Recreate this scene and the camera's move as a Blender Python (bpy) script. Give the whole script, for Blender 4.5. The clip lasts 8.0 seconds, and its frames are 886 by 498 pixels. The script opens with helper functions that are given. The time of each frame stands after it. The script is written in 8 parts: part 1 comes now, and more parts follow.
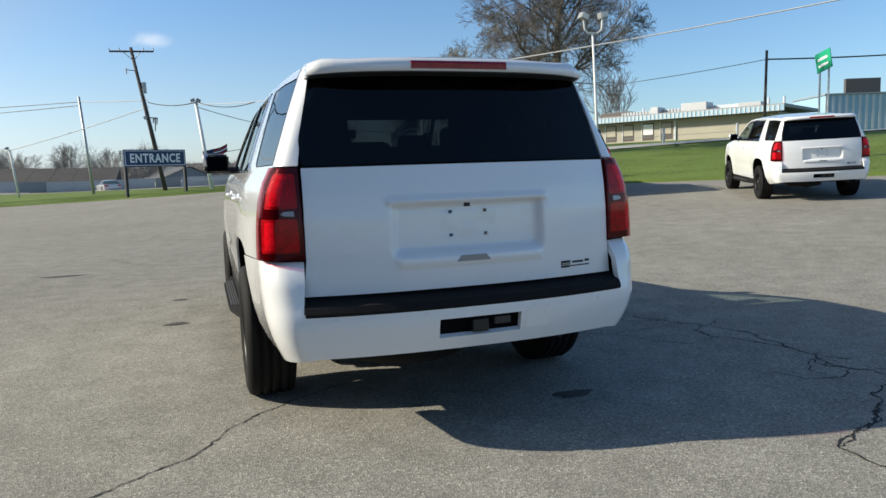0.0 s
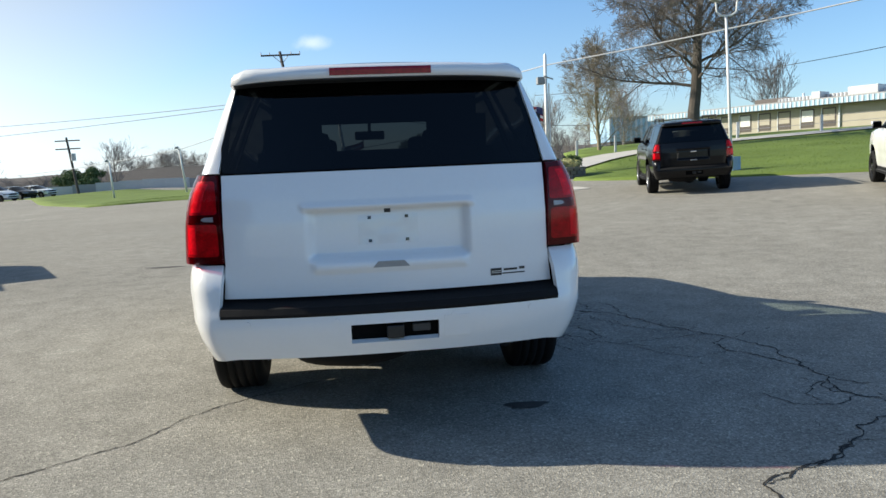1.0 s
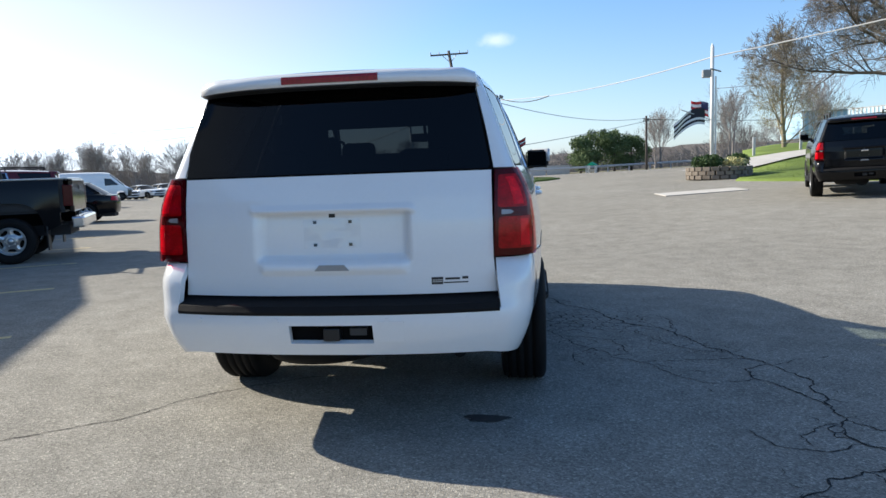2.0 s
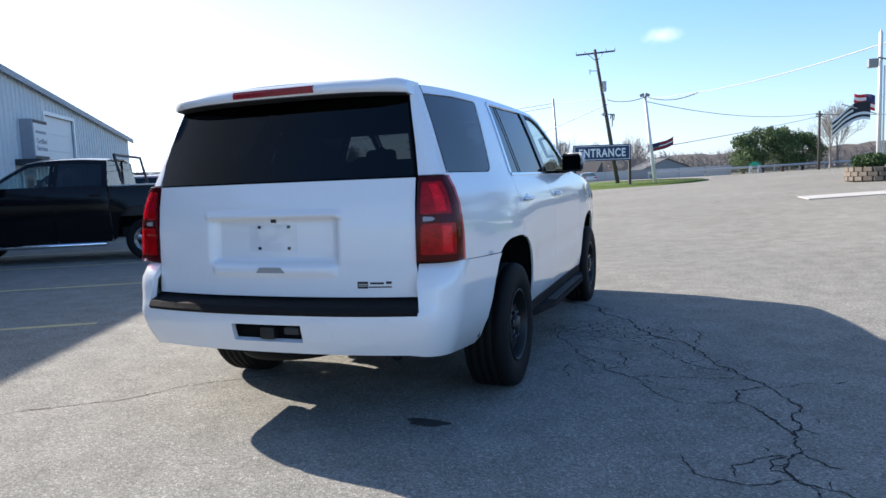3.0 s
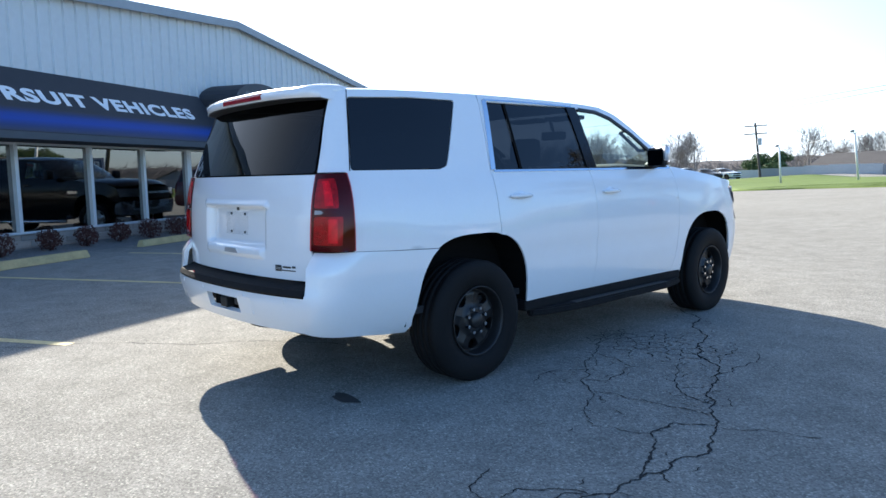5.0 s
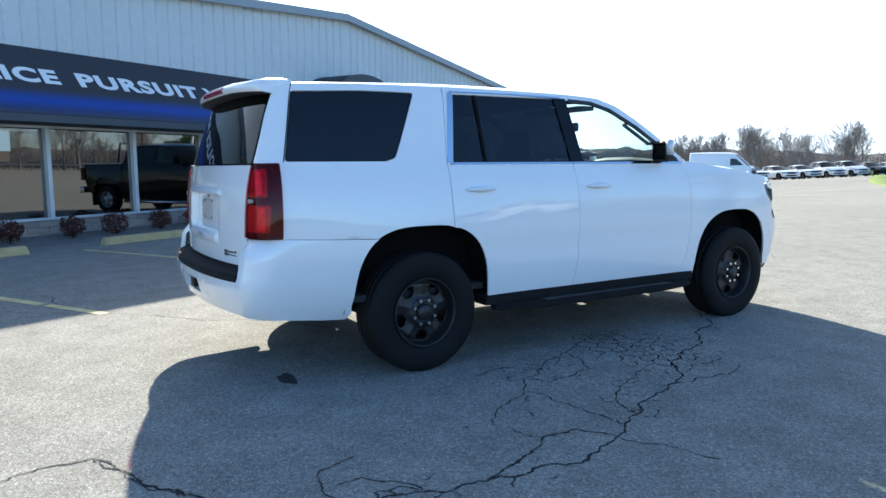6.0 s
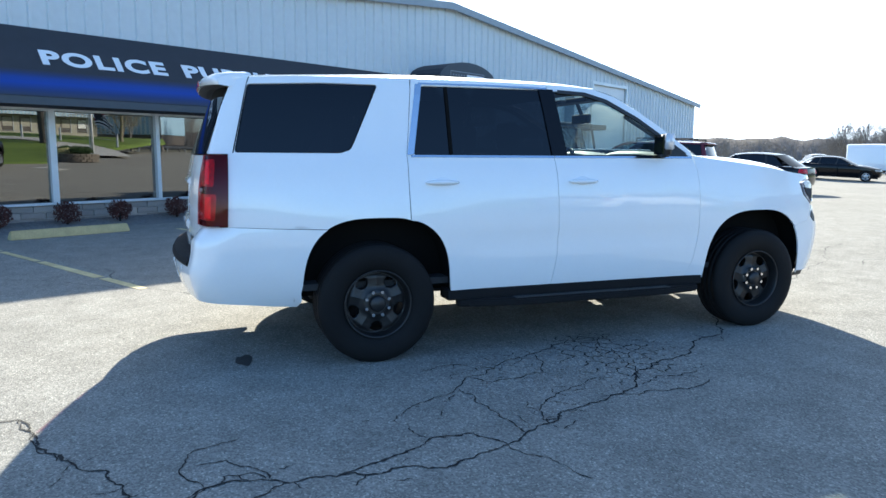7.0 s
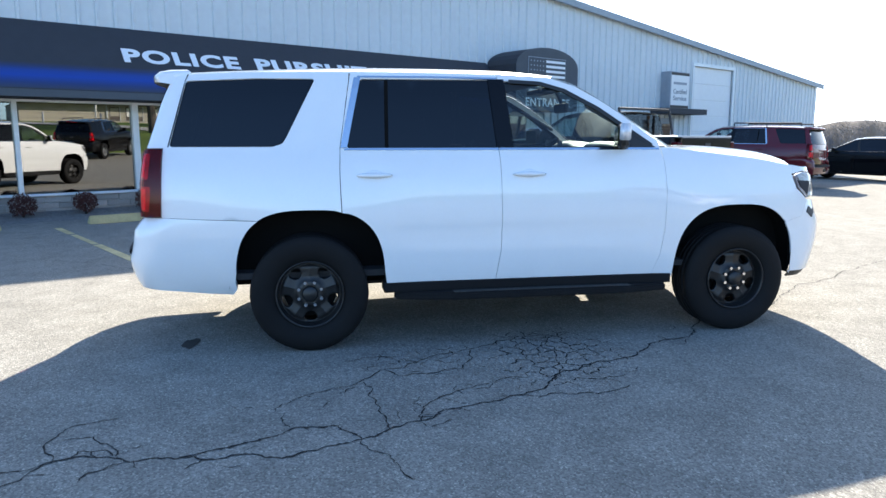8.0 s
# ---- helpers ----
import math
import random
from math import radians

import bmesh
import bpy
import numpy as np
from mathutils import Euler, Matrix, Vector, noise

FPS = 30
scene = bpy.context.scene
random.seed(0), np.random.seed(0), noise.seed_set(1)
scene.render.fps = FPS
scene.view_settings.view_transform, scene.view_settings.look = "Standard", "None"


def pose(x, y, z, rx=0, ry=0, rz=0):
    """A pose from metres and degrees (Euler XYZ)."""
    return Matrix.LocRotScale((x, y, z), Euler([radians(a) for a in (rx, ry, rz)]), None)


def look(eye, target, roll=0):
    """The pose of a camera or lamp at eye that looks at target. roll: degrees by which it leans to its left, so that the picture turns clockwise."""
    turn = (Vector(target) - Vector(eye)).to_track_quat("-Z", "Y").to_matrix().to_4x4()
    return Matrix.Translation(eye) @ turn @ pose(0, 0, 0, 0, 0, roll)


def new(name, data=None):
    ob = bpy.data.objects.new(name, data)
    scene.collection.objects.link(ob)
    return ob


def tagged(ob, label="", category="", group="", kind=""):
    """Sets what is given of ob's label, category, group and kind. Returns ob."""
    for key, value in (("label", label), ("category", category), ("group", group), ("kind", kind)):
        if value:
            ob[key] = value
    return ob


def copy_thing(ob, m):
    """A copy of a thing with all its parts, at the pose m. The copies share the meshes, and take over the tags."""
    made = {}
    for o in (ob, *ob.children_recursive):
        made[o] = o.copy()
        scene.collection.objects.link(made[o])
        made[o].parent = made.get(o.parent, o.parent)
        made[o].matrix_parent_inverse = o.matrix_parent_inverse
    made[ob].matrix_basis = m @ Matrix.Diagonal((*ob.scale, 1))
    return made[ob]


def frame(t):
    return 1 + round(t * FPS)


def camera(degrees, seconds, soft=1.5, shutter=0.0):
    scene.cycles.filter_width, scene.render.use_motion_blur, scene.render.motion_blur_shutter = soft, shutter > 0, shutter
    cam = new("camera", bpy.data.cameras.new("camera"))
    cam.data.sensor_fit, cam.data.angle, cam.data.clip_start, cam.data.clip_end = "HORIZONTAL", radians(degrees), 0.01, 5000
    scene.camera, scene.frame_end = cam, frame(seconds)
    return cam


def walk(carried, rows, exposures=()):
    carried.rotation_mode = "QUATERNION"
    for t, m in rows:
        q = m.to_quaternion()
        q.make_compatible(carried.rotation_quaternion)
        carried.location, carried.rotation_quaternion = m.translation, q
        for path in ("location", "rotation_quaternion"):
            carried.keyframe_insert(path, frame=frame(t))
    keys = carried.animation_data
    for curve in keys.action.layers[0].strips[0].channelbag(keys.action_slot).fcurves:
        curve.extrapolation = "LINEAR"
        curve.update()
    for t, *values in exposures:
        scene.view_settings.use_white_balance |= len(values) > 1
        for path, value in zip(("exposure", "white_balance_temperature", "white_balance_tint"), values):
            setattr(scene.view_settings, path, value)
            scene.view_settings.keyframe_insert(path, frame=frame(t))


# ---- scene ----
cam = camera(64.5, 8.0)
PATH = [
    (0, (-1.173, -4.114, 1.249), (-0.534, -2.232, 1.025), -1.9),
    (0.5, (-0.674, -4.188, 1.263), (-0.231, -2.252, 1.027), -1.8),
    (1, (-0.14, -4.318, 1.267), (0.094, -2.345, 1.039), -2.5),
    (1.5, (0.399, -4.312, 1.275), (0.378, -2.325, 1.049), -2.2),
    (3, (2.031, -4.082, 1.263), (1.34, -2.216, 1.065), -2.3),
    (3.5, (2.532, -3.888, 1.252), (1.627, -2.115, 1.058), -2.3),
    (4, (3.078, -3.689, 1.263), (1.958, -2.043, 1.067), -2.3),
    (4.5, (3.541, -3.371, 1.257), (2.226, -1.876, 1.062), -1.8),
    (6, (4.668, -2.103, 1.267), (2.969, -1.074, 1.031), -0.4),
    (6.5, (4.952, -1.559, 1.236), (3.152, -0.72, 1.002), 0.1),
    (7, (5.114, -1.081, 1.3), (3.252, -0.403, 1.029), 0.4),
    (7.5, (5.319, -0.503, 1.326), (3.403, -0.006, 1.035), 0.0),
    (8, (5.405, 0.062, 1.344), (3.461, 0.41, 1.034), -0.0),
]
EXPOSURES = [(0, 0.44, 5620, 5), (1.0, 0.69, 5600, 5), (1.5, 0.74, 5580, 6), (3.0, 1.02, 5330, 12), (3.5, 1.14, 5310, 11), (4.5, 1.36, 5320, 10), (6.0, 1.43, 5260, 5), (6.5, 1.46, 5240, 4), (7.0, 1.63, 5300, 5), (8.0, 1.80, 5520, 9)]
walk(cam, [(t, look(eye, target, roll)) for t, eye, target, roll in PATH], EXPOSURES)

# ---- light ----
SUN_EL, SUN_AZ = 27.5, -71.0
world = bpy.data.worlds.new("sky")
scene.world = world
world.use_nodes = True
wn, wl = world.node_tree.nodes, world.node_tree.links
sky = wn.new("ShaderNodeTexSky")
sky.sky_type = "NISHITA"
sky.sun_disc = False
sky.sun_elevation, sky.sun_rotation = radians(SUN_EL), radians(SUN_AZ)
sky.air_density, sky.dust_density, sky.ozone_density = 1.0, 0.6, 2.8
# one small cloud low in the sky ahead
CLOUD = Vector((-41, 1096, 200)).normalized()
way, off, puff, wide = wn.new("ShaderNodeTexCoord"), wn.new("ShaderNodeVectorMath"), wn.new("ShaderNodeTexNoise"), wn.new("ShaderNodeVectorMath")
off.operation, wide.operation = "SUBTRACT", "MULTIPLY_ADD"
off.inputs[1].default_value = CLOUD
puff.inputs["Scale"].default_value, puff.inputs["Detail"].default_value = 60.0, 5.0
wide.inputs[1].default_value = (46.0, 5.0, 112.0)
size, soft_edge, veil = wn.new("ShaderNodeVectorMath"), wn.new("ShaderNodeMapRange"), wn.new("ShaderNodeMixRGB")
size.operation, soft_edge.interpolation_type = "LENGTH", "SMOOTHSTEP"
soft_edge.inputs["From Min"].default_value, soft_edge.inputs["From Max"].default_value = 0.35, 1.5
soft_edge.inputs["To Min"].default_value, soft_edge.inputs["To Max"].default_value = 0.6, 0.0
veil.inputs["Color2"].default_value = (6.8, 6.6, 6.5, 1)
wl.new(way.outputs["Generated"], off.inputs[0])
wl.new(way.outputs["Generated"], puff.inputs["Vector"])
wl.new(off.outputs[0], wide.inputs[0])
wl.new(puff.outputs["Color"], wide.inputs[2])
wl.new(wide.outputs[0], size.inputs[0])
wl.new(size.outputs["Value"], soft_edge.inputs["Value"])
wl.new(soft_edge.outputs[0], veil.inputs["Fac"])
# pale haze towards the horizon
grey, high, low, haze = wn.new("ShaderNodeRGBToBW"), wn.new("ShaderNodeSeparateXYZ"), wn.new("ShaderNodeMapRange"), wn.new("ShaderNodeMixRGB")
low.inputs["From Min"].default_value, low.inputs["From Max"].default_value = 0.0, 0.22
low.inputs["To Min"].default_value, low.inputs["To Max"].default_value = 0.7, 0.0
wl.new(way.outputs["Generated"], high.inputs[0])
wl.new(high.outputs["Z"], low.inputs["Value"])
wl.new(sky.outputs[0], grey.inputs[0])
# the haze is thick towards the sun and thin away from it
facing, near_sun, both = wn.new("ShaderNodeVectorMath"), wn.new("ShaderNodeMapRange"), wn.new("ShaderNodeMath")
facing.operation, both.operation = "DOT_PRODUCT", "MULTIPLY"
facing.inputs[1].default_value = (math.sin(radians(SUN_AZ)), math.cos(radians(SUN_AZ)), 0.0)
near_sun.inputs["From Min"].default_value, near_sun.inputs["From Max"].default_value = -0.3, 0.6
near_sun.inputs["To Min"].default_value, near_sun.inputs["To Max"].default_value = 0.05, 1.0
wl.new(way.outputs["Generated"], facing.inputs[0])
wl.new(facing.outputs["Value"], near_sun.inputs["Value"])
wl.new(low.outputs[0], both.inputs[0])
wl.new(near_sun.outputs[0], both.inputs[1])
# around the sun the whole sky is milky
toward, glow, fuller = wn.new("ShaderNodeVectorMath"), wn.new("ShaderNodeMapRange"), wn.new("ShaderNodeMath")
toward.operation, fuller.operation, fuller.use_clamp = "DOT_PRODUCT", "MAXIMUM", True
toward.inputs[1].default_value = (math.sin(radians(SUN_AZ)) * math.cos(radians(SUN_EL)), math.cos(radians(SUN_AZ)) * math.cos(radians(SUN_EL)), math.sin(radians(SUN_EL)))
glow.interpolation_type = "SMOOTHSTEP"
glow.inputs["From Min"].default_value, glow.inputs["From Max"].default_value = 0.40, 0.75
glow.inputs["To Min"].default_value, glow.inputs["To Max"].default_value = 0.0, 0.88
wl.new(way.outputs["Generated"], toward.inputs[0])
wl.new(toward.outputs["Value"], glow.inputs["Value"])
wl.new(both.outputs[0], fuller.inputs[0])
wl.new(glow.outputs[0], fuller.inputs[1])
wl.new(fuller.outputs[0], haze.inputs["Fac"])
wl.new(sky.outputs[0], haze.inputs["Color1"])
wl.new(grey.outputs[0], haze.inputs["Color2"])
wl.new(haze.outputs[0], veil.inputs["Color1"])
wl.new(veil.outputs[0], wn["Background"].inputs[0])
wn["Background"].inputs[1].default_value = 0.105
to_sun = Vector((math.sin(radians(SUN_AZ)) * math.cos(radians(SUN_EL)), math.cos(radians(SUN_AZ)) * math.cos(radians(SUN_EL)), math.sin(radians(SUN_EL))))
sun_data = bpy.data.lights.new("sun", "SUN")
sun_data.energy, sun_data.angle, sun_data.color = 5.4, radians(0.53), (1.0, 0.815, 0.585)
sun = new("sun", sun_data)
sun.matrix_world = look(to_sun * 100, (0, 0, 0))

# ---- materials ----


def material(name, color, rough=0.6, metal=0.0, vary=0.12, scale=6.0, fine=60.0, bump=0.0, coat=0.0, spec=0.5, each=0.0):
    """A surface with a base colour that varies at two scales, fine relief and, where asked, a change from piece to piece."""
    m = bpy.data.materials.new(name)
    m.use_nodes = True
    n, l = m.node_tree.nodes, m.node_tree.links
    b = n["Principled BSDF"]
    b.inputs["Roughness"].default_value, b.inputs["Metallic"].default_value = rough, metal
    b.inputs["Coat Weight"].default_value, b.inputs["Coat Roughness"].default_value = coat, 0.03
    b.inputs["Specular IOR Level"].default_value = spec
    co = n.new("ShaderNodeTexCoord")
    big, small = n.new("ShaderNodeTexNoise"), n.new("ShaderNodeTexNoise")
    for tex, sc in ((big, scale), (small, fine)):
        tex.inputs["Scale"].default_value, tex.inputs["Detail"].default_value = sc, 4.0
        l.new(co.outputs["Object"], tex.inputs["Vector"])
    add = n.new("ShaderNodeMath")
    add.operation = "ADD"
    l.new(big.outputs["Fac"], add.inputs[0])
    l.new(small.outputs["Fac"], add.inputs[1])
    ramp = n.new("ShaderNodeMapRange")
    ramp.inputs["From Min"].default_value, ramp.inputs["From Max"].default_value = 0.6, 1.4
    ramp.inputs["To Min"].default_value, ramp.inputs["To Max"].default_value = 1 - vary, 1 + vary
    l.new(add.outputs[0], ramp.inputs["Value"])
    mul = n.new("ShaderNodeMixRGB")
    mul.blend_type = "MULTIPLY"
    mul.inputs["Fac"].default_value = 1.0
    mul.inputs["Color1"].default_value = (*color, 1)
    l.new(ramp.outputs[0], mul.inputs["Color2"])
    out = mul.outputs[0]
    if each:
        info = n.new("ShaderNodeObjectInfo")
        r2 = n.new("ShaderNodeMapRange")
        r2.inputs["To Min"].default_value, r2.inputs["To Max"].default_value = 1 - each, 1 + each
        l.new(info.outputs["Random"], r2.inputs["Value"])
        m2 = n.new("ShaderNodeMixRGB")
        m2.blend_type = "MULTIPLY"
        m2.inputs["Fac"].default_value = 1.0
        l.new(out, m2.inputs["Color1"])
        l.new(r2.outputs[0], m2.inputs["Color2"])
        out = m2.outputs[0]
    l.new(out, b.inputs["Base Color"])
    if bump:
        bp = n.new("ShaderNodeBump")
        bp.inputs["Strength"].default_value, bp.inputs["Distance"].default_value = bump, 0.01
        l.new(small.outputs["Fac"], bp.inputs["Height"])
        l.new(bp.outputs[0], b.inputs["Normal"])
    return m


def glass(name, tint, base=0.05, rough=0.0):
    """A clear or tinted pane: what lies behind shows through the tint, and the surface mirrors more towards grazing angles."""
    m = bpy.data.materials.new(name)
    m.use_nodes = True
    n, l = m.node_tree.nodes, m.node_tree.links
    n.remove(n["Principled BSDF"])
    t, g, mix, w = n.new("ShaderNodeBsdfTransparent"), n.new("ShaderNodeBsdfGlossy"), n.new("ShaderNodeMixShader"), n.new("ShaderNodeLayerWeight")
    t.inputs[0].default_value = (*tint, 1)
    g.inputs["Roughness"].default_value = rough
    w.inputs["Blend"].default_value = 0.5
    p, k = n.new("ShaderNodeMath"), n.new("ShaderNodeMath")
    p.operation, k.operation = "POWER", "MULTIPLY_ADD"
    p.inputs[1].default_value = 4.5
    k.inputs[1].default_value, k.inputs[2].default_value = 0.95 - base, base
    l.new(w.outputs["Facing"], p.inputs[0])
    l.new(p.outputs[0], k.inputs[0])
    l.new(k.outputs[0], mix.inputs[0])
    l.new(t.outputs[0], mix.inputs[1])
    l.new(g.outputs[0], mix.inputs[2])
    l.new(mix.outputs[0], n["Material Output"].inputs[0])
    return m


M_GRASS = material("grass", (0.125, 0.175, 0.038), 0.85, vary=0.28, scale=0.35, fine=14, bump=0.2, spec=0.15)
M_SIDING = material("siding", (0.58, 0.62, 0.64), 0.45, vary=0.06, scale=0.5, fine=8)
M_ROOFTRIM = material("roof_trim", (0.28, 0.32, 0.36), 0.5)
M_AWNING = material("awning_cloth", (0.030, 0.033, 0.041), 0.7, fine=200, bump=0.2)
M_WHITE = material("white_paint", (0.8, 0.8, 0.78), 0.5, vary=0.05)
M_BODY = material("white_car_paint", (0.80, 0.81, 0.82), 0.25, vary=0.015, coat=1.0)
M_BLACK = material("black_car_paint", (0.004, 0.004, 0.005), 0.12, vary=0.05, spec=0.28)
M_DARK = material("black_plastic", (0.02, 0.02, 0.021), 0.55, fine=150, bump=0.15)
M_BRICK = material("brick", (0.33, 0.30, 0.27), 0.85, each=0.2, bump=0.4)
M_METAL = material("aluminium", (0.55, 0.56, 0.57), 0.4, metal=0.8)
M_SHOP_GLASS = glass("shop_glass", (0.25, 0.27, 0.27), 0.22)
M_CREAM = material("cream_wall", (0.40, 0.37, 0.30), 0.8, scale=0.6)

# ---- helpers of this scene ----


def link(name, bm, mat, smooth=False, parent=None):
    me = bpy.data.meshes.new(name)
    bm.to_mesh(me)
    bm.free()
    me.materials.append(mat)
    if smooth:
        me.polygons.foreach_set("use_smooth", [True] * len(me.polygons))
    ob = new(name, me)
    if parent:
        ob.parent = parent
    return ob


def part(name, bm, mat, parent, label="", smooth=False):
    ob = link(name, bm, mat, smooth, parent)
    return tagged(ob, label) if label else ob


def box(bm, x0, x1, y0, y1, z0, z1, bevel=0.0):
    r = bmesh.ops.create_cube(bm, size=1.0, matrix=Matrix.LocRotScale(((x0 + x1) / 2, (y0 + y1) / 2, (z0 + z1) / 2), None, (abs(x1 - x0), abs(y1 - y0), abs(z1 - z0))))
    if bevel:
        edges = list({e for v in r["verts"] for e in v.link_edges})
        bmesh.ops.bevel(bm, geom=edges, offset=bevel, segments=2, affect="EDGES", profile=0.5)
    return bm


def boxed(x0, x1, y0, y1, z0, z1, bevel=0.0):
    return box(bmesh.new(), x0, x1, y0, y1, z0, z1, bevel)


def rod(bm, a, b, r0, r1=None, n=10):
    """A tapered round bar from a to b."""
    a, b = Vector(a), Vector(b)
    q = (b - a).to_track_quat("Z", "Y").to_matrix().to_4x4()
    bmesh.ops.create_cone(bm, cap_ends=True, segments=n, radius1=r0, radius2=r0 if r1 is None else r1, depth=(b - a).length, matrix=Matrix.Translation((a + b) / 2) @ q)
    return bm


def soft(v):
    return 0.5 * (v + math.sqrt(v * v + 1))


def gz(x, y):
    """The height of the ground: it climbs to the lawn and the school, and falls away to the far rows."""
    return 0.05 * soft(0.8 * x + 0.6 * y - 6.3) - 0.035 * soft(0.8 * x + 0.6 * y - 28) - 0.022 * soft(-0.6 * x + 0.8 * y - 17) + 0.014 * (soft(0.2 * y - 0.98 * x - 15) - soft(0.2 * y - 0.98 * x - 42)) + 0.05 * (soft(0.2 * y - 0.98 * x - 34) - soft(0.2 * y - 0.98 * x - 42))


def sheet(x0, x1, y0, y1, step, inside=None, up=0.0, bumpy=0.0):
    bm = bmesh.new()
    nx, ny = max(1, round((x1 - x0) / step)), max(1, round((y1 - y0) / step))
    vs = {}
    for i in range(nx + 1):
        for j in range(ny + 1):
            x, y = x0 + (x1 - x0) * i / nx, y0 + (y1 - y0) * j / ny
            vs[i, j] = bm.verts.new((x, y, gz(x, y) + up + (bumpy * noise.noise((x * 1.3, y * 1.3, 0)) if bumpy else 0)))
    for i in range(nx):
        for j in range(ny):
            c = (vs[i, j].co + vs[i + 1, j + 1].co) / 2
            if inside is None or inside(c.x, c.y):
                bm.faces.new((vs[i, j], vs[i + 1, j], vs[i + 1, j + 1], vs[i, j + 1]))
    bmesh.ops.delete(bm, geom=[v for v in bm.verts if not v.link_faces], context="VERTS")
    return bm


# ---- vehicle shells ----
from mathutils.geometry import delaunay_2d_cdt


def lerp_table(rows, v):
    """A value from rows of (v, value), smoothed between the rows."""
    if v <= rows[0][0]:
        return rows[0][1]
    for (a, x), (b, y) in zip(rows, rows[1:]):
        if v <= b:
            return x + (y - x) * (v - a) / (b - a)
    return rows[-1][1]


def smoothstep(a, b, v):
    t = min(1.0, max(0.0, (v - a) / (b - a)))
    return t * t * (3 - 2 * t)


def in_poly(p, poly):
    x, y = p
    c = False
    for i in range(len(poly)):
        (x0, y0), (x1, y1) = poly[i - 1], poly[i]
        if (y0 > y) != (y1 > y) and x < (x1 - x0) * (y - y0) / (y1 - y0) + x0:
            c = not c
    return c


def area(poly):
    return sum(poly[i - 1][0] * poly[i][1] - poly[i][0] * poly[i - 1][1] for i in range(len(poly))) / 2


def inset(poly, d):
    """The outline drawn in by d on every edge."""
    if not d:
        return poly
    s = 1 if area(poly) > 0 else -1
    out = []
    for i in range(len(poly)):
        p, a, b = Vector(poly[i]), Vector(poly[i - 1]), Vector(poly[(i + 1) % len(poly)])
        e0, e1 = (p - a), (b - p)
        if e0.length < 1e-6 or e1.length < 1e-6:
            out.append(tuple(p))
            continue
        e0.normalize(), e1.normalize()
        n0, n1 = Vector((-e0.y, e0.x)) * s, Vector((-e1.y, e1.x)) * s
        m = n0 + n1
        k = d / max(0.35, 1 + n0.dot(n1)) if m.length > 1e-6 else 0
        out.append((p.x + m.x * k, p.y + m.y * k))
    return out


def rounded(poly, r, n=4):
    """The outline with its corners rounded by r."""
    out = []
    for i in range(len(poly)):
        p, a, b = Vector(poly[i]), Vector(poly[i - 1]), Vector(poly[(i + 1) % len(poly)])
        u, v = a - p, b - p
        k = min(r, u.length * 0.45, v.length * 0.45)
        s, e = p + u.normalized() * k, p + v.normalized() * k
        for j in range(n + 1):
            t = j / n
            q = s * (1 - t) ** 2 + p * 2 * t * (1 - t) + e * t * t
            out.append((q.x, q.y))
    return out


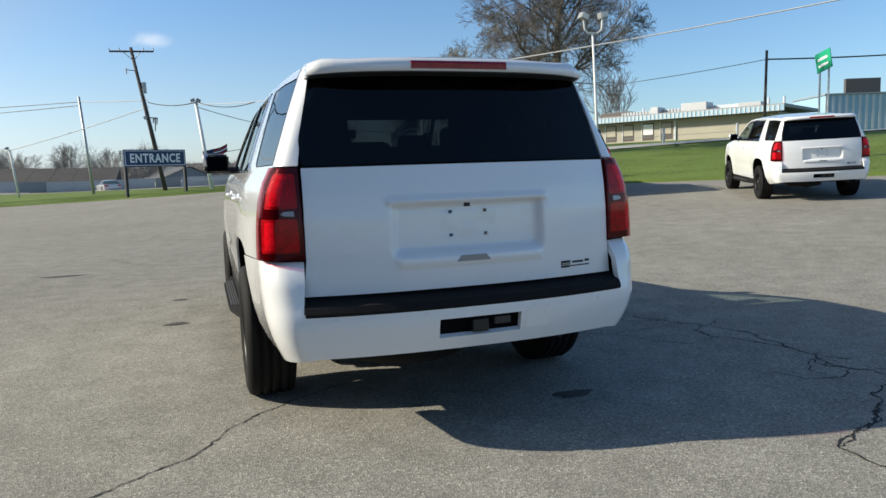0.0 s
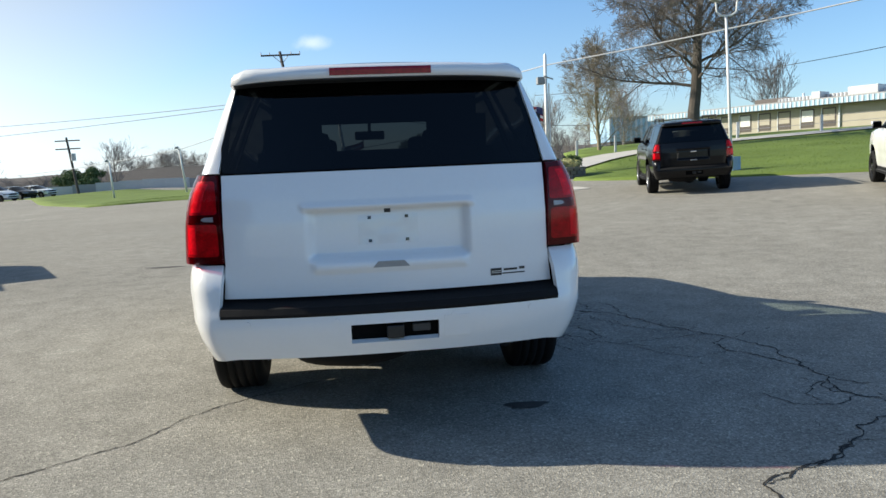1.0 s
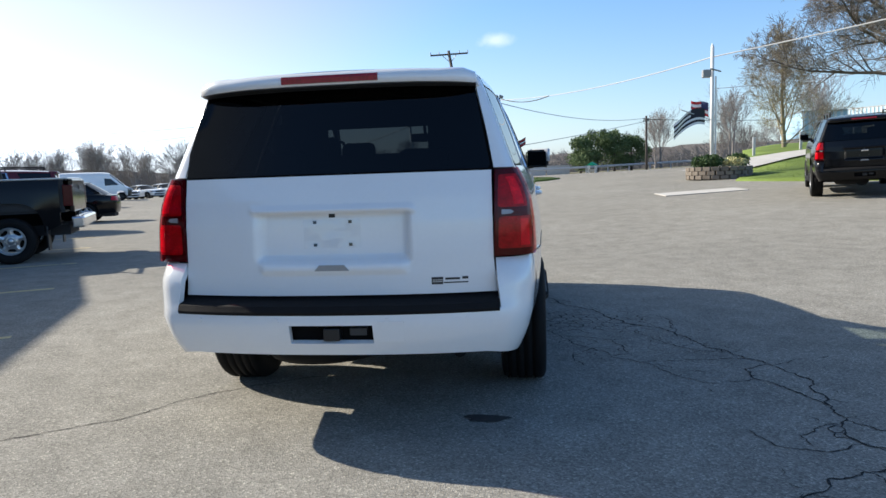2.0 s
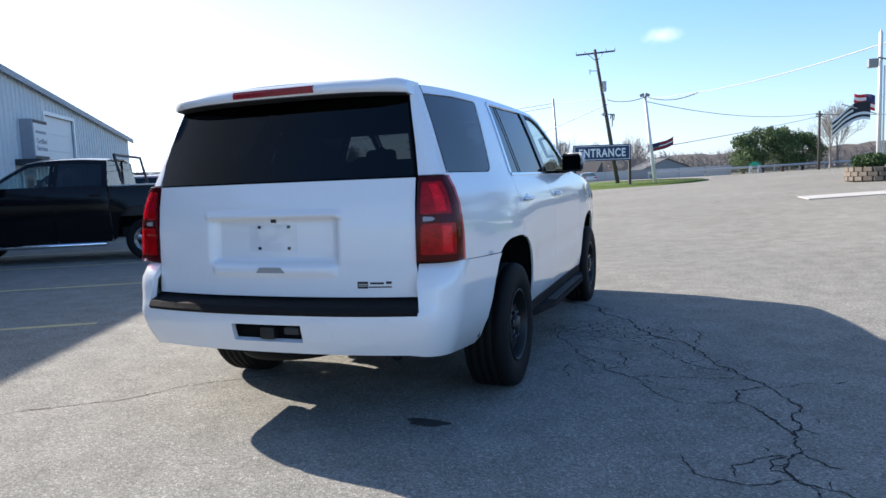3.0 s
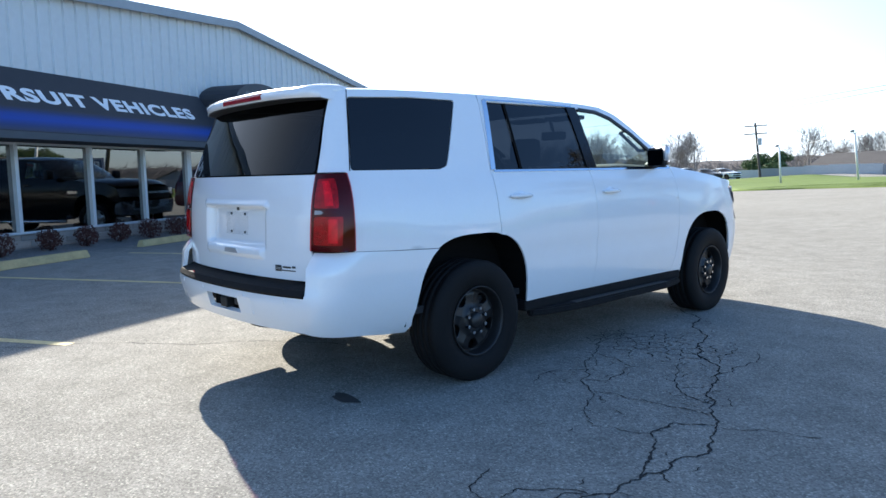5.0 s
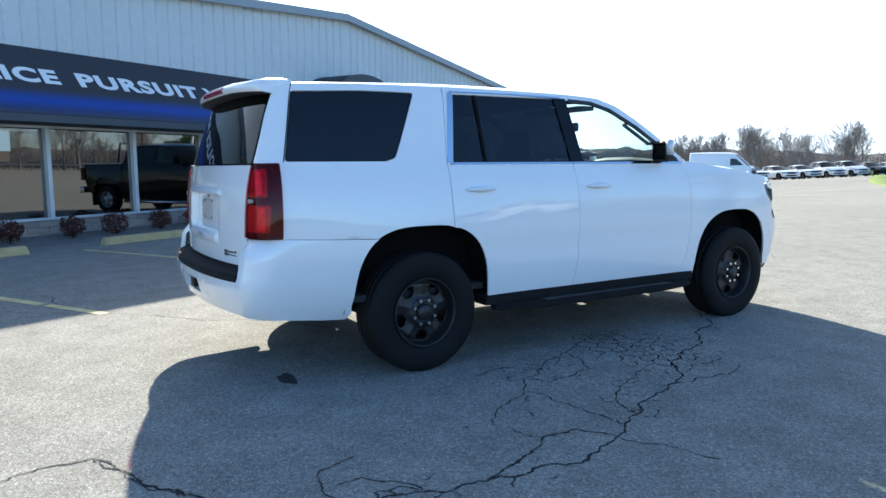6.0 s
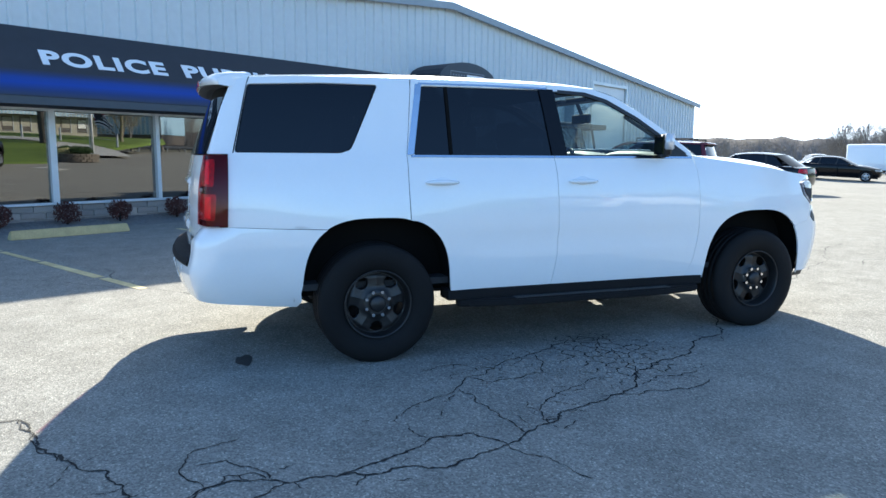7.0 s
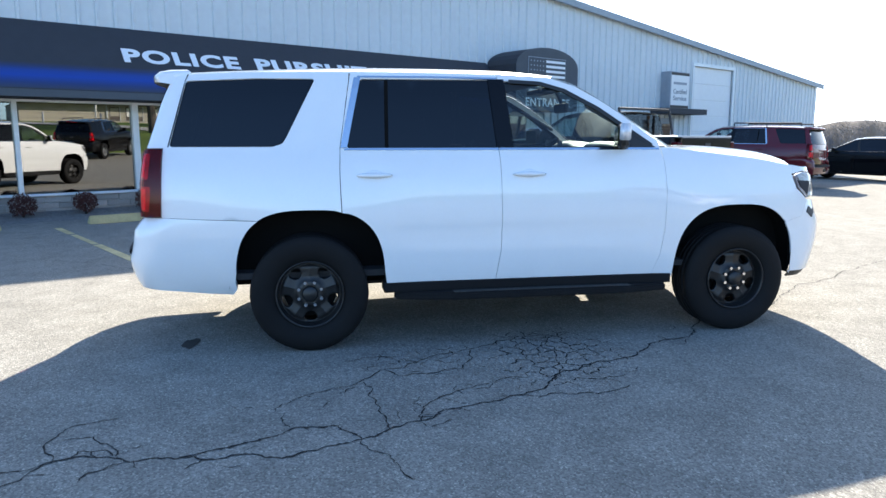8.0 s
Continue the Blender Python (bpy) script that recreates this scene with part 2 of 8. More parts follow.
class Shell:
    """The skin of a vehicle: half-width by length and height, a rear and a front face, and rounded corners between them.
    A place on it is (q, z): q runs from the middle of the end face, round the corner and along the side."""

    Q1, Q2 = 0.7, 1.05

    def __init__(self, width, end, bow, corner, sign=-1, dent=None):
        self.width, self.end, self.bow, self.corner, self.sign, self.dent = width, end, bow, corner, sign, dent

    def _face(self, x, z):
        return lerp_table(self.end, z) - self.sign * self.bow * (abs(x) / 0.8) ** 2.4

    def _edge(self, z):
        rx, ry = self.corner
        y = lerp_table(self.end, z)
        w = self.width(y - self.sign * (ry + self.bow), z)
        xc = w - rx
        return w, xc, self._face(xc, z)

    def at(self, q, z):
        rx, ry = self.corner
        s, a = (1 if q >= 0 else -1), abs(q)
        w, xc, y0 = self._edge(z)
        if a <= self.Q1:
            x = a / self.Q1 * xc
            y = self._face(x, z)
        elif a <= self.Q2:
            t = (a - self.Q1) / (self.Q2 - self.Q1) * math.pi / 2
            x, y = xc + rx * math.sin(t), y0 - self.sign * ry * (1 - math.cos(t))
        else:
            y = y0 - self.sign * (ry + a - self.Q2)
            x = self.width(y, z)
        if self.dent:
            y += self.dent(x, z)
        return Vector((s * x, y, z))

    def side(self, y, z, s=1):
        rx, ry = self.corner
        w, xc, y0 = self._edge(z)
        d = -self.sign * (y - y0)
        if d >= ry:
            q = self.Q2 + d - ry
        else:
            q = self.Q1 + (self.Q2 - self.Q1) * math.acos(max(-1, min(1, 1 - max(0, d) / ry))) / (math.pi / 2)
        return (s * q, z)

    def face(self, x, z):
        rx, ry = self.corner
        w, xc, y0 = self._edge(z)
        a = abs(x)
        q = a / xc * self.Q1 if a <= xc else self.Q1 + (self.Q2 - self.Q1) * math.asin(min(1, (a - xc) / rx)) / (math.pi / 2)
        return (math.copysign(q, x), z)

    def sides(self, pts, s=1):
        out = [self.side(*p, s) for p in pts[:1]]
        for (y0, z0), (y1, z1) in zip(pts, pts[1:]):
            n = max(1, int(math.hypot(y1 - y0, z1 - z0) / 0.06))
            out += [self.side(y0 + (y1 - y0) * k / n, z0 + (z1 - z0) * k / n, s) for k in range(1, n + 1)]
        return out

    def faces(self, pts):
        out = [self.face(*p) for p in pts[:1]]
        for (x0, z0), (x1, z1) in zip(pts, pts[1:]):
            n = max(1, int(abs(z1 - z0) / 0.06))
            out += [self.face(x0 + (x1 - x0) * k / n, z0 + (z1 - z0) * k / n) for k in range(1, n + 1)]
        return out

    def normal(self, q, z):
        e = 0.004
        n = (self.at(q + e, z) - self.at(q - e, z)).cross(self.at(q, z + e) - self.at(q, z - e))
        return n.normalized() * (1 if self.sign < 0 else -1)

    def panel(self, bm, poly, step=0.07, lift=0.0, thick=0.012, holes=(), gap=0.0, skirt=True):
        """A piece of the skin inside an outline, with its edges turned in."""
        rings = [inset(poly, gap)] + [list(h) for h in holes]
        pts, edges, dense = [], [], []
        for ring in rings:
            start, loop = len(pts), []
            for i in range(len(ring)):
                a, b = Vector(ring[i]), Vector(ring[(i + 1) % len(ring)])
                n = max(1, int((b - a).length / step))
                loop += [tuple(a.lerp(b, k / n)) for k in range(n)]
            pts += loop
            dense.append(loop)
            edges += [(start + i, start + (i + 1) % len(loop)) for i in range(len(loop))]
        lo = [min(p[k] for p in rings[0]) for k in (0, 1)]
        hi = [max(p[k] for p in rings[0]) for k in (0, 1)]
        for i in range(int((hi[0] - lo[0]) / step) + 1):
            for j in range(int((hi[1] - lo[1]) / step) + 1):
                p = (lo[0] + (i + 0.5) * step, lo[1] + (j + 0.5) * step)
                if in_poly(p, dense[0]) and not any(in_poly(p, h) for h in dense[1:]) and min((p[0] - x) ** 2 + (p[1] - y) ** 2 for x, y in pts[: sum(len(d) for d in dense)]) > (0.45 * step) ** 2:
                    pts.append(p)
        co, _, tris, *_ = delaunay_2d_cdt([Vector(p) for p in pts], edges, [], 0, 1e-5)
        vs, ns = [], []
        for c in co:
            n = self.normal(c.x, c.y)
            vs.append(bm.verts.new(self.at(c.x, c.y) + n * lift))
            ns.append(n)
        made = []
        for t in tris:
            m = sum((co[i] for i in t), Vector((0, 0))) / 3
            if in_poly(m, dense[0]) and not any(in_poly(m, h) for h in dense[1:]):
                f = bm.faces.new([vs[i] for i in t])
                f.normal_update()
                if f.normal.dot(ns[t[0]]) < 0:
                    f.normal_flip()
                f.smooth = True
                made.append(f)
        if skirt:
            inner = {}
            index = {v: k for k, v in enumerate(vs)}
            rim = [e for e in {e for f in made for e in f.edges} if len(e.link_faces) == 1]
            for e in rim:
                e.smooth = False
                f = e.link_faces[0]
                a, b = e.verts
                for l in f.loops:
                    if l.edge == e:
                        a, b = l.vert, l.link_loop_next.vert
                for v in (a, b):
                    if v not in inner:
                        inner[v] = bm.verts.new(v.co - ns[index[v]] * thick)
                bm.faces.new((b, a, inner[a], inner[b]))
        bmesh.ops.delete(bm, geom=[v for v in vs if not v.link_faces], context="VERTS")
        return bm


def loft(rows, n=10, power=2.6, thick=0.0):
    """A skin across the vehicle: rows of (x, y, z) at the edge and (y, z) on the middle line; mirrored about the middle."""
    bm = bmesh.new()
    grid = []
    for (xe, ye, ze), (yc, zc) in rows:
        half = []
        for k in range(n + 1):
            s = (k / n) ** 1.6
            half.append((xe * (1 - s), ye + (yc - ye) * (1 - (1 - s) ** 2), ze + (zc - ze) * (1 - (1 - s) ** power)))
        grid.append([bm.verts.new(p) for p in half] + [bm.verts.new((-x, y, z)) for x, y, z in half[-2::-1]])
    for a, b in zip(grid, grid[1:]):
        for i in range(len(a) - 1):
            f = bm.faces.new((a[i], b[i], b[i + 1], a[i + 1]))
            f.smooth = True
    bmesh.ops.recalc_face_normals(bm, faces=bm.faces)
    if sum(f.normal.z for f in bm.faces) < 0:
        bmesh.ops.reverse_faces(bm, faces=bm.faces)
    if thick:
        rim = [e for e in bm.edges if e.is_boundary]
        for e in rim:
            e.smooth = False
        r = bmesh.ops.extrude_edge_only(bm, edges=rim)
        bmesh.ops.translate(bm, verts=[v for v in r["geom"] if isinstance(v, bmesh.types.BMVert)], vec=(0, 0, -thick))
    return bm


def between(rows, n=4):
    """More rows between the given ones, along a smooth curve."""
    flat = [(*e, *c) for e, c in rows]
    out = []
    for i in range(len(flat) - 1):
        p0, p1, p2, p3 = flat[max(0, i - 1)], flat[i], flat[i + 1], flat[min(len(flat) - 1, i + 2)]
        for k in range(n):
            t = k / n
            out.append([0.5 * (2 * b + (c - a) * t + (2 * a - 5 * b + 4 * c - d) * t * t + (3 * b - a - 3 * c + d) * t**3) for a, b, c, d in zip(p0, p1, p2, p3)])
    out.append(flat[-1])
    return [(tuple(v[:3]), tuple(v[3:])) for v in out]


def lathe(bm, profile, n=32, axis="x", flip=False):
    """A round body from (radius, along) rows, turned about the x axis."""
    rings = []
    for r, a in profile:
        rings.append([bm.verts.new((a, r * math.cos(2 * math.pi * k / n), r * math.sin(2 * math.pi * k / n))) for k in range(n)])
    for a, b in zip(rings, rings[1:]):
        for k in range(n):
            f = bm.faces.new((a[k], a[(k + 1) % n], b[(k + 1) % n], b[k]))
            f.smooth = True
    bmesh.ops.recalc_face_normals(bm, faces=bm.faces)
    return bm


def arch(cy, half, z0, top, y0=None, n=32, power=0.72):
    """The outline of a wheel arch, from its front foot over the top to its rear foot."""
    out = []
    for k in range(n + 1):
        a = math.pi * k / n
        c, s = math.cos(a), math.sin(a)
        out.append((cy + half * math.copysign(abs(c) ** power, c), z0 + (top - z0) * max(0.0, s) ** power))
    return out


def wheel(thing, x, y, r, width, rim, mat_rim, s, spokes=5, lugs=6, mat_lug=None):
    """A tyre with tread grooves on a spoked wheel; s tells the outer side."""
    half = width / 2
    tyre = bmesh.new()
    prof = [(rim * 0.985, half * 0.72), (rim * 1.03, half * 0.86), (rim + (r - rim) * 0.45, half * 1.0), (rim + (r - rim) * 0.72, half * 0.98), (r * 0.965, half * 0.90), (r * 0.992, half * 0.78)]
    for k in range(5):
        a = half * (0.72 - k * 0.36)
        prof += [(r, a), (r, a - half * 0.24), (r - 0.012, a - half * 0.25), (r - 0.012, a - half * 0.345)] if k < 4 else [(r, a)]
    prof += [(rr, -aa) for rr, aa in prof[5::-1]]
    lathe(tyre, prof, 40)
    ob = part("wheel", tyre, M_TYRE, thing, "black rubber tyre on its wheel")
    ob.location = (x, y, r)
    ob.rotation_euler = (0, 0, 0 if s > 0 else math.pi)
    face = half * 0.55
    b = bmesh.new()
    lathe(b, [(rim * 1.0, half * 0.84), (rim * 1.015, half * 0.90), (rim * 0.985, half * 0.92), (rim * 0.96, half * 0.86), (rim * 0.945, half * 0.60), (rim * 0.90, half * 0.40), (rim * 0.88, -half * 0.7), (rim * 1.0, -half * 0.8)], 40)
    lathe(b, [(rim * 0.40, face + 0.006), (rim * 0.36, face + 0.013), (rim * 0.28, face + 0.014), (0.001, face + 0.014)], 24)
    # the dished face: broad spokes between rounded openings
    half_open = {0.40: 0.0, 0.50: 0.0, 0.555: 0.0, 0.575: 0.13, 0.62: 0.20, 0.72: 0.255, 0.80: 0.25, 0.845: 0.17, 0.862: 0.0, 0.90: 0.0, 0.945: 0.0}
    sector = math.pi / spokes
    open_f = 1.0 if lugs > 5 else 1.55

    def dish(f, away):
        """How far out the face stands: a raised ring at the hub, crowned spokes, a low outer ring."""
        base = lerp_table([(0.40, 0.006), (0.50, -0.010), (0.62, -0.014), (0.80, -0.012), (0.90, -0.020), (0.945, -0.006)], f)
        return face + base + 0.013 * smoothstep(0.42, 0.6, f) * smoothstep(0.93, 0.8, f) * (away / sector) ** 2

    for k in range(spokes):
        mid = 2 * math.pi * (k + 0.25) / spokes
        for sgn in (-1, 1):
            prev = None
            for f, ho in half_open.items():
                a0 = ho * open_f
                row = []
                for c in range(6):
                    away = a0 + (sector - a0) * c / 5
                    ang = mid + sector + sgn * away
                    row.append(b.verts.new((dish(f, away), rim * f * math.cos(ang), rim * f * math.sin(ang))))
                wall = b.verts.new((dish(f, a0) - 0.035, row[0].co.y, row[0].co.z))
                if prev:
                    for c in range(5):
                        q = (prev[0][c], prev[0][c + 1], row[c + 1], row[c])
                        b.faces.new(q if sgn < 0 else q[::-1]).smooth = True
                    if a0 or prev[2]:
                        q = (prev[0][0], row[0], wall, prev[1])
                        b.faces.new(q if sgn < 0 else q[::-1])
                prev = (row, wall, a0)
    part("rim", b, mat_rim, ob)
    # black disc added behind the spokes, so the openings look deep in shade
    c = bmesh.new()
    lathe(c, [(rim * 0.80, face - 0.095), (rim * 0.78, face - 0.085), (rim * 0.4, face - 0.085), (0.01, face - 0.08)], 24)
    part("dark_backing", c, M_TYRE, ob, "black backing disc that gives the wheel openings their shade")
    c = bmesh.new()
    lathe(c, [(rim * 0.25, face + 0.012), (rim * 0.24, face + 0.034), (rim * 0.19, face + 0.045), (0.001, face + 0.047)], 20)
    part("hub_cap", c, mat_rim, ob)
    for k in range(lugs):
        a = 2 * math.pi * (k + 0.5) / lugs
        rad = rim * 0.36
        part("lug_nut", rod(bmesh.new(), (face + 0.012, rad * math.cos(a), rad * math.sin(a)), (face + 0.034, rad * math.cos(a), rad * math.sin(a)), 0.0135, 0.011, 6), mat_lug or M_METAL, ob)
    return ob
# ---- ground ----


def asphalt():
    m = material("asphalt", (0.270, 0.261, 0.231), 0.95, vary=0.16, scale=0.28, fine=34, bump=0.0, spec=0.12)
    n, l = m.node_tree.nodes, m.node_tree.links
    b = n["Principled BSDF"]
    base = b.inputs["Base Color"].links[0].from_socket
    co = n.new("ShaderNodeTexCoord")
    speck, patch = n.new("ShaderNodeTexVoronoi"), n.new("ShaderNodeTexNoise")
    speck.inputs["Scale"].default_value = 120.0
    patch.inputs["Scale"].default_value, patch.inputs["Detail"].default_value = 3.5, 9.0
    for t in (speck, patch):
        l.new(co.outputs["Object"], t.inputs["Vector"])
    sep = n.new("ShaderNodeSeparateColor")
    l.new(speck.outputs["Color"], sep.inputs[0])
    r = n.new("ShaderNodeValToRGB")
    e = r.color_ramp.elements
    e[0].position, e[0].color = 0.0, (0.62, 0.62, 0.62, 1)
    e[1].position, e[1].color = 1.0, (1.7, 1.68, 1.62, 1)
    for pos, v in ((0.22, 0.78), (0.55, 0.98), (0.8, 1.1), (0.93, 1.25)):
        k = e.new(pos)
        k.color = (v, v, v, 1)
    l.new(sep.outputs[0], r.inputs[0])
    r2 = n.new("ShaderNodeMapRange")
    r2.inputs["From Min"].default_value, r2.inputs["From Max"].default_value = 0.3, 0.7
    r2.inputs["To Min"].default_value, r2.inputs["To Max"].default_value = 0.86, 1.12
    l.new(patch.outputs["Fac"], r2.inputs["Value"])
    out = base
    for extra in (r.outputs[0], r2.outputs[0]):
        mx = n.new("ShaderNodeMixRGB")
        mx.blend_type = "MULTIPLY"
        mx.inputs["Fac"].default_value = 1.0
        l.new(out, mx.inputs["Color1"])
        l.new(extra, mx.inputs["Color2"])
        out = mx.outputs[0]
    l.new(out, b.inputs["Base Color"])
    bp = n.new("ShaderNodeBump")
    bp.inputs["Strength"].default_value, bp.inputs["Distance"].default_value = 0.45, 0.006
    l.new(speck.outputs["Distance"], bp.inputs["Height"])
    l.new(bp.outputs[0], b.inputs["Normal"])
    return m


M_ASPHALT = asphalt()
M_CRACK = material("crack_filling", (0.016, 0.0155, 0.015), 0.95, vary=0.4, scale=5, fine=70)
M_STAIN = material("oil_stain", (0.05, 0.047, 0.043), 0.75, vary=0.3)
M_YELLOW = material("worn_yellow_paint", (0.56, 0.47, 0.24), 0.8, vary=0.35, scale=3, fine=40)
M_STOP = material("yellow_concrete", (0.46, 0.38, 0.19), 0.85, vary=0.25, bump=0.4)
M_CONCRETE = material("concrete", (0.46, 0.45, 0.42), 0.85, vary=0.15, scale=1.5, bump=0.3)


def spread(a, near, step, far):
    """Grid lines: close near the middle, wider and wider outside."""
    out, v, d = [], 0.0, step
    while v < near:
        out.append(v)
        v += step
    while v < far:
        out.append(v)
        d *= 1.22
        v += d
    out.append(far)
    return [a - v for v in reversed(out[1:])] + [a + v for v in out]


bm = bmesh.new()
xs, ys = spread(0, 26, 1.0, 900), spread(10, 40, 1.0, 1000)
grid = [[bm.verts.new((x, y, gz(x, y))) for y in ys] for x in xs]
for i in range(len(xs) - 1):
    for j in range(len(ys) - 1):
        bm.faces.new((grid[i][j], grid[i + 1][j], grid[i + 1][j + 1], grid[i][j + 1]))
tagged(link("ground", bm, M_ASPHALT, True), "worn light grey asphalt car park, cracked and patched", "ground", kind="structure")

rng = random.Random(5)


def crack(bm, pts, width, jag=0.16, up=0.003):
    """An uneven, jagged dark seam along a line on the ground."""
    line = [Vector(p) for p in pts]
    for _ in range(5):
        nxt = [line[0]]
        for a, b in zip(line, line[1:]):
            d = b - a
            if d.length > 0.03:
                f = rng.uniform(0.35, 0.65)
                nxt.append(a.lerp(b, f) + Vector((-d.y, d.x)) * rng.uniform(-1, 1) * jag)
            nxt.append(b)
        line = nxt
    vs = []
    slow = 1.0
    for i, p in enumerate(line):
        d = line[min(i + 1, len(line) - 1)] - line[max(0, i - 1)]
        n = Vector((-d.y, d.x)).normalized() if d.length > 1e-6 else Vector((1, 0))
        slow = 0.8 * slow + 0.2 * rng.uniform(0.3, 1.7)
        end = 0.2 if i in (0, len(line) - 1) else 1.0
        w = width * slow * rng.uniform(0.35, 1.5) * end / 2
        o = rng.uniform(-0.35, 0.35) * width
        z = gz(p.x, p.y) + up
        vs.append((bm.verts.new((*(p + n * (w + o)), z)), bm.verts.new((*(p - n * (w - o)), z))))
    for (a, b), (c, d) in zip(vs, vs[1:]):
        bm.faces.new((a, b, d, c))


bm = bmesh.new()
MAIN = [((0.62, 2.9), (0.84, 2.74), (1.21, 2.22), (1.53, 1.70), (1.80, 1.33), (2.05, 0.86), (2.19, 0.60), (2.32, 0.34), (2.42, 0.16), (2.51, -0.07), (2.46, -0.24), (2.48, -0.39), (2.45, -0.56), (2.44, -0.71), (2.38, -0.85), (2.38, -1.06), (2.46, -1.25), (2.31, -1.36), (2.10, -1.43), (1.86, -1.64), (1.62, -1.77), (1.35, -1.90), (1.41, -2.24)),
        ((2.39, 0.23), (2.31, 0.19), (2.22, 0.13), (2.21, -0.08), (2.31, -0.22), (2.38, -0.40), (2.45, -0.56))]
SIDE = [((0.87, 1.75), (0.96, 1.55), (0.98, 1.22), (1.13, 1.0), (1.34, 0.63), (1.44, 0.42), (1.59, 0.29), (1.67, 0.22), (1.89, -0.12)), ((0.92, 1.26), (0.92, 1.63), (1.18, 1.48), (1.40, 1.49), (1.59, 1.47), (1.80, 1.35)), ((1.70, 1.17), (1.77, 0.99), (1.90, 0.74), (2.02, 0.59), (2.18, 0.52), (2.19, 0.62)),
        ((1.44, 0.42), (1.57, 0.52), (1.51, 0.76), (1.52, 0.89)), ((1.59, 0.29), (1.85, 0.30), (2.10, 0.34), (2.30, 0.37)), ((2.01, -0.13), (2.21, -0.09)), ((2.39, 0.23), (2.51, 0.26), (2.60, 0.34), (2.81, 0.42)), ((1.93, 1.74), (2.01, 1.42), (1.98, 0.98)), ((2.38, -0.83), (2.30, -0.89), (2.30, -0.99), (2.37, -1.0)), ((2.16, -1.10), (2.15, -0.97), (2.24, -0.89), (2.38, -0.82)),
        ((2.44, -0.75), (2.52, -0.88), (2.60, -0.90)), ((2.38, -1.06), (2.20, -1.16), (2.0, -1.1), (1.93, -0.9)), ((2.38, -1.06), (2.60, -1.2), (2.72, -1.45)), ((1.35, -1.90), (1.55, -1.80), (1.93, -1.64)), ((1.34, 0.63), (1.20, 0.45), (1.25, 0.20)), ((1.13, 1.0), (1.30, 0.98), (1.51, 0.89))]
LONG = [((-3.4, -2.0), (-2.05, -1.5), (-1.80, -1.26), (-1.52, -1.02), (-1.32, -0.89), (-1.14, -0.59), (-0.85, -0.32), (-0.3, 0.0)), ((0.0, 4.08), (-0.43, 4.76), (-0.97, 5.64), (-1.31, 6.28), (-2.6, 8.1)), ((0.0, 4.08), (0.4, 3.6), (0.62, 2.9)), ((-1.0, 6.5), (-1.3, 6.9), (-1.2, 7.2)), ((1.41, -2.24), (1.2, -3.0), (0.9, -4.4)), ((-2.1, -1.7), (-3.4, -4.2))]
for c in MAIN:
    crack(bm, c, 0.0112)
for c in SIDE:
    crack(bm, c, 0.0066)
for c in LONG:
    crack(bm, c, 0.0072, 0.10)


def near(p, lines):
    """How far p lies from the nearest of some lines."""
    best = 9.0
    for c in lines:
        for a, b in zip(c, c[1:]):
            a, b = Vector(a), Vector(b)
            f = max(0.0, min(1.0, (p - a).dot(b - a) / (b - a).length_squared))
            best = min(best, (a.lerp(b, f) - p).length)
    return best


# a honeycomb of fine cracks: close-set beside the sill, looser along the long seams
CELL = 0.075
knots = {}


def knot(i, j):
    if (i, j) not in knots:
        knots[i, j] = Vector((0.35 + CELL * (i * 0.866 + rng.uniform(-0.33, 0.33)), -1.6 + CELL * (j * 1.5 + (0.25 if (i + j) % 2 else -0.25) + rng.uniform(-0.33, 0.33))))
    return knots[i, j]


for i in range(38):
    for j in range(40):
        p = knot(i, j)
        ends = [(i + 1, j)] + ([(i, j + 1)] if (i + j) % 2 else [])
        for e in ends:
            q = knot(*e)
            mid = (p + q) / 2
            t = math.hypot((mid.x - 1.32) / 0.56, (mid.y - 1.52) / 0.38)
            dense = 1.05 * math.exp(-(t ** 4)) + 0.30 * math.exp(-(((mid.x - 1.2) / 0.4) ** 2 + ((mid.y - 0.75) / 0.55) ** 2))
            side = near(mid, MAIN + SIDE[:3])
            dense += (0.42 if noise.noise((mid.x * 2.3, mid.y * 2.3, 4)) > 0.05 else 0.08) * math.exp(-((side / 0.11) ** 2))
            if rng.random() < dense:
                crack(bm, (tuple(p), tuple(q)), 0.0082 if t < 1 else 0.0050, 0.18)
tagged(link("pavement_cracks", bm, M_CRACK), "dark branching cracks in the asphalt", "cracks", kind="stuff")


def blob(name, x, y, rx, ry, mat, label, category):
    b = bmesh.new()
    ph = rng.uniform(0, 6)
    ring = [b.verts.new((x + rx * math.cos(a) * (1 + 0.22 * math.sin(3 * a + ph) + 0.1 * math.sin(7 * a)), y + ry * math.sin(a) * (1 + 0.2 * math.cos(2 * a + ph)), gz(x, y) + 0.004)) for a in (2 * math.pi * k / 28 for k in range(28))]
    b.faces.new(ring)
    return tagged(link(name, b, mat), label, category, kind="stuff")


blob("oil_stain", 0.68, -0.79, 0.11, 0.06, M_STAIN, "dark oil spot on the asphalt", "stain")
blob("oil_stain", -1.45, 2.28, 0.10, 0.05, M_STAIN, "dark oil spot on the asphalt", "stain")
blob("oil_stain", -1.46, 3.55, 0.07, 0.04, M_STAIN, "dark oil spot on the asphalt", "stain")
blob("oil_stain", -3.0, 6.3, 0.25, 0.08, M_STAIN, "dark oil spot on the asphalt", "stain")

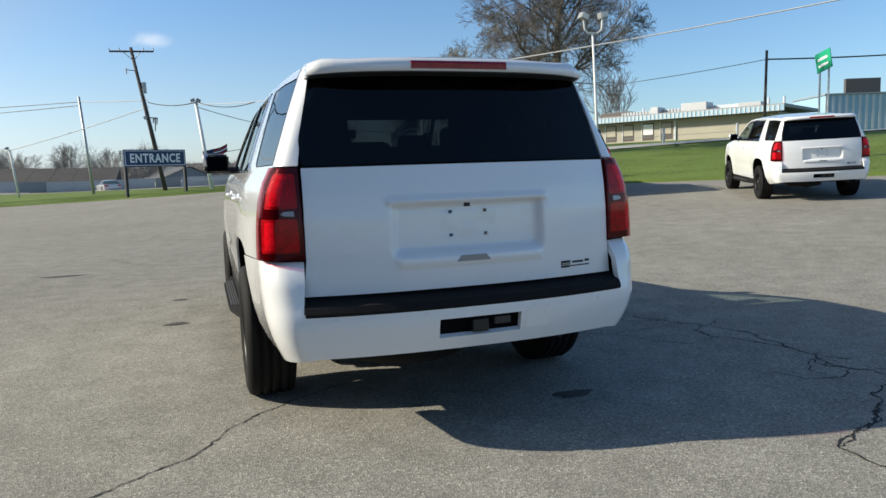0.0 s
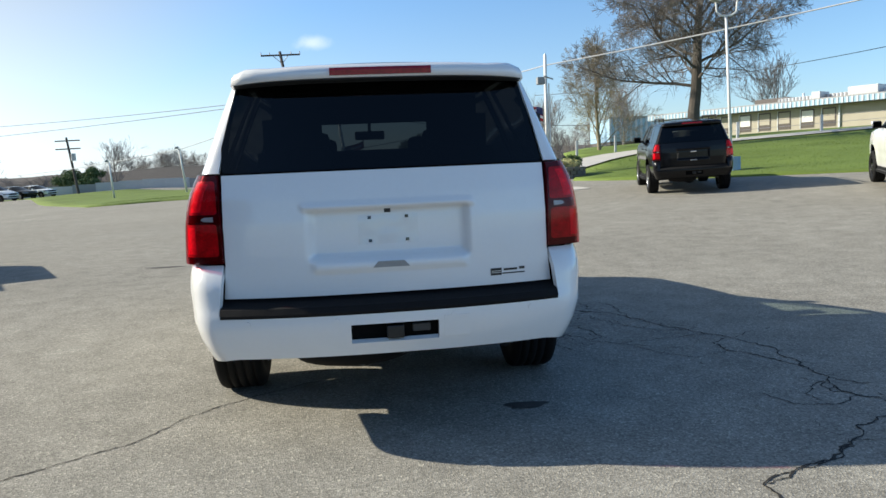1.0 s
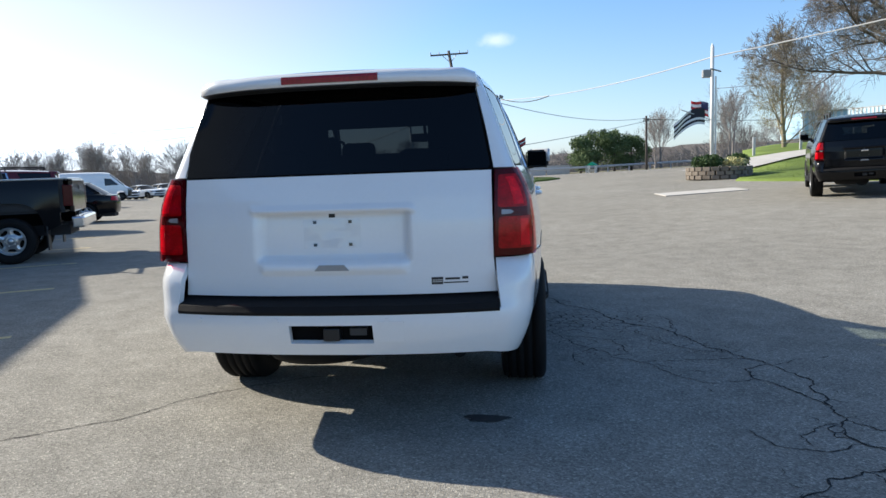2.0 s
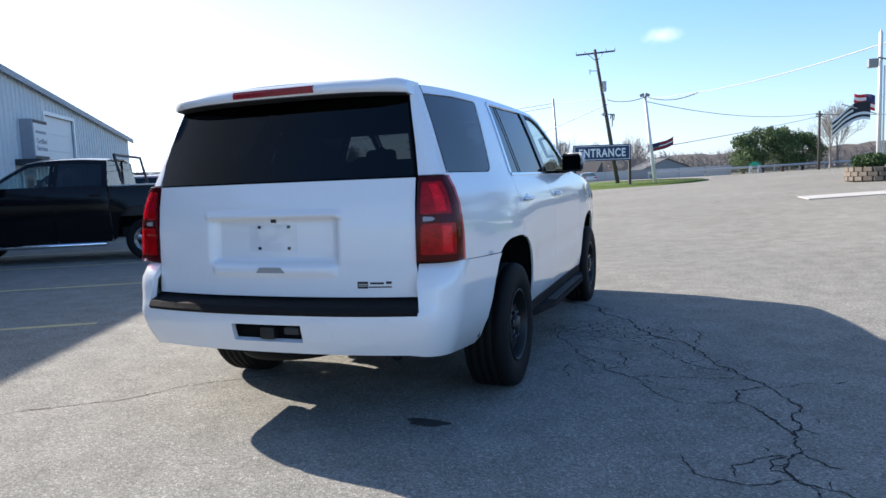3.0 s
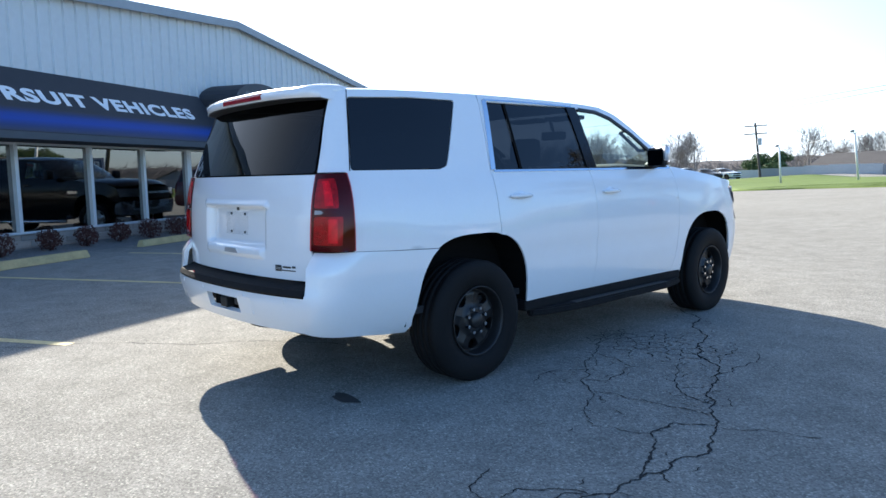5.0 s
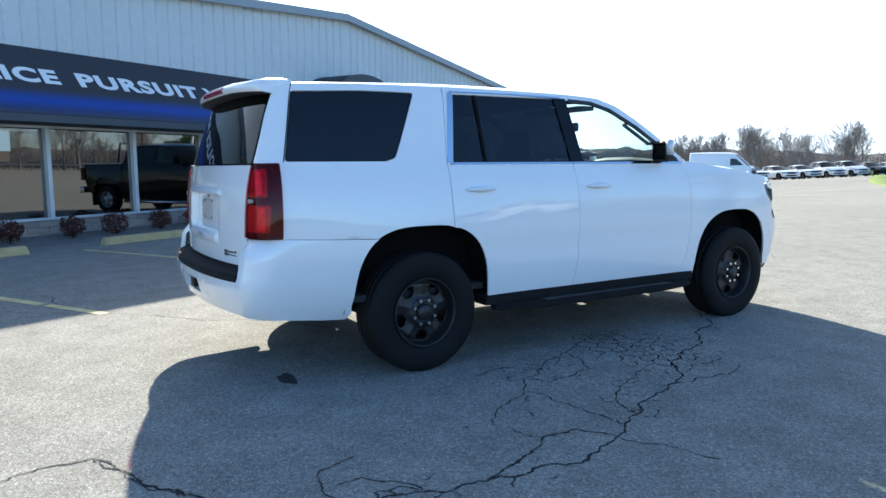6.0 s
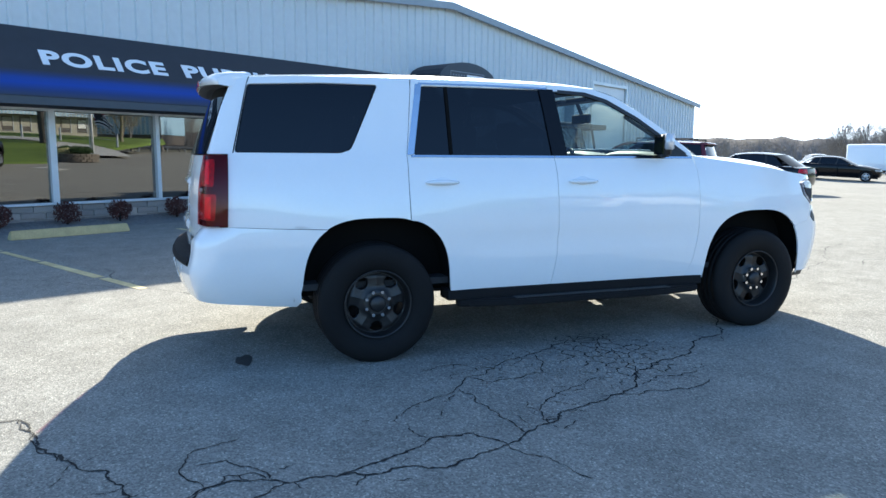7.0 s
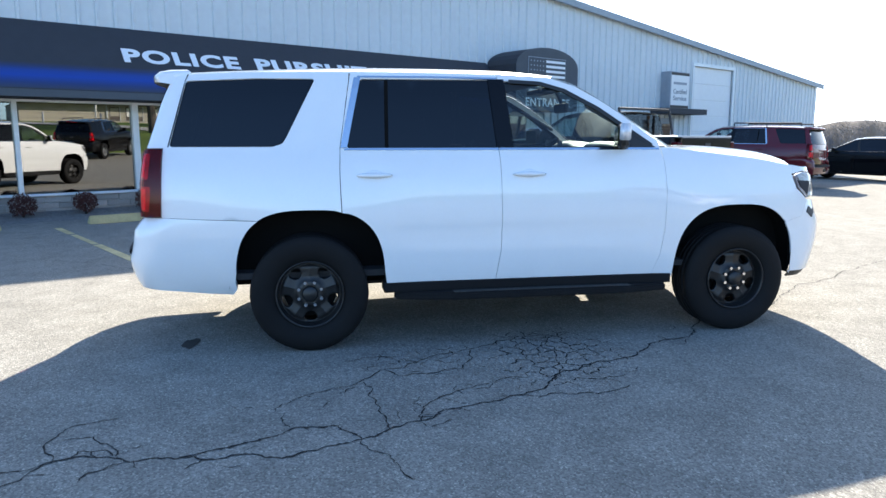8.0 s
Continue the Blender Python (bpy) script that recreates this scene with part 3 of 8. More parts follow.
# ---- stall lines and wheel stops, square to the shop front ----
BP = pose(-8.6, -3.2, 0, 0, 0, 120)
for k in range(-1, 6):
    u = -1.83 + 2.97 * k
    b = bmesh.new()
    n0 = 1.9
    while n0 < 6.5:
        n1 = min(6.55, n0 + rng.uniform(0.5, 1.2))
        w = 0.05 + rng.uniform(-0.008, 0.006)
        vs = [b.verts.new((u - w, -n0, 0.004)), b.verts.new((u - w, -n1, 0.004)), b.verts.new((u + w, -n1, 0.004)), b.verts.new((u + w, -n0, 0.004))]
        b.faces.new(vs)
        n0 = n1 + (rng.uniform(0.02, 0.12) if rng.random() < 0.4 else 0.0)
    o = tagged(link("stall_line", b, M_YELLOW), "worn yellow stall line painted on the asphalt", "road marking", "stall lines", "structure")
    o.matrix_world = BP @ pose(0, 0, gz(-8.6, -3.2))


def wheel_stop(u, n):
    b = bmesh.new()
    box(b, u - 0.88, u + 0.88, -n - 0.085, -n + 0.085, 0.0, 0.13)
    for v in b.verts:
        if v.co.z > 0.1:
            v.co.y += 0.035 * (1 if v.co.y < -n else -1)
            v.co.x += 0.03 * (1 if v.co.x < u else -1)
    bmesh.ops.bevel(b, geom=b.edges[:], offset=0.012, segments=2, affect="EDGES")
    o = tagged(link("wheel_stop", b, M_STOP), "weathered yellow concrete wheel stop on the asphalt", "wheel stop", "wheel stops")
    o.matrix_world = BP
    return o


for u in (-3.4, -0.45, 2.55, 5.95):
    wheel_stop(u, 1.62 if u < 4 else 1.3)
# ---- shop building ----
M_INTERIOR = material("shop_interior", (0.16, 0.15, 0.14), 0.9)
M_CANOPY = material("canopy_panel", (0.062, 0.074, 0.090), 0.7, vary=0.1)
M_LETTER = material("letter_white", (0.78, 0.8, 0.82), 0.5, vary=0.04)
M_GREYPRINT = material("grey_print", (0.28, 0.31, 0.35), 0.6)
M_DOOR_WHITE = material("white_door", (0.72, 0.74, 0.74), 0.5, vary=0.04)
M_FRAME = material("pale_frame", (0.60, 0.64, 0.67), 0.4, metal=0.3, vary=0.05)
M_SHRUB = material("red_brown_foliage", (0.06, 0.018, 0.013), 0.8, vary=0.5, scale=8, each=0.2)
M_GRAVEL = material("gravel", (0.20, 0.19, 0.18), 0.9, vary=0.5, scale=20, fine=60, bump=0.8)
U0, U1, RIDGE, EAVE, PEAK = -6.6, 29.3, 10.55, 3.67, 5.36


def roof_z(u):
    return PEAK - (PEAK - EAVE) * (abs(u - RIDGE) / (U1 - RIDGE))


def siding(u0, u1, z0, top, rib=0.305):
    """Ribbed steel sheets standing upright from z0 up to the line top(u)."""
    b = bmesh.new()
    us = []
    u = u0
    while u < u1 - 1e-6:
        for d, y in ((0.0, 0.0), (0.215, 0.0), (0.232, -0.042), (0.272, -0.042), (0.290, 0.0)):
            if u + d < u1:
                us.append((u + d, y))
        u += rib
    us.append((u1, 0.0))
    vs = [(b.verts.new((u, y, z0)), b.verts.new((u, y, top(u)))) for u, y in us]
    for (a, c), (d, e) in zip(vs, vs[1:]):
        b.faces.new((a, d, e, c))
    back = [(b.verts.new((u, 0.16, z0)), b.verts.new((u, 0.16, top(u)))) for u in (u0, (u0 + u1) / 2 if not u0 < RIDGE < u1 else RIDGE, u1)]
    for (a, c), (d, e) in zip(back, back[1:]):
        b.faces.new((d, a, c, e))
    b.faces.new((vs[0][0], vs[0][1], back[0][1], back[0][0]))
    b.faces.new((vs[-1][1], vs[-1][0], back[-1][0], back[-1][1]))
    b.faces.new([p[0] for p in vs] + [p[0] for p in reversed(back)])
    return b


def setting(name, b, mat, label="", category="", smooth=False):
    o = link(name, b, mat, smooth)
    o.matrix_world = BP
    return tagged(o, label, category, kind="structure")


setting("wall_front_upper", siding(U0, 10.65, 2.06, roof_z), M_SIDING, "pale grey ribbed steel gable wall", "wall")
setting("wall_front_east", siding(10.65, 19.02, -0.1, roof_z), M_SIDING, "pale grey ribbed steel gable wall", "wall")
setting("wall_front_over_door", siding(19.02, 21.75, 3.88, roof_z), M_SIDING, "pale grey ribbed steel gable wall", "wall")
setting("wall_front_end", siding(21.75, U1, -0.4, roof_z), M_SIDING, "pale grey ribbed steel gable wall", "wall")
setting("wall_side_east", boxed(U1 - 0.16, U1, 0.16, 24, -0.4, EAVE - 0.06), M_SIDING, "pale grey steel side wall", "wall")
setting("wall_side_west", boxed(U0, U0 + 0.16, 0.16, 24, -0.2, EAVE - 0.06), M_SIDING, "pale grey steel side wall", "wall")
setting("wall_back", boxed(U0, U1, 24, 24.16, -0.4, EAVE - 0.06), M_SIDING, "pale grey steel back wall", "wall")
b = bmesh.new()
for y in (-0.12, 24.3):
    for z in (0.0, 0.05):
        for u in (U0 - 0.25, RIDGE, U1 + 0.25):
            b.verts.new((u, y, roof_z(u) + z))
b.verts.ensure_lookup_table()
v = b.verts
for q in ((0, 1, 7, 6), (1, 2, 8, 7), (3, 9, 10, 4), (4, 10, 11, 5), (0, 3, 4, 1), (1, 4, 5, 2), (6, 7, 10, 9), (7, 8, 11, 10), (0, 6, 9, 3), (2, 5, 11, 8)):
    b.faces.new([v[i] for i in q])
bmesh.ops.recalc_face_normals(b, faces=b.faces)
setting("roof", b, M_ROOFTRIM, "low pitched steel roof", "roof")
for a, c in ((U0 - 0.25, RIDGE), (RIDGE, U1 + 0.25)):
    b = bmesh.new()
    vs = [b.verts.new(p) for p in ((a, -0.13, roof_z(a) - 0.12), (c, -0.13, roof_z(c) - 0.12), (c, -0.13, roof_z(c) + 0.07), (a, -0.13, roof_z(a) + 0.07))]
    b.faces.new(vs)
    r = bmesh.ops.extrude_face_region(b, geom=b.faces[:])
    bmesh.ops.translate(b, verts=[q for q in r["geom"] if isinstance(q, bmesh.types.BMVert)], vec=(0, -0.06, 0))
    bmesh.ops.recalc_face_normals(b, faces=b.faces)
    setting("trim_rake", b, M_ROOFTRIM, "blue-grey metal edge trim of the gable", "trim")
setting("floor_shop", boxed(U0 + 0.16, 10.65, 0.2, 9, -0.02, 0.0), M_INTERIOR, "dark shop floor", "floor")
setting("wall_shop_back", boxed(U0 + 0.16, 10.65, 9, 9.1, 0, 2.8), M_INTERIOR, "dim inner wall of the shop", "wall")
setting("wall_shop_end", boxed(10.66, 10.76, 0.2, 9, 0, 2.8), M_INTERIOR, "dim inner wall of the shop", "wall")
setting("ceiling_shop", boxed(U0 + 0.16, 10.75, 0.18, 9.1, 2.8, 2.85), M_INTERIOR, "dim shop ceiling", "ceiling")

# knee wall of split blocks, planting bed, sill
setting("wall_knee", boxed(U0, 8.40, 0.012, 0.2, -0.1, 0.33), M_CONCRETE, "low grey block wall under the shop windows", "wall")
KNEE = bpy.data.objects["wall_knee"]
block_mesh = []
for k in range(4):
    b = boxed(-0.196, 0.196, -0.012, 0.03, 0.004, 0.111, 0.006)
    for v in b.verts:
        if v.co.y < 0:
            v.co.y += rng.uniform(-0.008, 0.006)
    me = bpy.data.meshes.new("block")
    b.to_mesh(me)
    b.free()
    me.materials.append(M_BRICK)
    block_mesh.append(me)
for row in range(4):
    u = U0 + 0.2 + (0.2 if row % 2 else 0.0)
    while u < 8.25:
        o = new("block", rng.choice(block_mesh))
        o.parent = KNEE
        o.location = (u, 0.0, -0.10 + row * 0.115)
        u += 0.4
setting("window_sill", boxed(U0, 8.42, -0.06, 0.2, 0.362, 0.405, 0.008), M_FRAME, "pale metal window sill", "sill")
b = bmesh.new()
bed = [[b.verts.new((u, -n, 0.10 - 0.115 * n + 0.02 * noise.noise((u * 3, n * 5, 1)))) for n in (0.0, 0.25, 0.5, 0.8, 1.0)] for u in [U0 + 0.25 * k for k in range(60)]]
for a, c in zip(bed, bed[1:]):
    for i in range(4):
        f = b.faces.new((a[i], a[i + 1], c[i + 1], c[i]))
setting("gravel_bed", b, M_GRAVEL, "dark gravel planting bed along the shop front", "gravel")

# windows
SKEW = [0.8, 1.0, 1.3, 2.4, 2.0, 1.7, 1.4, 1.2]
POSTS = [-5.8, -3.88, -1.95, -0.02, 1.87, 3.62, 5.34, 6.86, 8.38]
for i, u in enumerate(POSTS):
    w = 0.055 if i in (3, 8) else 0.038
    setting("window_post", boxed(u - w, u + w, -0.03, 0.09, 0.405, 2.08, 0.006), M_FRAME, "pale aluminium window post", "window frame")
setting("window_head", boxed(U0, 10.65, -0.02, 0.10, 1.96, 2.06), M_FRAME, "pale aluminium head rail", "window frame")
for i, (a, c) in enumerate(zip(POSTS, POSTS[1:])):
    o = setting("window_%d" % (i + 1), boxed(a - (a + c) / 2 + 0.03, c - (a + c) / 2 - 0.03, -0.005, 0.005, 0.405, 1.96), M_SHOP_GLASS, "large dark shop window mirroring the car park", "window")
    # no two panes are set quite in one plane
    o.matrix_world = BP @ pose((a + c) / 2, 0.035, 0, 0, 0, SKEW[i])
    o.visible_shadow = False
setting("door_1", boxed(8.44, 10.6, 0.02, 0.06, 0.0, 0.08), M_FRAME, "glazed entrance door in an aluminium frame", "door")
D1 = bpy.data.objects["door_1"]
for a, c in ((8.44, 8.52), (9.40, 9.46), (9.47, 9.53), (10.50, 10.62)):
    part("stile", boxed(a, c, 0.0, 0.07, 0.08, 1.96), M_FRAME, D1)
for a, c in ((8.52, 9.40), (9.53, 10.50)):
    part("rail", boxed(a, c, 0.01, 0.06, 0.95, 1.03), M_FRAME, D1)
    o = part("pane", boxed(a, c, 0.03, 0.04, 0.08, 1.96), M_SHOP_GLASS, D1)
    o.visible_shadow = False

# awning with its lettering
TOP, LOW, OUT, BACK = 3.30, 2.10, 1.0, 0.05


def awning():
    b = bmesh.new()
    ends = []
    for u in (U0, 8.86):
        ends.append([b.verts.new((u, y, z)) for y, z in ((-BACK, TOP), (-OUT, LOW + 0.02), (-OUT, LOW - 0.10), (-BACK, LOW - 0.10))])
    for i in range(4):
        b.faces.new((ends[0][i], ends[0][i - 1], ends[1][i - 1], ends[1][i]))
    b.faces.new(ends[0])
    b.faces.new(ends[1][::-1])
    bmesh.ops.recalc_face_normals(b, faces=b.faces)
    t = tagged(link("awning", b, M_AWNING), "long black sloping awning with a blue stripe and white lettering", "awning")
    t.matrix_world = BP
    return t


AWN = awning()
SLOPE = math.degrees(math.atan2(TOP - LOW - 0.02, OUT - BACK))


def on_slope(z, up=0.0):
    """The depth of the awning's face at a height, lifted off it by up."""
    k = (TOP - z) / (TOP - LOW - 0.02)
    return -BACK - (OUT - BACK) * k - up * math.sin(radians(SLOPE))


def text_mesh(words, height, wide=1.0, bold=0.0, thick=0.004, spacing=1.0):
    """Lettering as a mesh in the xz plane, its foot on z = 0 and its start at x = 0; returns it with its length."""
    cu = bpy.data.curves.new("text", "FONT")
    cu.body, cu.size, cu.extrude, cu.offset, cu.space_character = words, height / 0.69, thick / 2, bold, spacing
    cu.resolution_u = 4
    ob = bpy.data.objects.new("text", cu)
    scene.collection.objects.link(ob)
    dg = bpy.context.evaluated_depsgraph_get()
    dg.update()
    me = bpy.data.meshes.new_from_object(ob.evaluated_get(dg))
    bpy.data.objects.remove(ob)
    b = bmesh.new()
    b.from_mesh(me)
    bpy.data.meshes.remove(me)
    lo = min(v.co.x for v in b.verts)
    for v in b.verts:
        v.co = Vector(((v.co.x - lo) * wide, -v.co.z, v.co.y))
    return b, max(v.co.x for v in b.verts)


def lettering(words, u0, u1, z, height, parent, mat, tilt=0.0, y=0.0, bold=0.012):
    b, n = text_mesh(words, height, 1.0, bold, spacing=1.13)
    for v in b.verts:
        v.co.x *= (u1 - u0) / n
    bmesh.ops.transform(b, matrix=pose(u0, y, z, tilt, 0, 0), verts=b.verts)
    return part("lettering", b, mat, parent, "white capital letters")


for words, a, c in (("POLICE", -0.30, 1.85), ("PURSUIT", 2.20, 4.88), ("VEHICLES", 5.06, 8.05)):
    lettering(words, a, c, 2.68, 0.29, AWN, M_LETTER, -(90 - SLOPE), on_slope(2.68, 0.012), 0.017)


def band(z0, z1, up):
    b = bmesh.new()
    b.faces.new([b.verts.new((u, on_slope(z, up), z + up * 0.5)) for u, z in ((U0 + 0.01, z0), (8.85, z0), (8.85, z1), (U0 + 0.01, z1))])
    return b


def blue_print():
    """Cloth print that runs from black through blue to slate down the awning."""
    m = material("blue_print", (0.012, 0.04, 0.26), 0.65, fine=200, bump=0.2)
    n, l = m.node_tree.nodes, m.node_tree.links
    co, sep, span, ramp = n.new("ShaderNodeTexCoord"), n.new("ShaderNodeSeparateXYZ"), n.new("ShaderNodeMapRange"), n.new("ShaderNodeValToRGB")
    span.inputs["From Min"].default_value, span.inputs["From Max"].default_value = 2.13, 2.56
    e = ramp.color_ramp.elements
    e[0].position, e[0].color = 0.0, (0.035, 0.045, 0.070, 1)
    e[1].position, e[1].color = 1.0, (0.028, 0.031, 0.040, 1)
    for pos, c in ((0.22, (0.014, 0.034, 0.13, 1)), (0.50, (0.010, 0.048, 0.30, 1)), (0.68, (0.012, 0.045, 0.25, 1)), (0.84, (0.018, 0.034, 0.11, 1))):
        e.new(pos).color = c
    l.new(co.outputs["Object"], sep.inputs[0])
    l.new(sep.outputs["Z"], span.inputs["Value"])
    l.new(span.outputs[0], ramp.inputs[0])
    l.new(ramp.outputs[0], n["Principled BSDF"].inputs["Base Color"])
    return m


M_BLUE = blue_print()
part("blue_stripe", band(2.13, 2.56, 0.006), M_BLUE, AWN, "blue stripe fading into the black cloth")
part("valance", boxed(U0, 8.86, -OUT - 0.012, -OUT, LOW - 0.10, LOW + 0.02), M_CANOPY, AWN, "grey-blue valance")

# arched entrance canopy
CU0, CU1, CN = 8.90, 11.30, 1.10
CAN = tagged(new("entrance_canopy"), "dark arched fabric canopy over the shop entrance", "canopy")
CAN.matrix_world = BP
ring = [(CU0, 2.08), (CU0, 3.22)] + [((CU0 + CU1) / 2 - math.cos(a) * (CU1 - CU0) / 2, 3.22 + 0.46 * math.sin(a)) for a in (math.pi * k / 12 for k in range(1, 12))] + [(CU1, 3.22), (CU1, 2.08)]
b = bmesh.new()
f0 = [b.verts.new((u, -CN, z)) for u, z in ring]
f1 = [b.verts.new((u, -0.03, z)) for u, z in ring]
for i in range(len(ring)):
    b.faces.new((f0[i - 1], f1[i - 1], f1[i], f0[i]))
b.faces.new(f1)
bmesh.ops.recalc_face_normals(b, faces=b.faces)
part("cover", b, M_AWNING, CAN, "black canopy cloth")
b = bmesh.new()
b.faces.new([b.verts.new((u, -CN - 0.01, z)) for u, z in ring])
r = bmesh.ops.extrude_face_region(b, geom=b.faces[:])
bmesh.ops.translate(b, verts=[q for q in r["geom"] if isinstance(q, bmesh.types.BMVert)], vec=(0, 0.02, 0))
bmesh.ops.recalc_face_normals(b, faces=b.faces)
FRONT = part("front_panel", b, M_CANOPY, CAN, "slate blue front panel")
part("flag_border", boxed(9.33, 10.78, -CN - 0.018, -CN - 0.011, 2.52, 3.42), M_GREYPRINT, FRONT, "printed flag border")
part("flag_field", boxed(9.345, 10.765, -CN - 0.022, -CN - 0.019, 2.535, 3.405), M_CANOPY, FRONT)
for k in range(7):
    z = 2.55 + k * 0.1245
    part("flag_stripe", boxed(10.0 if k > 2 else 9.36, 10.75, -CN - 0.028, -CN - 0.023, z, z + 0.062), M_LETTER, FRONT, "pale printed stripe")
for i in range(5):
    for j in range(4):
        part("flag_star", rod(bmesh.new(), (9.43 + i * 0.115, -CN - 0.026, 2.98 + j * 0.115), (9.43 + i * 0.115, -CN - 0.023, 2.98 + j * 0.115), 0.022, n=5), M_GREYPRINT, FRONT)
lettering("ENTRANCE", 9.25, 10.98, 2.19, 0.20, FRONT, M_LETTER, 0, -CN - 0.02, 0.006)

# service sign, ledge, doors further along
SIGN = tagged(link("service_sign", boxed(16.95, 18.12, -0.40, -0.03, 2.34, 3.56, 0.02), M_GREYPRINT), "grey lightbox sign with a white face on the steel wall", "sign")
SIGN.matrix_world = BP
part("face", boxed(17.00, 18.07, -0.415, -0.401, 2.46, 3.44), M_DOOR_WHITE, SIGN, "white sign face")
for z0, z1 in ((2.37, 2.455), (3.445, 3.53)):
    part("edge_strip", boxed(17.00, 18.07, -0.414, -0.401, z0, z1), M_DARK, SIGN, "dark edge strip")
for words, z in (("Certified", 2.84), ("Service", 2.62)):
    b, n = text_mesh(words, 0.15, 1.0, 0.004)
    for v in b.verts:
        v.co.x *= 0.82 / n
    bmesh.ops.transform(b, matrix=pose(17.12, -0.42, z), verts=b.verts)
    part("lettering", b, M_GREYPRINT, SIGN, "grey lettering")
part("logo_bar", boxed(17.12, 17.92, -0.421, -0.416, 3.14, 3.22), M_GREYPRINT, SIGN)
o = tagged(link("door_ledge", boxed(16.4, 18.75, -0.75, -0.03, 2.16, 2.34, 0.01), M_AWNING), "flat dark ledge over the side door", "canopy")
o.matrix_world = BP
o = setting("door_2", boxed(16.9, 17.85, -0.06, -0.032, -0.08, 2.05, 0.01), M_GREYPRINT, "grey steel side door with a pane", "door")
part("pane", boxed(17.1, 17.6, -0.068, -0.061, 1.2, 1.85), M_SHOP_GLASS, o)
part("frame", boxed(16.82, 16.9, -0.07, -0.03, -0.08, 2.1), M_FRAME, o)
part("frame", boxed(17.85, 17.93, -0.07, -0.03, -0.08, 2.1), M_FRAME, o)
o = setting("door_3", boxed(19.02, 21.75, 0.05, 0.09, -0.15, 3.88), M_DOOR_WHITE, "large white overhead workshop door", "door")
for k in range(7):
    part("panel", boxed(19.08, 21.69, 0.035, 0.05, -0.1 + k * 0.565, 0.44 + k * 0.565, 0.006), M_DOOR_WHITE, o)
for a, c, z0, z1 in ((18.89, 19.02, -0.1, 4.0), (21.75, 21.88, -0.1, 4.0), (19.02, 21.75, 3.88, 4.0)):
    setting("trim_door", boxed(a, c, -0.05, 0.1, z0, z1), M_FRAME, "pale door trim", "trim")
VENT = tagged(new("roof_vent"), "small round steel roof ventilator on the ridge", "vent")
VENT.matrix_world = BP
part("stack", rod(bmesh.new(), (12.6, 5.0, 5.4), (12.6, 5.0, 6.05), 0.06), M_METAL, VENT)
part("cap", rod(bmesh.new(), (12.6, 5.0, 6.05), (12.6, 5.0, 6.2), 0.22, 0.05, 14), M_METAL, VENT)


def leafy(bm, cx, cy, cz, rx, ry, rz, n, size, seed):
    """Many small folded leaves through an uneven round mass."""
    r = random.Random(seed)
    for _ in range(n):
        while True:
            p = Vector((r.uniform(-1, 1), r.uniform(-1, 1), r.uniform(-1, 1)))
            if 0.25 < p.length < 1.0 + 0.22 * noise.noise(p * 2.2 + Vector((seed, 0, 0))):
                break
        c = Vector((cx + p.x * rx, cy + p.y * ry, cz + p.z * rz))
        m = Matrix.Translation(c) @ Euler((r.uniform(0, 6.3), r.uniform(0, 6.3), r.uniform(0, 6.3))).to_matrix().to_4x4()
        s = size * r.uniform(0.6, 1.4)
        vs = [bm.verts.new(m @ Vector(v)) for v in ((-s, 0, 0), (0, -s * 0.45, s * 0.15), (s, 0, 0), (0, s * 0.45, s * 0.15))]
        bm.faces.new((vs[0], vs[1], vs[2]))
        bm.faces.new((vs[0], vs[2], vs[3]))
    return bm


for k, u in enumerate((-5.7, -4.8, -3.9, -2.95, -2.0, -1.05, -0.05, 0.9, 1.9, 2.85, 3.75, 4.7, 5.6, 6.5, 7.4)):
    s = tagged(new("shrub"), "small red-brown rounded shrub in the gravel bed", "shrub", "shrubs along the shop")
    s.matrix_world = BP @ pose(u + rng.uniform(-0.08, 0.08), -0.42, 0.05)
    part("stem", rod(bmesh.new(), (0, 0, 0), (0, 0, 0.18), 0.018, 0.01, 6), M_CRACK, s)
    f = rng.uniform(0.85, 1.15)
    part("foliage", leafy(bmesh.new(), 0, 0, 0.21, 0.23 * f, 0.23 * f, 0.20 * f, 1000, 0.022, k), M_SHRUB, s)
# ---- lawn, sign, poles, planter ----
M_BARK = material("bark", (0.085, 0.072, 0.060), 0.9, vary=0.3, scale=3, fine=30, bump=0.6)
M_TWIG = material("twigs", (0.150, 0.134, 0.118), 0.9, vary=0.3, scale=0.5, fine=5)
M_TWIG_BUFF = material("buff_twigs", (0.25, 0.215, 0.145), 0.9, vary=0.3, scale=0.5, fine=5)
# paler than the near twigs: the haze of distance is put into the colour
M_TWIG_HAZY = material("hazy_twigs", (0.225, 0.206, 0.190), 0.95, vary=0.25, scale=0.1, fine=2)
M_BUD = material("pale_buds", (0.30, 0.27, 0.10), 0.8, vary=0.3)
M_EVERGREEN = material("evergreen_leaves", (0.095, 0.140, 0.046), 0.75, vary=0.4, scale=1.5, fine=9)
M_FIELD = material("dry_field", (0.17, 0.155, 0.08), 0.9, vary=0.3, scale=0.1, fine=2)
M_BOX_LEAF = material("boxwood_leaves", (0.05, 0.095, 0.02), 0.7, vary=0.4, scale=4, fine=20)
M_FLOWER = material("pale_blossom", (0.55, 0.52, 0.25), 0.7, vary=0.3)
M_POLE = material("weathered_wood_pole", (0.075, 0.064, 0.056), 0.9, vary=0.25, scale=2, fine=30, bump=0.4)
M_GALV = material("galvanised_steel", (0.45, 0.46, 0.47), 0.5, metal=0.5, vary=0.08)
M_WHITEPOLE = material("white_pole", (0.70, 0.70, 0.68), 0.5, vary=0.06)
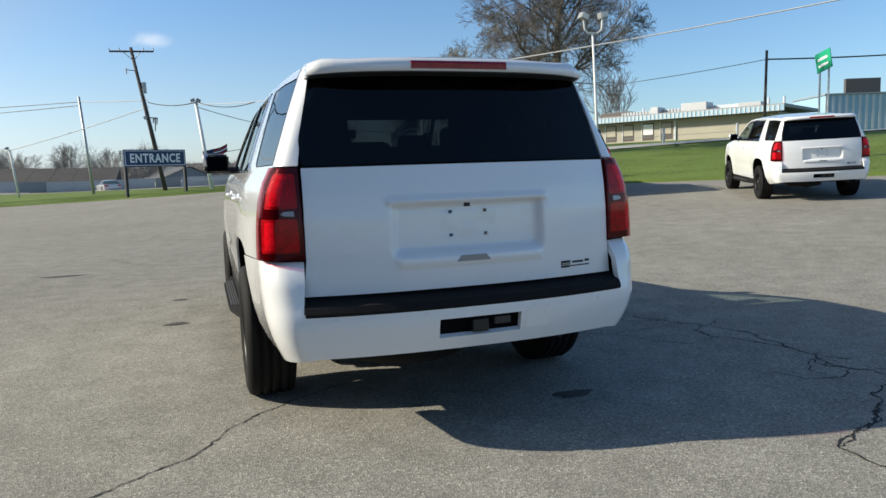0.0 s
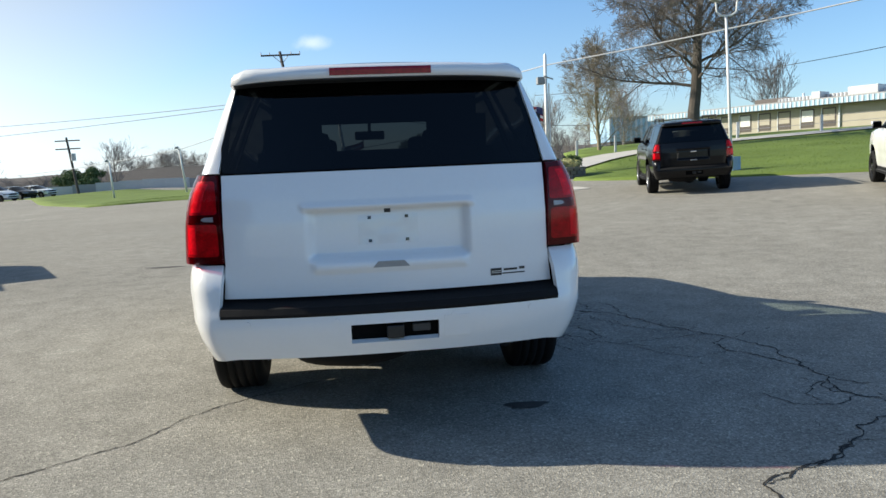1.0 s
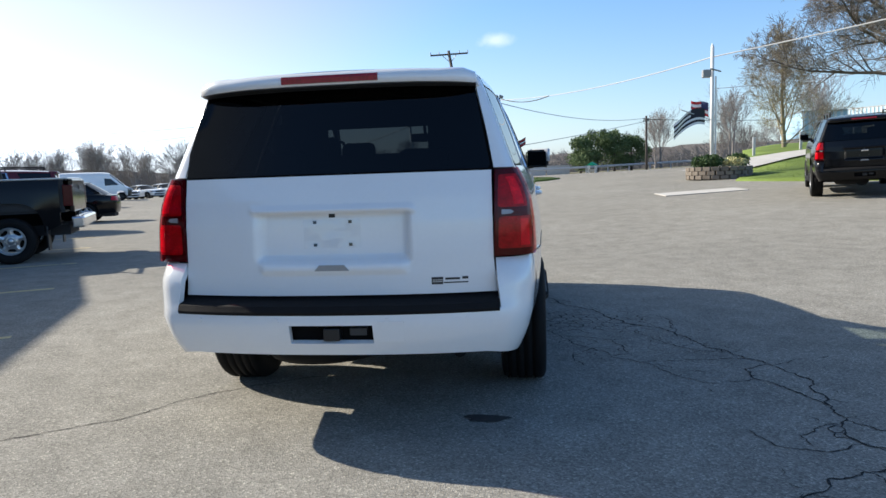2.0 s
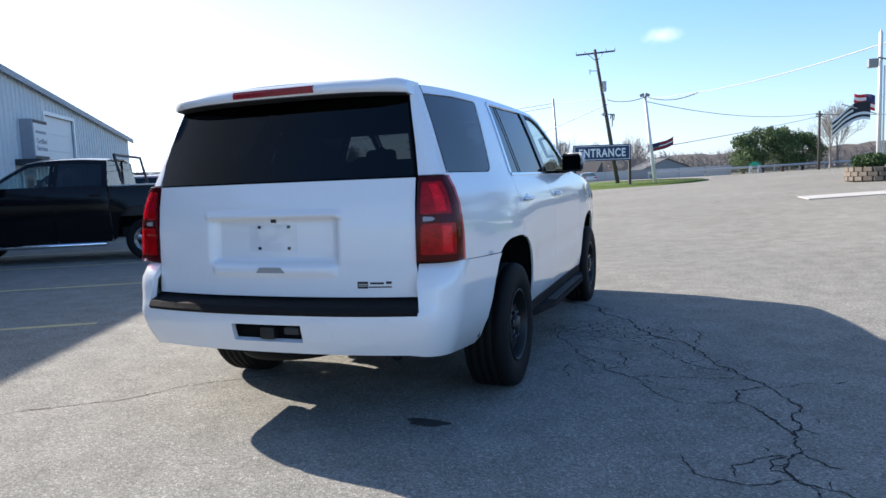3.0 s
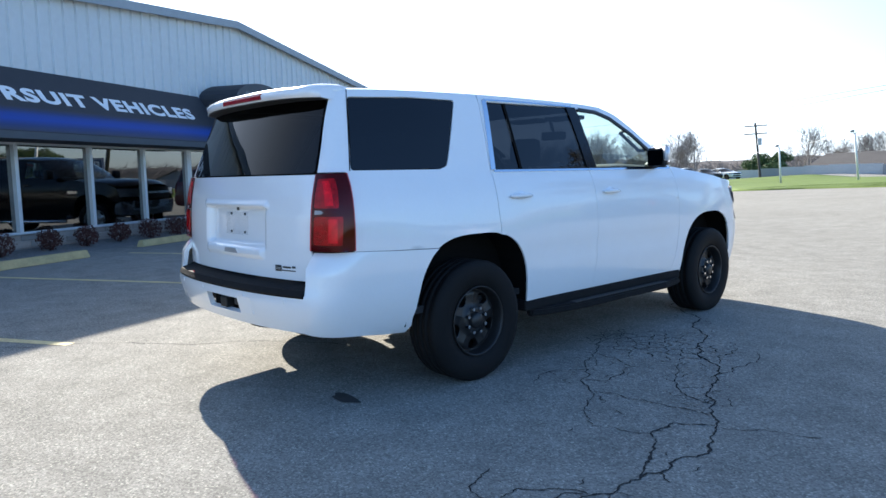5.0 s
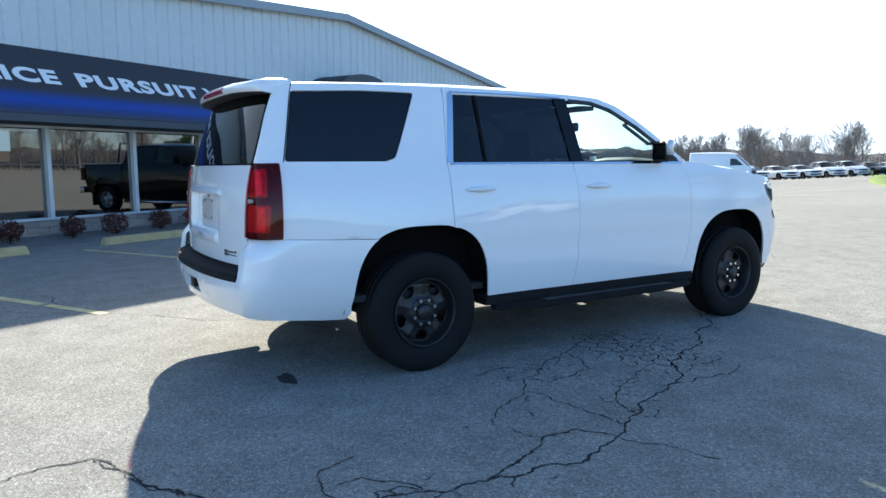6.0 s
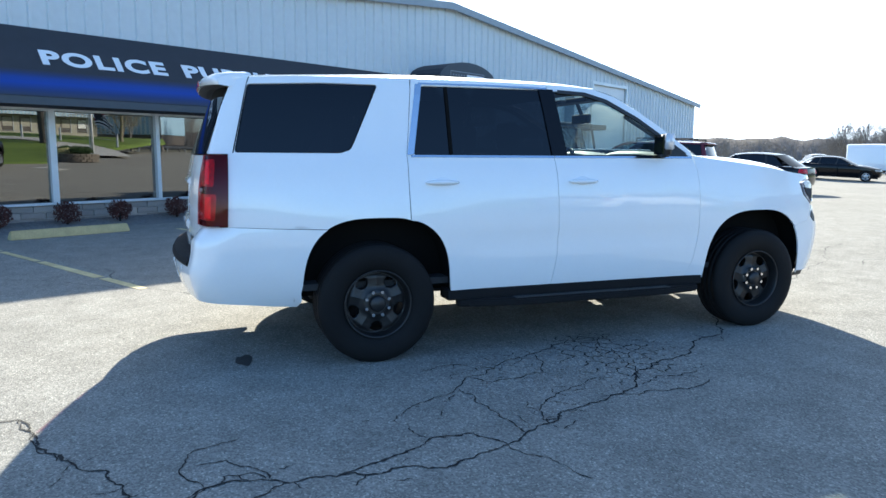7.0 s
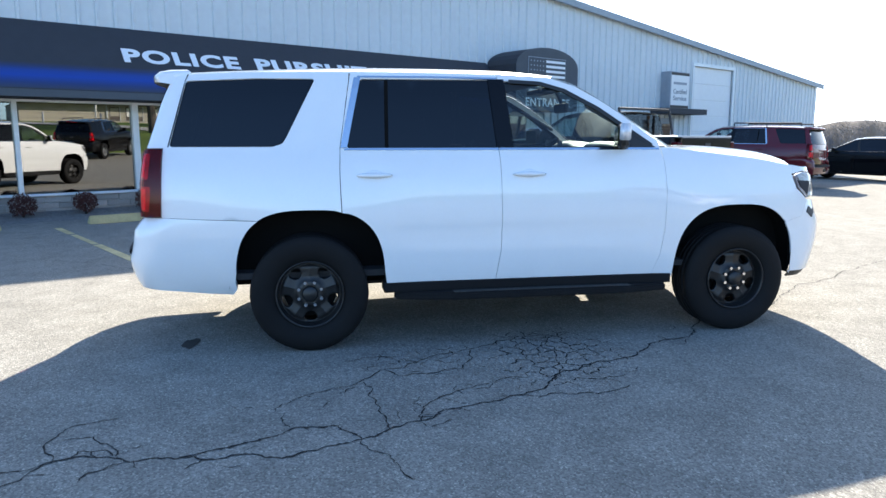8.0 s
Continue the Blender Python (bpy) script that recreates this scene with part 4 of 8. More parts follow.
M_SIGNBLUE = material("sign_blue", (0.012, 0.035, 0.11), 0.5, vary=0.08)
M_CABLE = material("black_cable", (0.02, 0.02, 0.02), 0.7)
M_CABLE_DULL = material("dull_grey_cable", (0.16, 0.17, 0.18), 0.7)
M_CABLE_PALE = material("grey_cable", (0.45, 0.45, 0.46), 0.6)
M_BLOCK = material("planter_block", (0.165, 0.14, 0.112), 0.9, vary=0.2, scale=5, fine=40, bump=0.5, each=0.15)
M_BASE = material("pale_blue_concrete", (0.30, 0.40, 0.55), 0.8, vary=0.1)
# brown of the woods, lightened in the colour for aerial haze
M_HILL_HAZY = material("wooded_hill", (0.135, 0.124, 0.116), 0.95, vary=0.6, scale=0.05, fine=0.6, bump=0.0, spec=0.05)
M_GREEN_SIGN = material("green_sign", (0.015, 0.33, 0.17), 0.5)
M_BLUESTEEL = material("pale_blue_steel", (0.32, 0.48, 0.62), 0.5, vary=0.06)
M_WHITESTEEL = material("white_steel", (0.56, 0.61, 0.66), 0.5, vary=0.05)
M_DUSK = material("brown_window", (0.10, 0.085, 0.075), 0.4, vary=0.2)
M_ROOFGREY = material("flat_roof", (0.33, 0.33, 0.34), 0.8)


def lawn_z(x, y):
    e = 0.8 * x + 0.6 * y
    return gz(x, y) + 0.05 + 1.45 * smoothstep(19, 54, e)


def lawn(name, poly, step, height, label, blades=0, area_box=None):
    """A grass sheet inside an outline, with a soil edge and upright blades near its front."""
    b = bmesh.new()
    pts, n0 = [], len(poly)
    ring = []
    for i in range(n0):
        a, c = Vector(poly[i]), Vector(poly[(i + 1) % n0])
        k = max(1, int((c - a).length / step))
        ring += [tuple(a.lerp(c, j / k)) for j in range(k)]
    lo, hi = [min(p[k] for p in poly) for k in (0, 1)], [max(p[k] for p in poly) for k in (0, 1)]
    inner = []
    x = lo[0] + step / 2
    while x < hi[0]:
        y = lo[1] + step / 2
        while y < hi[1]:
            if in_poly((x, y), ring) and min((x - p[0]) ** 2 + (y - p[1]) ** 2 for p in ring) > (step * 0.5) ** 2:
                inner.append((x, y))
            y += step
        x += step
    allp = ring + inner
    co, _, tris, *_ = delaunay_2d_cdt([Vector(p) for p in allp], [(i, (i + 1) % len(ring)) for i in range(len(ring))], [], 0, 1e-4)
    vs = [b.verts.new((c.x, c.y, height(c.x, c.y) + 0.02 * noise.noise((c.x, c.y, 3)))) for c in co]
    for t in tris:
        m = sum((co[i] for i in t), Vector((0, 0))) / 3
        if in_poly(m, ring):
            f = b.faces.new([vs[i] for i in t])
            f.normal_update()
            if f.normal.z < 0:
                f.normal_flip()
            f.smooth = True
    rim = [e for e in b.edges if e.is_boundary]
    r = bmesh.ops.extrude_edge_only(b, edges=rim)
    for v in [q for q in r["geom"] if isinstance(q, bmesh.types.BMVert)]:
        v.co.z -= 0.12
    o = tagged(link(name, b, M_GRASS), label, "grass", kind="stuff")
    if blades:
        rr = random.Random(11)
        vv, ff = [], []
        x0, x1, y0, y1 = area_box
        while len(ff) < blades:
            x, y = rr.uniform(x0, x1), rr.uniform(y0, y1)
            if not in_poly((x, y), poly):
                continue
            z = height(x, y) - 0.01
            a, h = rr.uniform(0, 6.3), rr.uniform(0.015, 0.04)
            dx, dy = 0.012 * math.cos(a), 0.012 * math.sin(a)
            k = len(vv)
            vv += [(x - dx, y - dy, z), (x + dx, y + dy, z), (x + dy * 2 * rr.uniform(-1, 1), y - dx * 2, z + h)]
            ff.append((k, k + 1, k + 2))
        me = bpy.data.meshes.new("grass_blades")
        me.from_pydata(vv, [], ff)
        me.materials.append(M_GRASS)
        tagged(new("grass_blades", me), "short green grass blades on the lawn", "grass", kind="stuff")
    return o


LAWN = [(7.7, 20.6), (8.6, 19.0), (10.3, 16.8), (12.2, 15.2), (14.1, 13.7), (18, 9.5), (26, 2.5), (60, -20), (95, 10), (80, 50), (45, 72), (26, 66), (15.0, 46.0), (11.6, 33.0), (9.6, 25.5)]
lawn("lawn", LAWN, 1.6, lawn_z, "mown green lawn rising to the school", 60000, (7, 30, 4, 34))
VERGE = [(-16.5, 41.0), (-12.1, 40.6), (-7.3, 38.4), (-4.0, 36.2), (-0.2, 34.6), (1.6, 34.4), (2.4, 36.0), (2.0, 40.0), (0.0, 46.0), (-6.0, 58.0), (-30.0, 86.0), (-60, 104), (-80, 101), (-60, 92), (-42.0, 84.5), (-33.5, 72.0), (-25.3, 55.0)]
lawn("verge", VERGE, 1.8, lambda x, y: gz(x, y) + 0.05, "green grass verge behind the entrance sign", 25000, (-17, 3, 34, 48))
FIELD = [(-95, 60), (-60, 84), (-30, 84), (10, 85), (60, 90), (140, 120), (150, 230), (-180, 230), (-200, 60), (-140, 20)]
lawn("far_field", FIELD, 12, lambda x, y: gz(x, y) + 0.03, "dull brown-green field before the woods")
bpy.data.objects["far_field"].data.materials[0] = M_FIELD

# drive and sidewalk up the lawn
M_CONCRETE_PALE = material("pale_concrete", (0.50, 0.485, 0.45), 0.85, vary=0.15, scale=2.5, bump=0.3, spec=0.2)
b = bmesh.new()
line = [(8.6, 27.0), (11.0, 30.0), (15.0, 34.0), (21, 35.5), (30, 33.0), (42, 27.5), (60, 18)]
prev = None
for i, (x, y) in enumerate(line):
    d = Vector(line[min(i + 1, len(line) - 1)]) - Vector(line[max(0, i - 1)])
    n = Vector((-d.y, d.x)).normalized() * 1.6
    cur = [b.verts.new((x + s * n.x, y + s * n.y, lawn_z(x + s * n.x, y + s * n.y) + 0.05)) for s in (-1, 1)]
    if prev:
        b.faces.new((prev[0], prev[1], cur[1], cur[0]))
    prev = cur
bmesh.ops.subdivide_edges(b, edges=b.edges[:], cuts=5, use_grid_fill=True)
for v in b.verts:
    v.co.z = lawn_z(v.co.x, v.co.y) + 0.06
bmesh.ops.recalc_face_normals(b, faces=b.faces)
tagged(link("drive", b, M_CONCRETE), "pale concrete drive across the lawn", "road", kind="structure")
tagged(link("drain_slab", boxed(-1.18, 1.18, -0.52, 0.52, 0.0, 0.02, 0.004), M_CONCRETE_PALE), "pale concrete strip set in the asphalt", "pavement", kind="structure").matrix_world = pose(5.72, 16.85, gz(5.72, 16.85) + 0.004, 1.7, -2.3, 8)

# bollard rail along the drive
FENCE = tagged(new("post_fence"), "low post and wire fence along the drive", "fence")
RUN = [(12.8, 36.0), (15.8, 37.7)] + [(19 + k * 4.2, 38.6 - k * 1.9) for k in range(9)]
for k, (x, y) in enumerate(RUN):
    part("post", boxed(x - 0.06, x + 0.06, y - 0.06, y + 0.06, lawn_z(x, y), lawn_z(x, y) + 1.0), M_GALV, FENCE)
    if k:
        for h in (0.5, 0.92):
            part("wire", rod(bmesh.new(), (px, py, lawn_z(px, py) + h), (x, y, lawn_z(x, y) + h), 0.012, n=5), M_GALV, FENCE)
    px, py = x, y


# entrance sign
def entrance_sign():
    t = tagged(new("entrance_sign"), "dark blue entrance sign on two black posts in the verge", "sign")
    w = 3.61
    p = part("board", boxed(0, w, -0.06, 0.06, 1.72, 2.66, 0.01), M_SIGNBLUE, t)
    for x0, x1, z0, z1 in ((0.06, w - 0.06, 1.78, 1.81), (0.06, w - 0.06, 2.57, 2.60), (0.06, 0.09, 1.81, 2.57), (w - 0.09, w - 0.06, 1.81, 2.57)):
        part("border", boxed(x0, x1, -0.068, -0.061, z0, z1), M_LETTER, p)
    lettering("ENTRANCE", 0.34, w - 0.34, 1.96, 0.46, p, M_LETTER, 0, -0.064, 0.020)
    for x in (0.07, w - 0.07):
        part("post", boxed(x - 0.07, x + 0.07, -0.07, 0.07, -0.3, 1.72), M_DARK, t)
        part("footing", boxed(x - 0.5, x + 0.5, -0.3, 0.3, -0.3, 0.06, 0.04), M_STAIN, t)
    return t


entrance_sign().matrix_world = pose(-5.06, 37.8, 0.25, 0, 0, 30.5)


def cable(name, a, c, sag, r, mat, label):
    b = bmesh.new()
    a, c = Vector(a), Vector(c)
    n = 18
    pts = [a.lerp(c, k / n) - Vector((0, 0, sag * 4 * (k / n) * (1 - k / n))) for k in range(n + 1)]
    side = (c - a).cross(Vector((0, 0, 1))).normalized()
    rings = [[b.verts.new(p + side * r * math.cos(k * math.pi / 3) + Vector((0, 0, r * math.sin(k * math.pi / 3)))) for k in range(6)] for p in pts]
    for p, q in zip(rings, rings[1:]):
        for k in range(6):
            b.faces.new((p[k - 1], p[k], q[k], q[k - 1]))
    return tagged(link(name, b, mat, True), label, "cable", "overhead cables")


def utility_pole(foot, top, arm=1.2, turn=0.0):
    t = tagged(new("utility_pole"), "leaning brown wooden utility pole with a crossarm", "utility pole")
    f, p = Vector(foot), Vector(top)
    part("shaft", rod(bmesh.new(), f, p, 0.145, 0.10, 12), M_POLE, t, smooth=True)
    d = (p - f).normalized()
    b = bmesh.new()
    c = p - d * 0.25
    ax = Vector((math.cos(turn), math.sin(turn), 0.04))
    rod(b, c - ax * arm, c + ax * arm, 0.06, n=6)
    part("crossarm", b, M_POLE, t)
    for s in (-1, -0.55, 0.55, 1):
        part("insulator", rod(bmesh.new(), c + ax * arm * s, c + ax * arm * s + Vector((0, 0, 0.22)), 0.04, 0.03, 8), M_GALV, t)
    part("brace", rod(bmesh.new(), c + ax * 0.55, c - d * 0.6, 0.025, n=6), M_GALV, t)
    part("brace", rod(bmesh.new(), c - ax * 0.55, c - d * 0.6, 0.025, n=6), M_GALV, t)
    k = p - d * 2.6
    part("transformer", rod(bmesh.new(), k + Vector((0.22, 0, -0.36)), k + Vector((0.22, 0, 0.34)), 0.15, n=14), M_GALV, t, "grey drum transformer")
    part("cutout_arm", rod(bmesh.new(), p - d * 1.5, p - d * 1.5 + Vector((-0.6, 0, 0.05)), 0.025, n=6), M_POLE, t)
    part("cutout", rod(bmesh.new(), p - d * 1.5 + Vector((-0.6, 0, -0.2)), p - d * 1.5 + Vector((-0.6, 0, 0.15)), 0.05, n=6), M_GALV, t)
    q = p - d * 4.9
    part("service_arm", rod(bmesh.new(), q - Vector((0.35, 0, -0.35)), q + Vector((0.55, 0, 0.30)), 0.035, n=6), M_POLE, t)
    for x, z, h in ((0.30, 0.28, 0.30), (0.40, 0.30, 0.85), (0.52, 0.32, 0.45)):
        part("hanging_fuse", rod(bmesh.new(), q + Vector((x, 0, z)), q + Vector((x - 0.04, 0, z - h)), 0.045, 0.03, 7), M_CABLE, t)
    part("cable_clamp", boxed(q.x - 0.28, q.x - 0.08, q.y - 0.14, q.y + 0.1, q.z + 0.22, q.z + 0.44, 0.02), M_GALV, t)
    part("conduit", rod(bmesh.new(), p - d * 3.1 + Vector((0.12, -0.08, 0)), f + d * 1.5 + Vector((0.16, -0.08, 0)), 0.025, n=6), M_GALV, t)
    return t


M_STEEL_GREY = material("grey_steel", (0.25, 0.26, 0.27), 0.5, vary=0.08)
UP = (-4.9, 46.6, 9.8)
utility_pole((-3.4, 46.3, gz(-3.4, 46.3) - 0.2), UP, 1.32, 0.15)


def lamp_pole(foot, top, label, mat, heads=2, r=0.09):
    t = tagged(new("lamp_pole"), label, "lamp post")
    part("shaft", rod(bmesh.new(), foot, top, r, r * 0.75, 10), mat, t, smooth=True)
    for k in range(heads):
        s = 1 if k else -1
        x, y, z = top
        b = boxed(-0.13, 0.13, -0.15, 0.11, -0.08, 0.08, 0.025)
        bmesh.ops.transform(b, matrix=pose(x + s * 0.16, y, z + 0.12, 0, s * 24, 0), verts=b.verts)
        h = part("lamp_head", b, M_STEEL_GREY, t, "dark flood lamp head")
        part("bracket", rod(bmesh.new(), (x, y, z - 0.1), (x + s * 0.1, y, z + 0.05), 0.025, n=6), M_STEEL_GREY, h)
    return t


lamp_pole((-8.43, 51.36, gz(-8.43, 51.36) - 0.1), (-8.91, 51.78, 7.21), "thin leaning grey steel pole in the verge", M_GALV, 0, 0.11)
LP = (-1.15, 40.6, 5.7)
lamp_pole((-0.55, 40.0, gz(-0.55, 40) - 0.1), LP, "leaning pale pole with two flood lamps and a flag", M_WHITEPOLE, 2, 0.12)
lamp_pole((-14.6, 58.4, gz(-14.6, 58.4) - 0.1), (-14.85, 57.9, 3.85), "pale lamp post in the far verge", M_WHITEPOLE, 1)
lamp_pole((-20.9, 59.4, gz(-20.9, 59.4) - 0.1), (-21.0, 59.1, 3.0), "pale lamp post in the far verge", M_WHITEPOLE, 1)
t = tagged(new("utility_pole"), "far wooden utility pole with two crossarms", "utility pole")
part("shaft", rod(bmesh.new(), (-31.2, 79.5, gz(-31.2, 79.5) - 0.3), (-31.9, 79.3, 6.5), 0.15, 0.11, 8), M_POLE, t)
for z in (6.1, 5.2):
    part("crossarm", rod(bmesh.new(), (-33.1, 79.2, z), (-30.5, 79.3, z + 0.05), 0.07, n=6), M_POLE, t)
part("transformer", rod(bmesh.new(), (-31.3, 79.2, 3.9), (-31.3, 79.2, 4.7), 0.25, n=10), M_GALV, t)


def flag(x, y, z, w, h, yaw, droop, colours, label, canton=None):
    """A waving striped flag: each stripe a wavy strip of cloth."""
    t = tagged(new("flag"), label, "flag")
    n = len(colours)

    def cloth(bm, z0, z1, u0=0.0, u1=1.0, off=0.0):
        cols = []
        for k in range(13):
            u = u0 + (u1 - u0) * k / 12
            row = []
            for v in (z0, (z0 + z1) / 2, z1):
                wave = 0.11 * w * math.sin(u * 7 + v * 2) * u + off
                row.append(bm.verts.new((u * w, wave, v * h - droop * u * u * h + 0.10 * h * math.sin(u * 5))))
            cols.append(row)
        for a, c in zip(cols, cols[1:]):
            for i in range(2):
                bm.faces.new((a[i], c[i], c[i + 1], a[i + 1])).smooth = True
        return bm

    for k, m in enumerate(colours):
        part("stripe", cloth(bmesh.new(), k / n, (k + 1) / n), m, t)
    if canton:
        for off in (-0.012, 0.012):
            part("canton", cloth(bmesh.new(), 0.45, 1.0, 0.0, 0.42, off), canton, t)
    t.matrix_world = pose(x, y, z, 0, 0, yaw)
    return t


M_FLAG_DARK = material("flag_black", (0.02, 0.022, 0.03), 0.8)
M_FLAG_WHITE = material("flag_white", (0.75, 0.75, 0.76), 0.8)
M_FLAG_RED = material("flag_red", (0.38, 0.02, 0.03), 0.8)
M_FLAG_NAVY = material("flag_navy", (0.02, 0.03, 0.10), 0.8)

# planter with a flagpole
PX, PY = 7.72, 22.9
PZ = gz(PX, PY) - 0.02
planter = tagged(new("planter"), "round planter of rough tan blocks at the drive", "planter")
planter.matrix_world = pose(PX, PY, PZ)
bmesh_block = boxed(-0.135, 0.135, -0.10, 0.10, 0.0, 0.145, 0.018)
for v in bmesh_block.verts:
    if v.co.y < 0:
        v.co.y -= 0.025 * (1 - abs(v.co.x) / 0.135)
me = bpy.data.meshes.new("block")
bmesh_block.to_mesh(me)
bmesh_block.free()
me.materials.append(M_BLOCK)
RX, RY = 1.05, 1.05
for row in range(3):
    for k in range(23):
        a = 2 * math.pi * (k + 0.5 * (row % 2)) / 23
        o = new("block", me)
        o.parent = planter
        o.location = (RX * math.cos(a), RY * math.sin(a), row * 0.15)
        o.rotation_euler = (0, 0, math.atan2(RY * math.sin(a) / RY**2, RX * math.cos(a) / RX**2) + math.pi / 2 + rng.uniform(-0.06, 0.06))
b = bmesh.new()
bmesh.ops.create_cone(b, cap_ends=True, segments=32, radius1=1.0, radius2=1.0, depth=0.38, matrix=Matrix.Translation((0, 0, 0.2)) @ Matrix.Diagonal((RX - 0.05, RY - 0.05, 1, 1)))
part("soil", b, M_CRACK, planter)
for x, y, r, h, m, n, lab in ((-1.05, -0.25, 0.42, 0.34, M_BOX_LEAF, 900, "clipped green boxwood bush"), (-0.62, -0.55, 0.42, 0.36, M_BOX_LEAF, 900, "clipped green boxwood bush"), (-0.3, 0.3, 0.34, 0.3, M_SHRUB, 500, "low red-brown bush"), (0.75, -0.35, 0.50, 0.28, M_FLOWER, 700, "bush with pale yellow blossom"), (1.15, 0.05, 0.42, 0.38, M_BOX_LEAF, 900, "clipped green boxwood bush"), (1.35, 0.45, 0.38, 0.36, M_BOX_LEAF, 800, "clipped green boxwood bush")):
    s = tagged(new("bush"), lab + " in the planter", "bush", "planter bushes")
    s.matrix_world = pose(PX + x * 0.58, PY + y * 0.7, PZ + 0.39)
    h *= 0.72
    part("stem", rod(bmesh.new(), (0, 0, -0.05), (0, 0, h), 0.03, 0.015, 6), M_BARK, s)
    part("foliage", leafy(bmesh.new(), 0, 0, h * 0.95, r, r, h, n, 0.05, int(x * 100 + 300)), m, s)
FPX, FPY = 7.95, 24.9
fp = tagged(new("flagpole"), "white steel pole with a flood lamp behind the planter", "pole")
part("shaft", rod(bmesh.new(), (FPX, FPY, gz(FPX, FPY) - 0.1), (FPX, FPY, 5.75), 0.075, 0.065, 14), M_WHITEPOLE, fp, smooth=True)
part("cap", rod(bmesh.new(), (FPX, FPY, 5.75), (FPX, FPY, 5.85), 0.05, 0.02, 8), M_GALV, fp)
part("flood_lamp", boxed(FPX - 0.42, FPX - 0.10, FPY - 0.3, FPY - 0.02, 4.55, 4.85, 0.03), M_STEEL_GREY, fp, "dark flood lamp")
part("bracket", rod(bmesh.new(), (FPX - 0.1, FPY - 0.1, 4.9), (FPX + 0.32, FPY, 4.78), 0.03, n=6), M_STEEL_GREY, fp)
part("conduit", rod(bmesh.new(), (FPX + 0.12, FPY - 0.05, gz(FPX, FPY) - 0.05), (FPX + 0.12, FPY - 0.05, 4.6), 0.03, n=8), M_WHITEPOLE, fp)
part("flag_arm", rod(bmesh.new(), (FPX - 0.08, FPY, 2.95), (FPX - 1.25, FPY - 0.3, 3.35), 0.02, n=6), M_GALV, fp)
flag(FPX - 0.30, FPY - 0.1, 2.75, -1.3, 0.62, 12, 0.85, [M_FLAG_WHITE, M_FLAG_DARK, M_FLAG_WHITE, M_FLAG_DARK, M_FLAG_WHITE, M_FLAG_DARK, M_FLAG_WHITE], "black and white striped flag on the pole", M_FLAG_DARK)
flag(FPX - 0.12, FPY + 0.1, 3.05, -0.65, 0.55, -20, -0.35, [M_FLAG_RED, M_FLAG_WHITE, M_FLAG_RED, M_FLAG_WHITE, M_FLAG_RED], "red and white striped flag on the pole", M_FLAG_NAVY)
# black stripes put the darkness of the backlit cloth into the colours
flag(-0.95, 40.2, 2.35, 1.45, 0.46, 8, -1.05, [M_FLAG_DARK, M_FLAG_RED, M_FLAG_DARK, M_FLAG_WHITE, M_FLAG_DARK, M_FLAG_RED, M_FLAG_DARK], "red and white flag flying from the lamp pole, its backlit shade painted as black stripes", M_FLAG_NAVY)

# tall lamp at the lawn's edge
t = tagged(new("lamp_pole"), "tall slim steel lamp post on a blue concrete base", "lamp post")
LX, LY = 12.45, 18.2
LZ = lawn_z(LX, LY)
part("base", rod(bmesh.new(), (LX, LY, LZ - 0.1), (LX, LY, LZ + 0.45), 0.30, 0.30, 20), M_BASE, t, "pale blue concrete base")
part("shaft", rod(bmesh.new(), (LX, LY, LZ + 0.4), (LX - 0.03, LY + 0.3, 5.9), 0.055, 0.04, 12), M_WHITEPOLE, t, smooth=True)
b = bmesh.new()
yoke = [(LX - 0.40, LY + 0.3, 6.42), (LX - 0.36, LY + 0.3, 6.05), (LX - 0.2, LY + 0.3, 5.92), (LX + 0.15, LY + 0.3, 5.92), (LX + 0.33, LY + 0.3, 6.05), (LX + 0.38, LY + 0.3, 6.5)]
for p, q in zip(yoke, yoke[1:]):
    rod(b, p, q, 0.03, n=8)
part("yoke", b, M_WHITEPOLE, t)
for p, roll in ((yoke[0], 22), (yoke[-1], -14)):
    b = boxed(-0.15, 0.15, -0.16, 0.12, -0.11, 0.11, 0.025)
    bmesh.ops.transform(b, matrix=pose(p[0], p[1], p[2] + 0.06, 0, roll, 0), verts=b.verts)
    h = part("lamp_head", b, M_STEEL_GREY, t, "grey flood lamp head")
    b = boxed(-0.12, 0.12, -0.172, -0.161, -0.085, 0.085)
    bmesh.ops.transform(b, matrix=pose(p[0], p[1], p[2] + 0.06, 0, roll, 0), verts=b.verts)
    part("lens", b, M_WHITEPOLE, h, "pale lamp glass")

# overhead cables
cable("power_cable", (LP[0], LP[1], LP[2] - 0.1), (FPX, FPY, 5.35), 0.35, 0.022, M_CABLE_PALE, "pale overhead cable between the poles")
cable("power_cable", (FPX, FPY, 5.35), (26.5, 3.5, 7.4), 0.35, 0.024, M_CABLE_PALE, "pale overhead cable running from the flagpole")
cable("power_cable", (LP[0], LP[1], LP[2]), (UP[0] + 0.8, UP[1], 6.3), 0.2, 0.03, M_CABLE, "dark overhead cable between the poles")
cable("power_cable", (UP[0] + 0.8, UP[1], 6.45), (-8.85, 51.75, 6.85), 0.05, 0.03, M_CABLE_PALE, "grey overhead cable between the poles")
cable("power_cable", (-8.85, 51.75, 6.6), (-60, 75, 5.4), 0.4, 0.03, M_CABLE_PALE, "grey overhead cable over the verge")
cable("power_cable", (-8.85, 51.75, 6.85), (-60, 75, 7.2), 0.5, 0.03, M_CABLE_PALE, "grey overhead cable over the verge")
cable("power_cable", (UP[0] + 0.8, UP[1], 6.0), (-14.85, 57.9, 3.8), 0.1, 0.03, M_CABLE_PALE, "grey overhead cable over the verge")
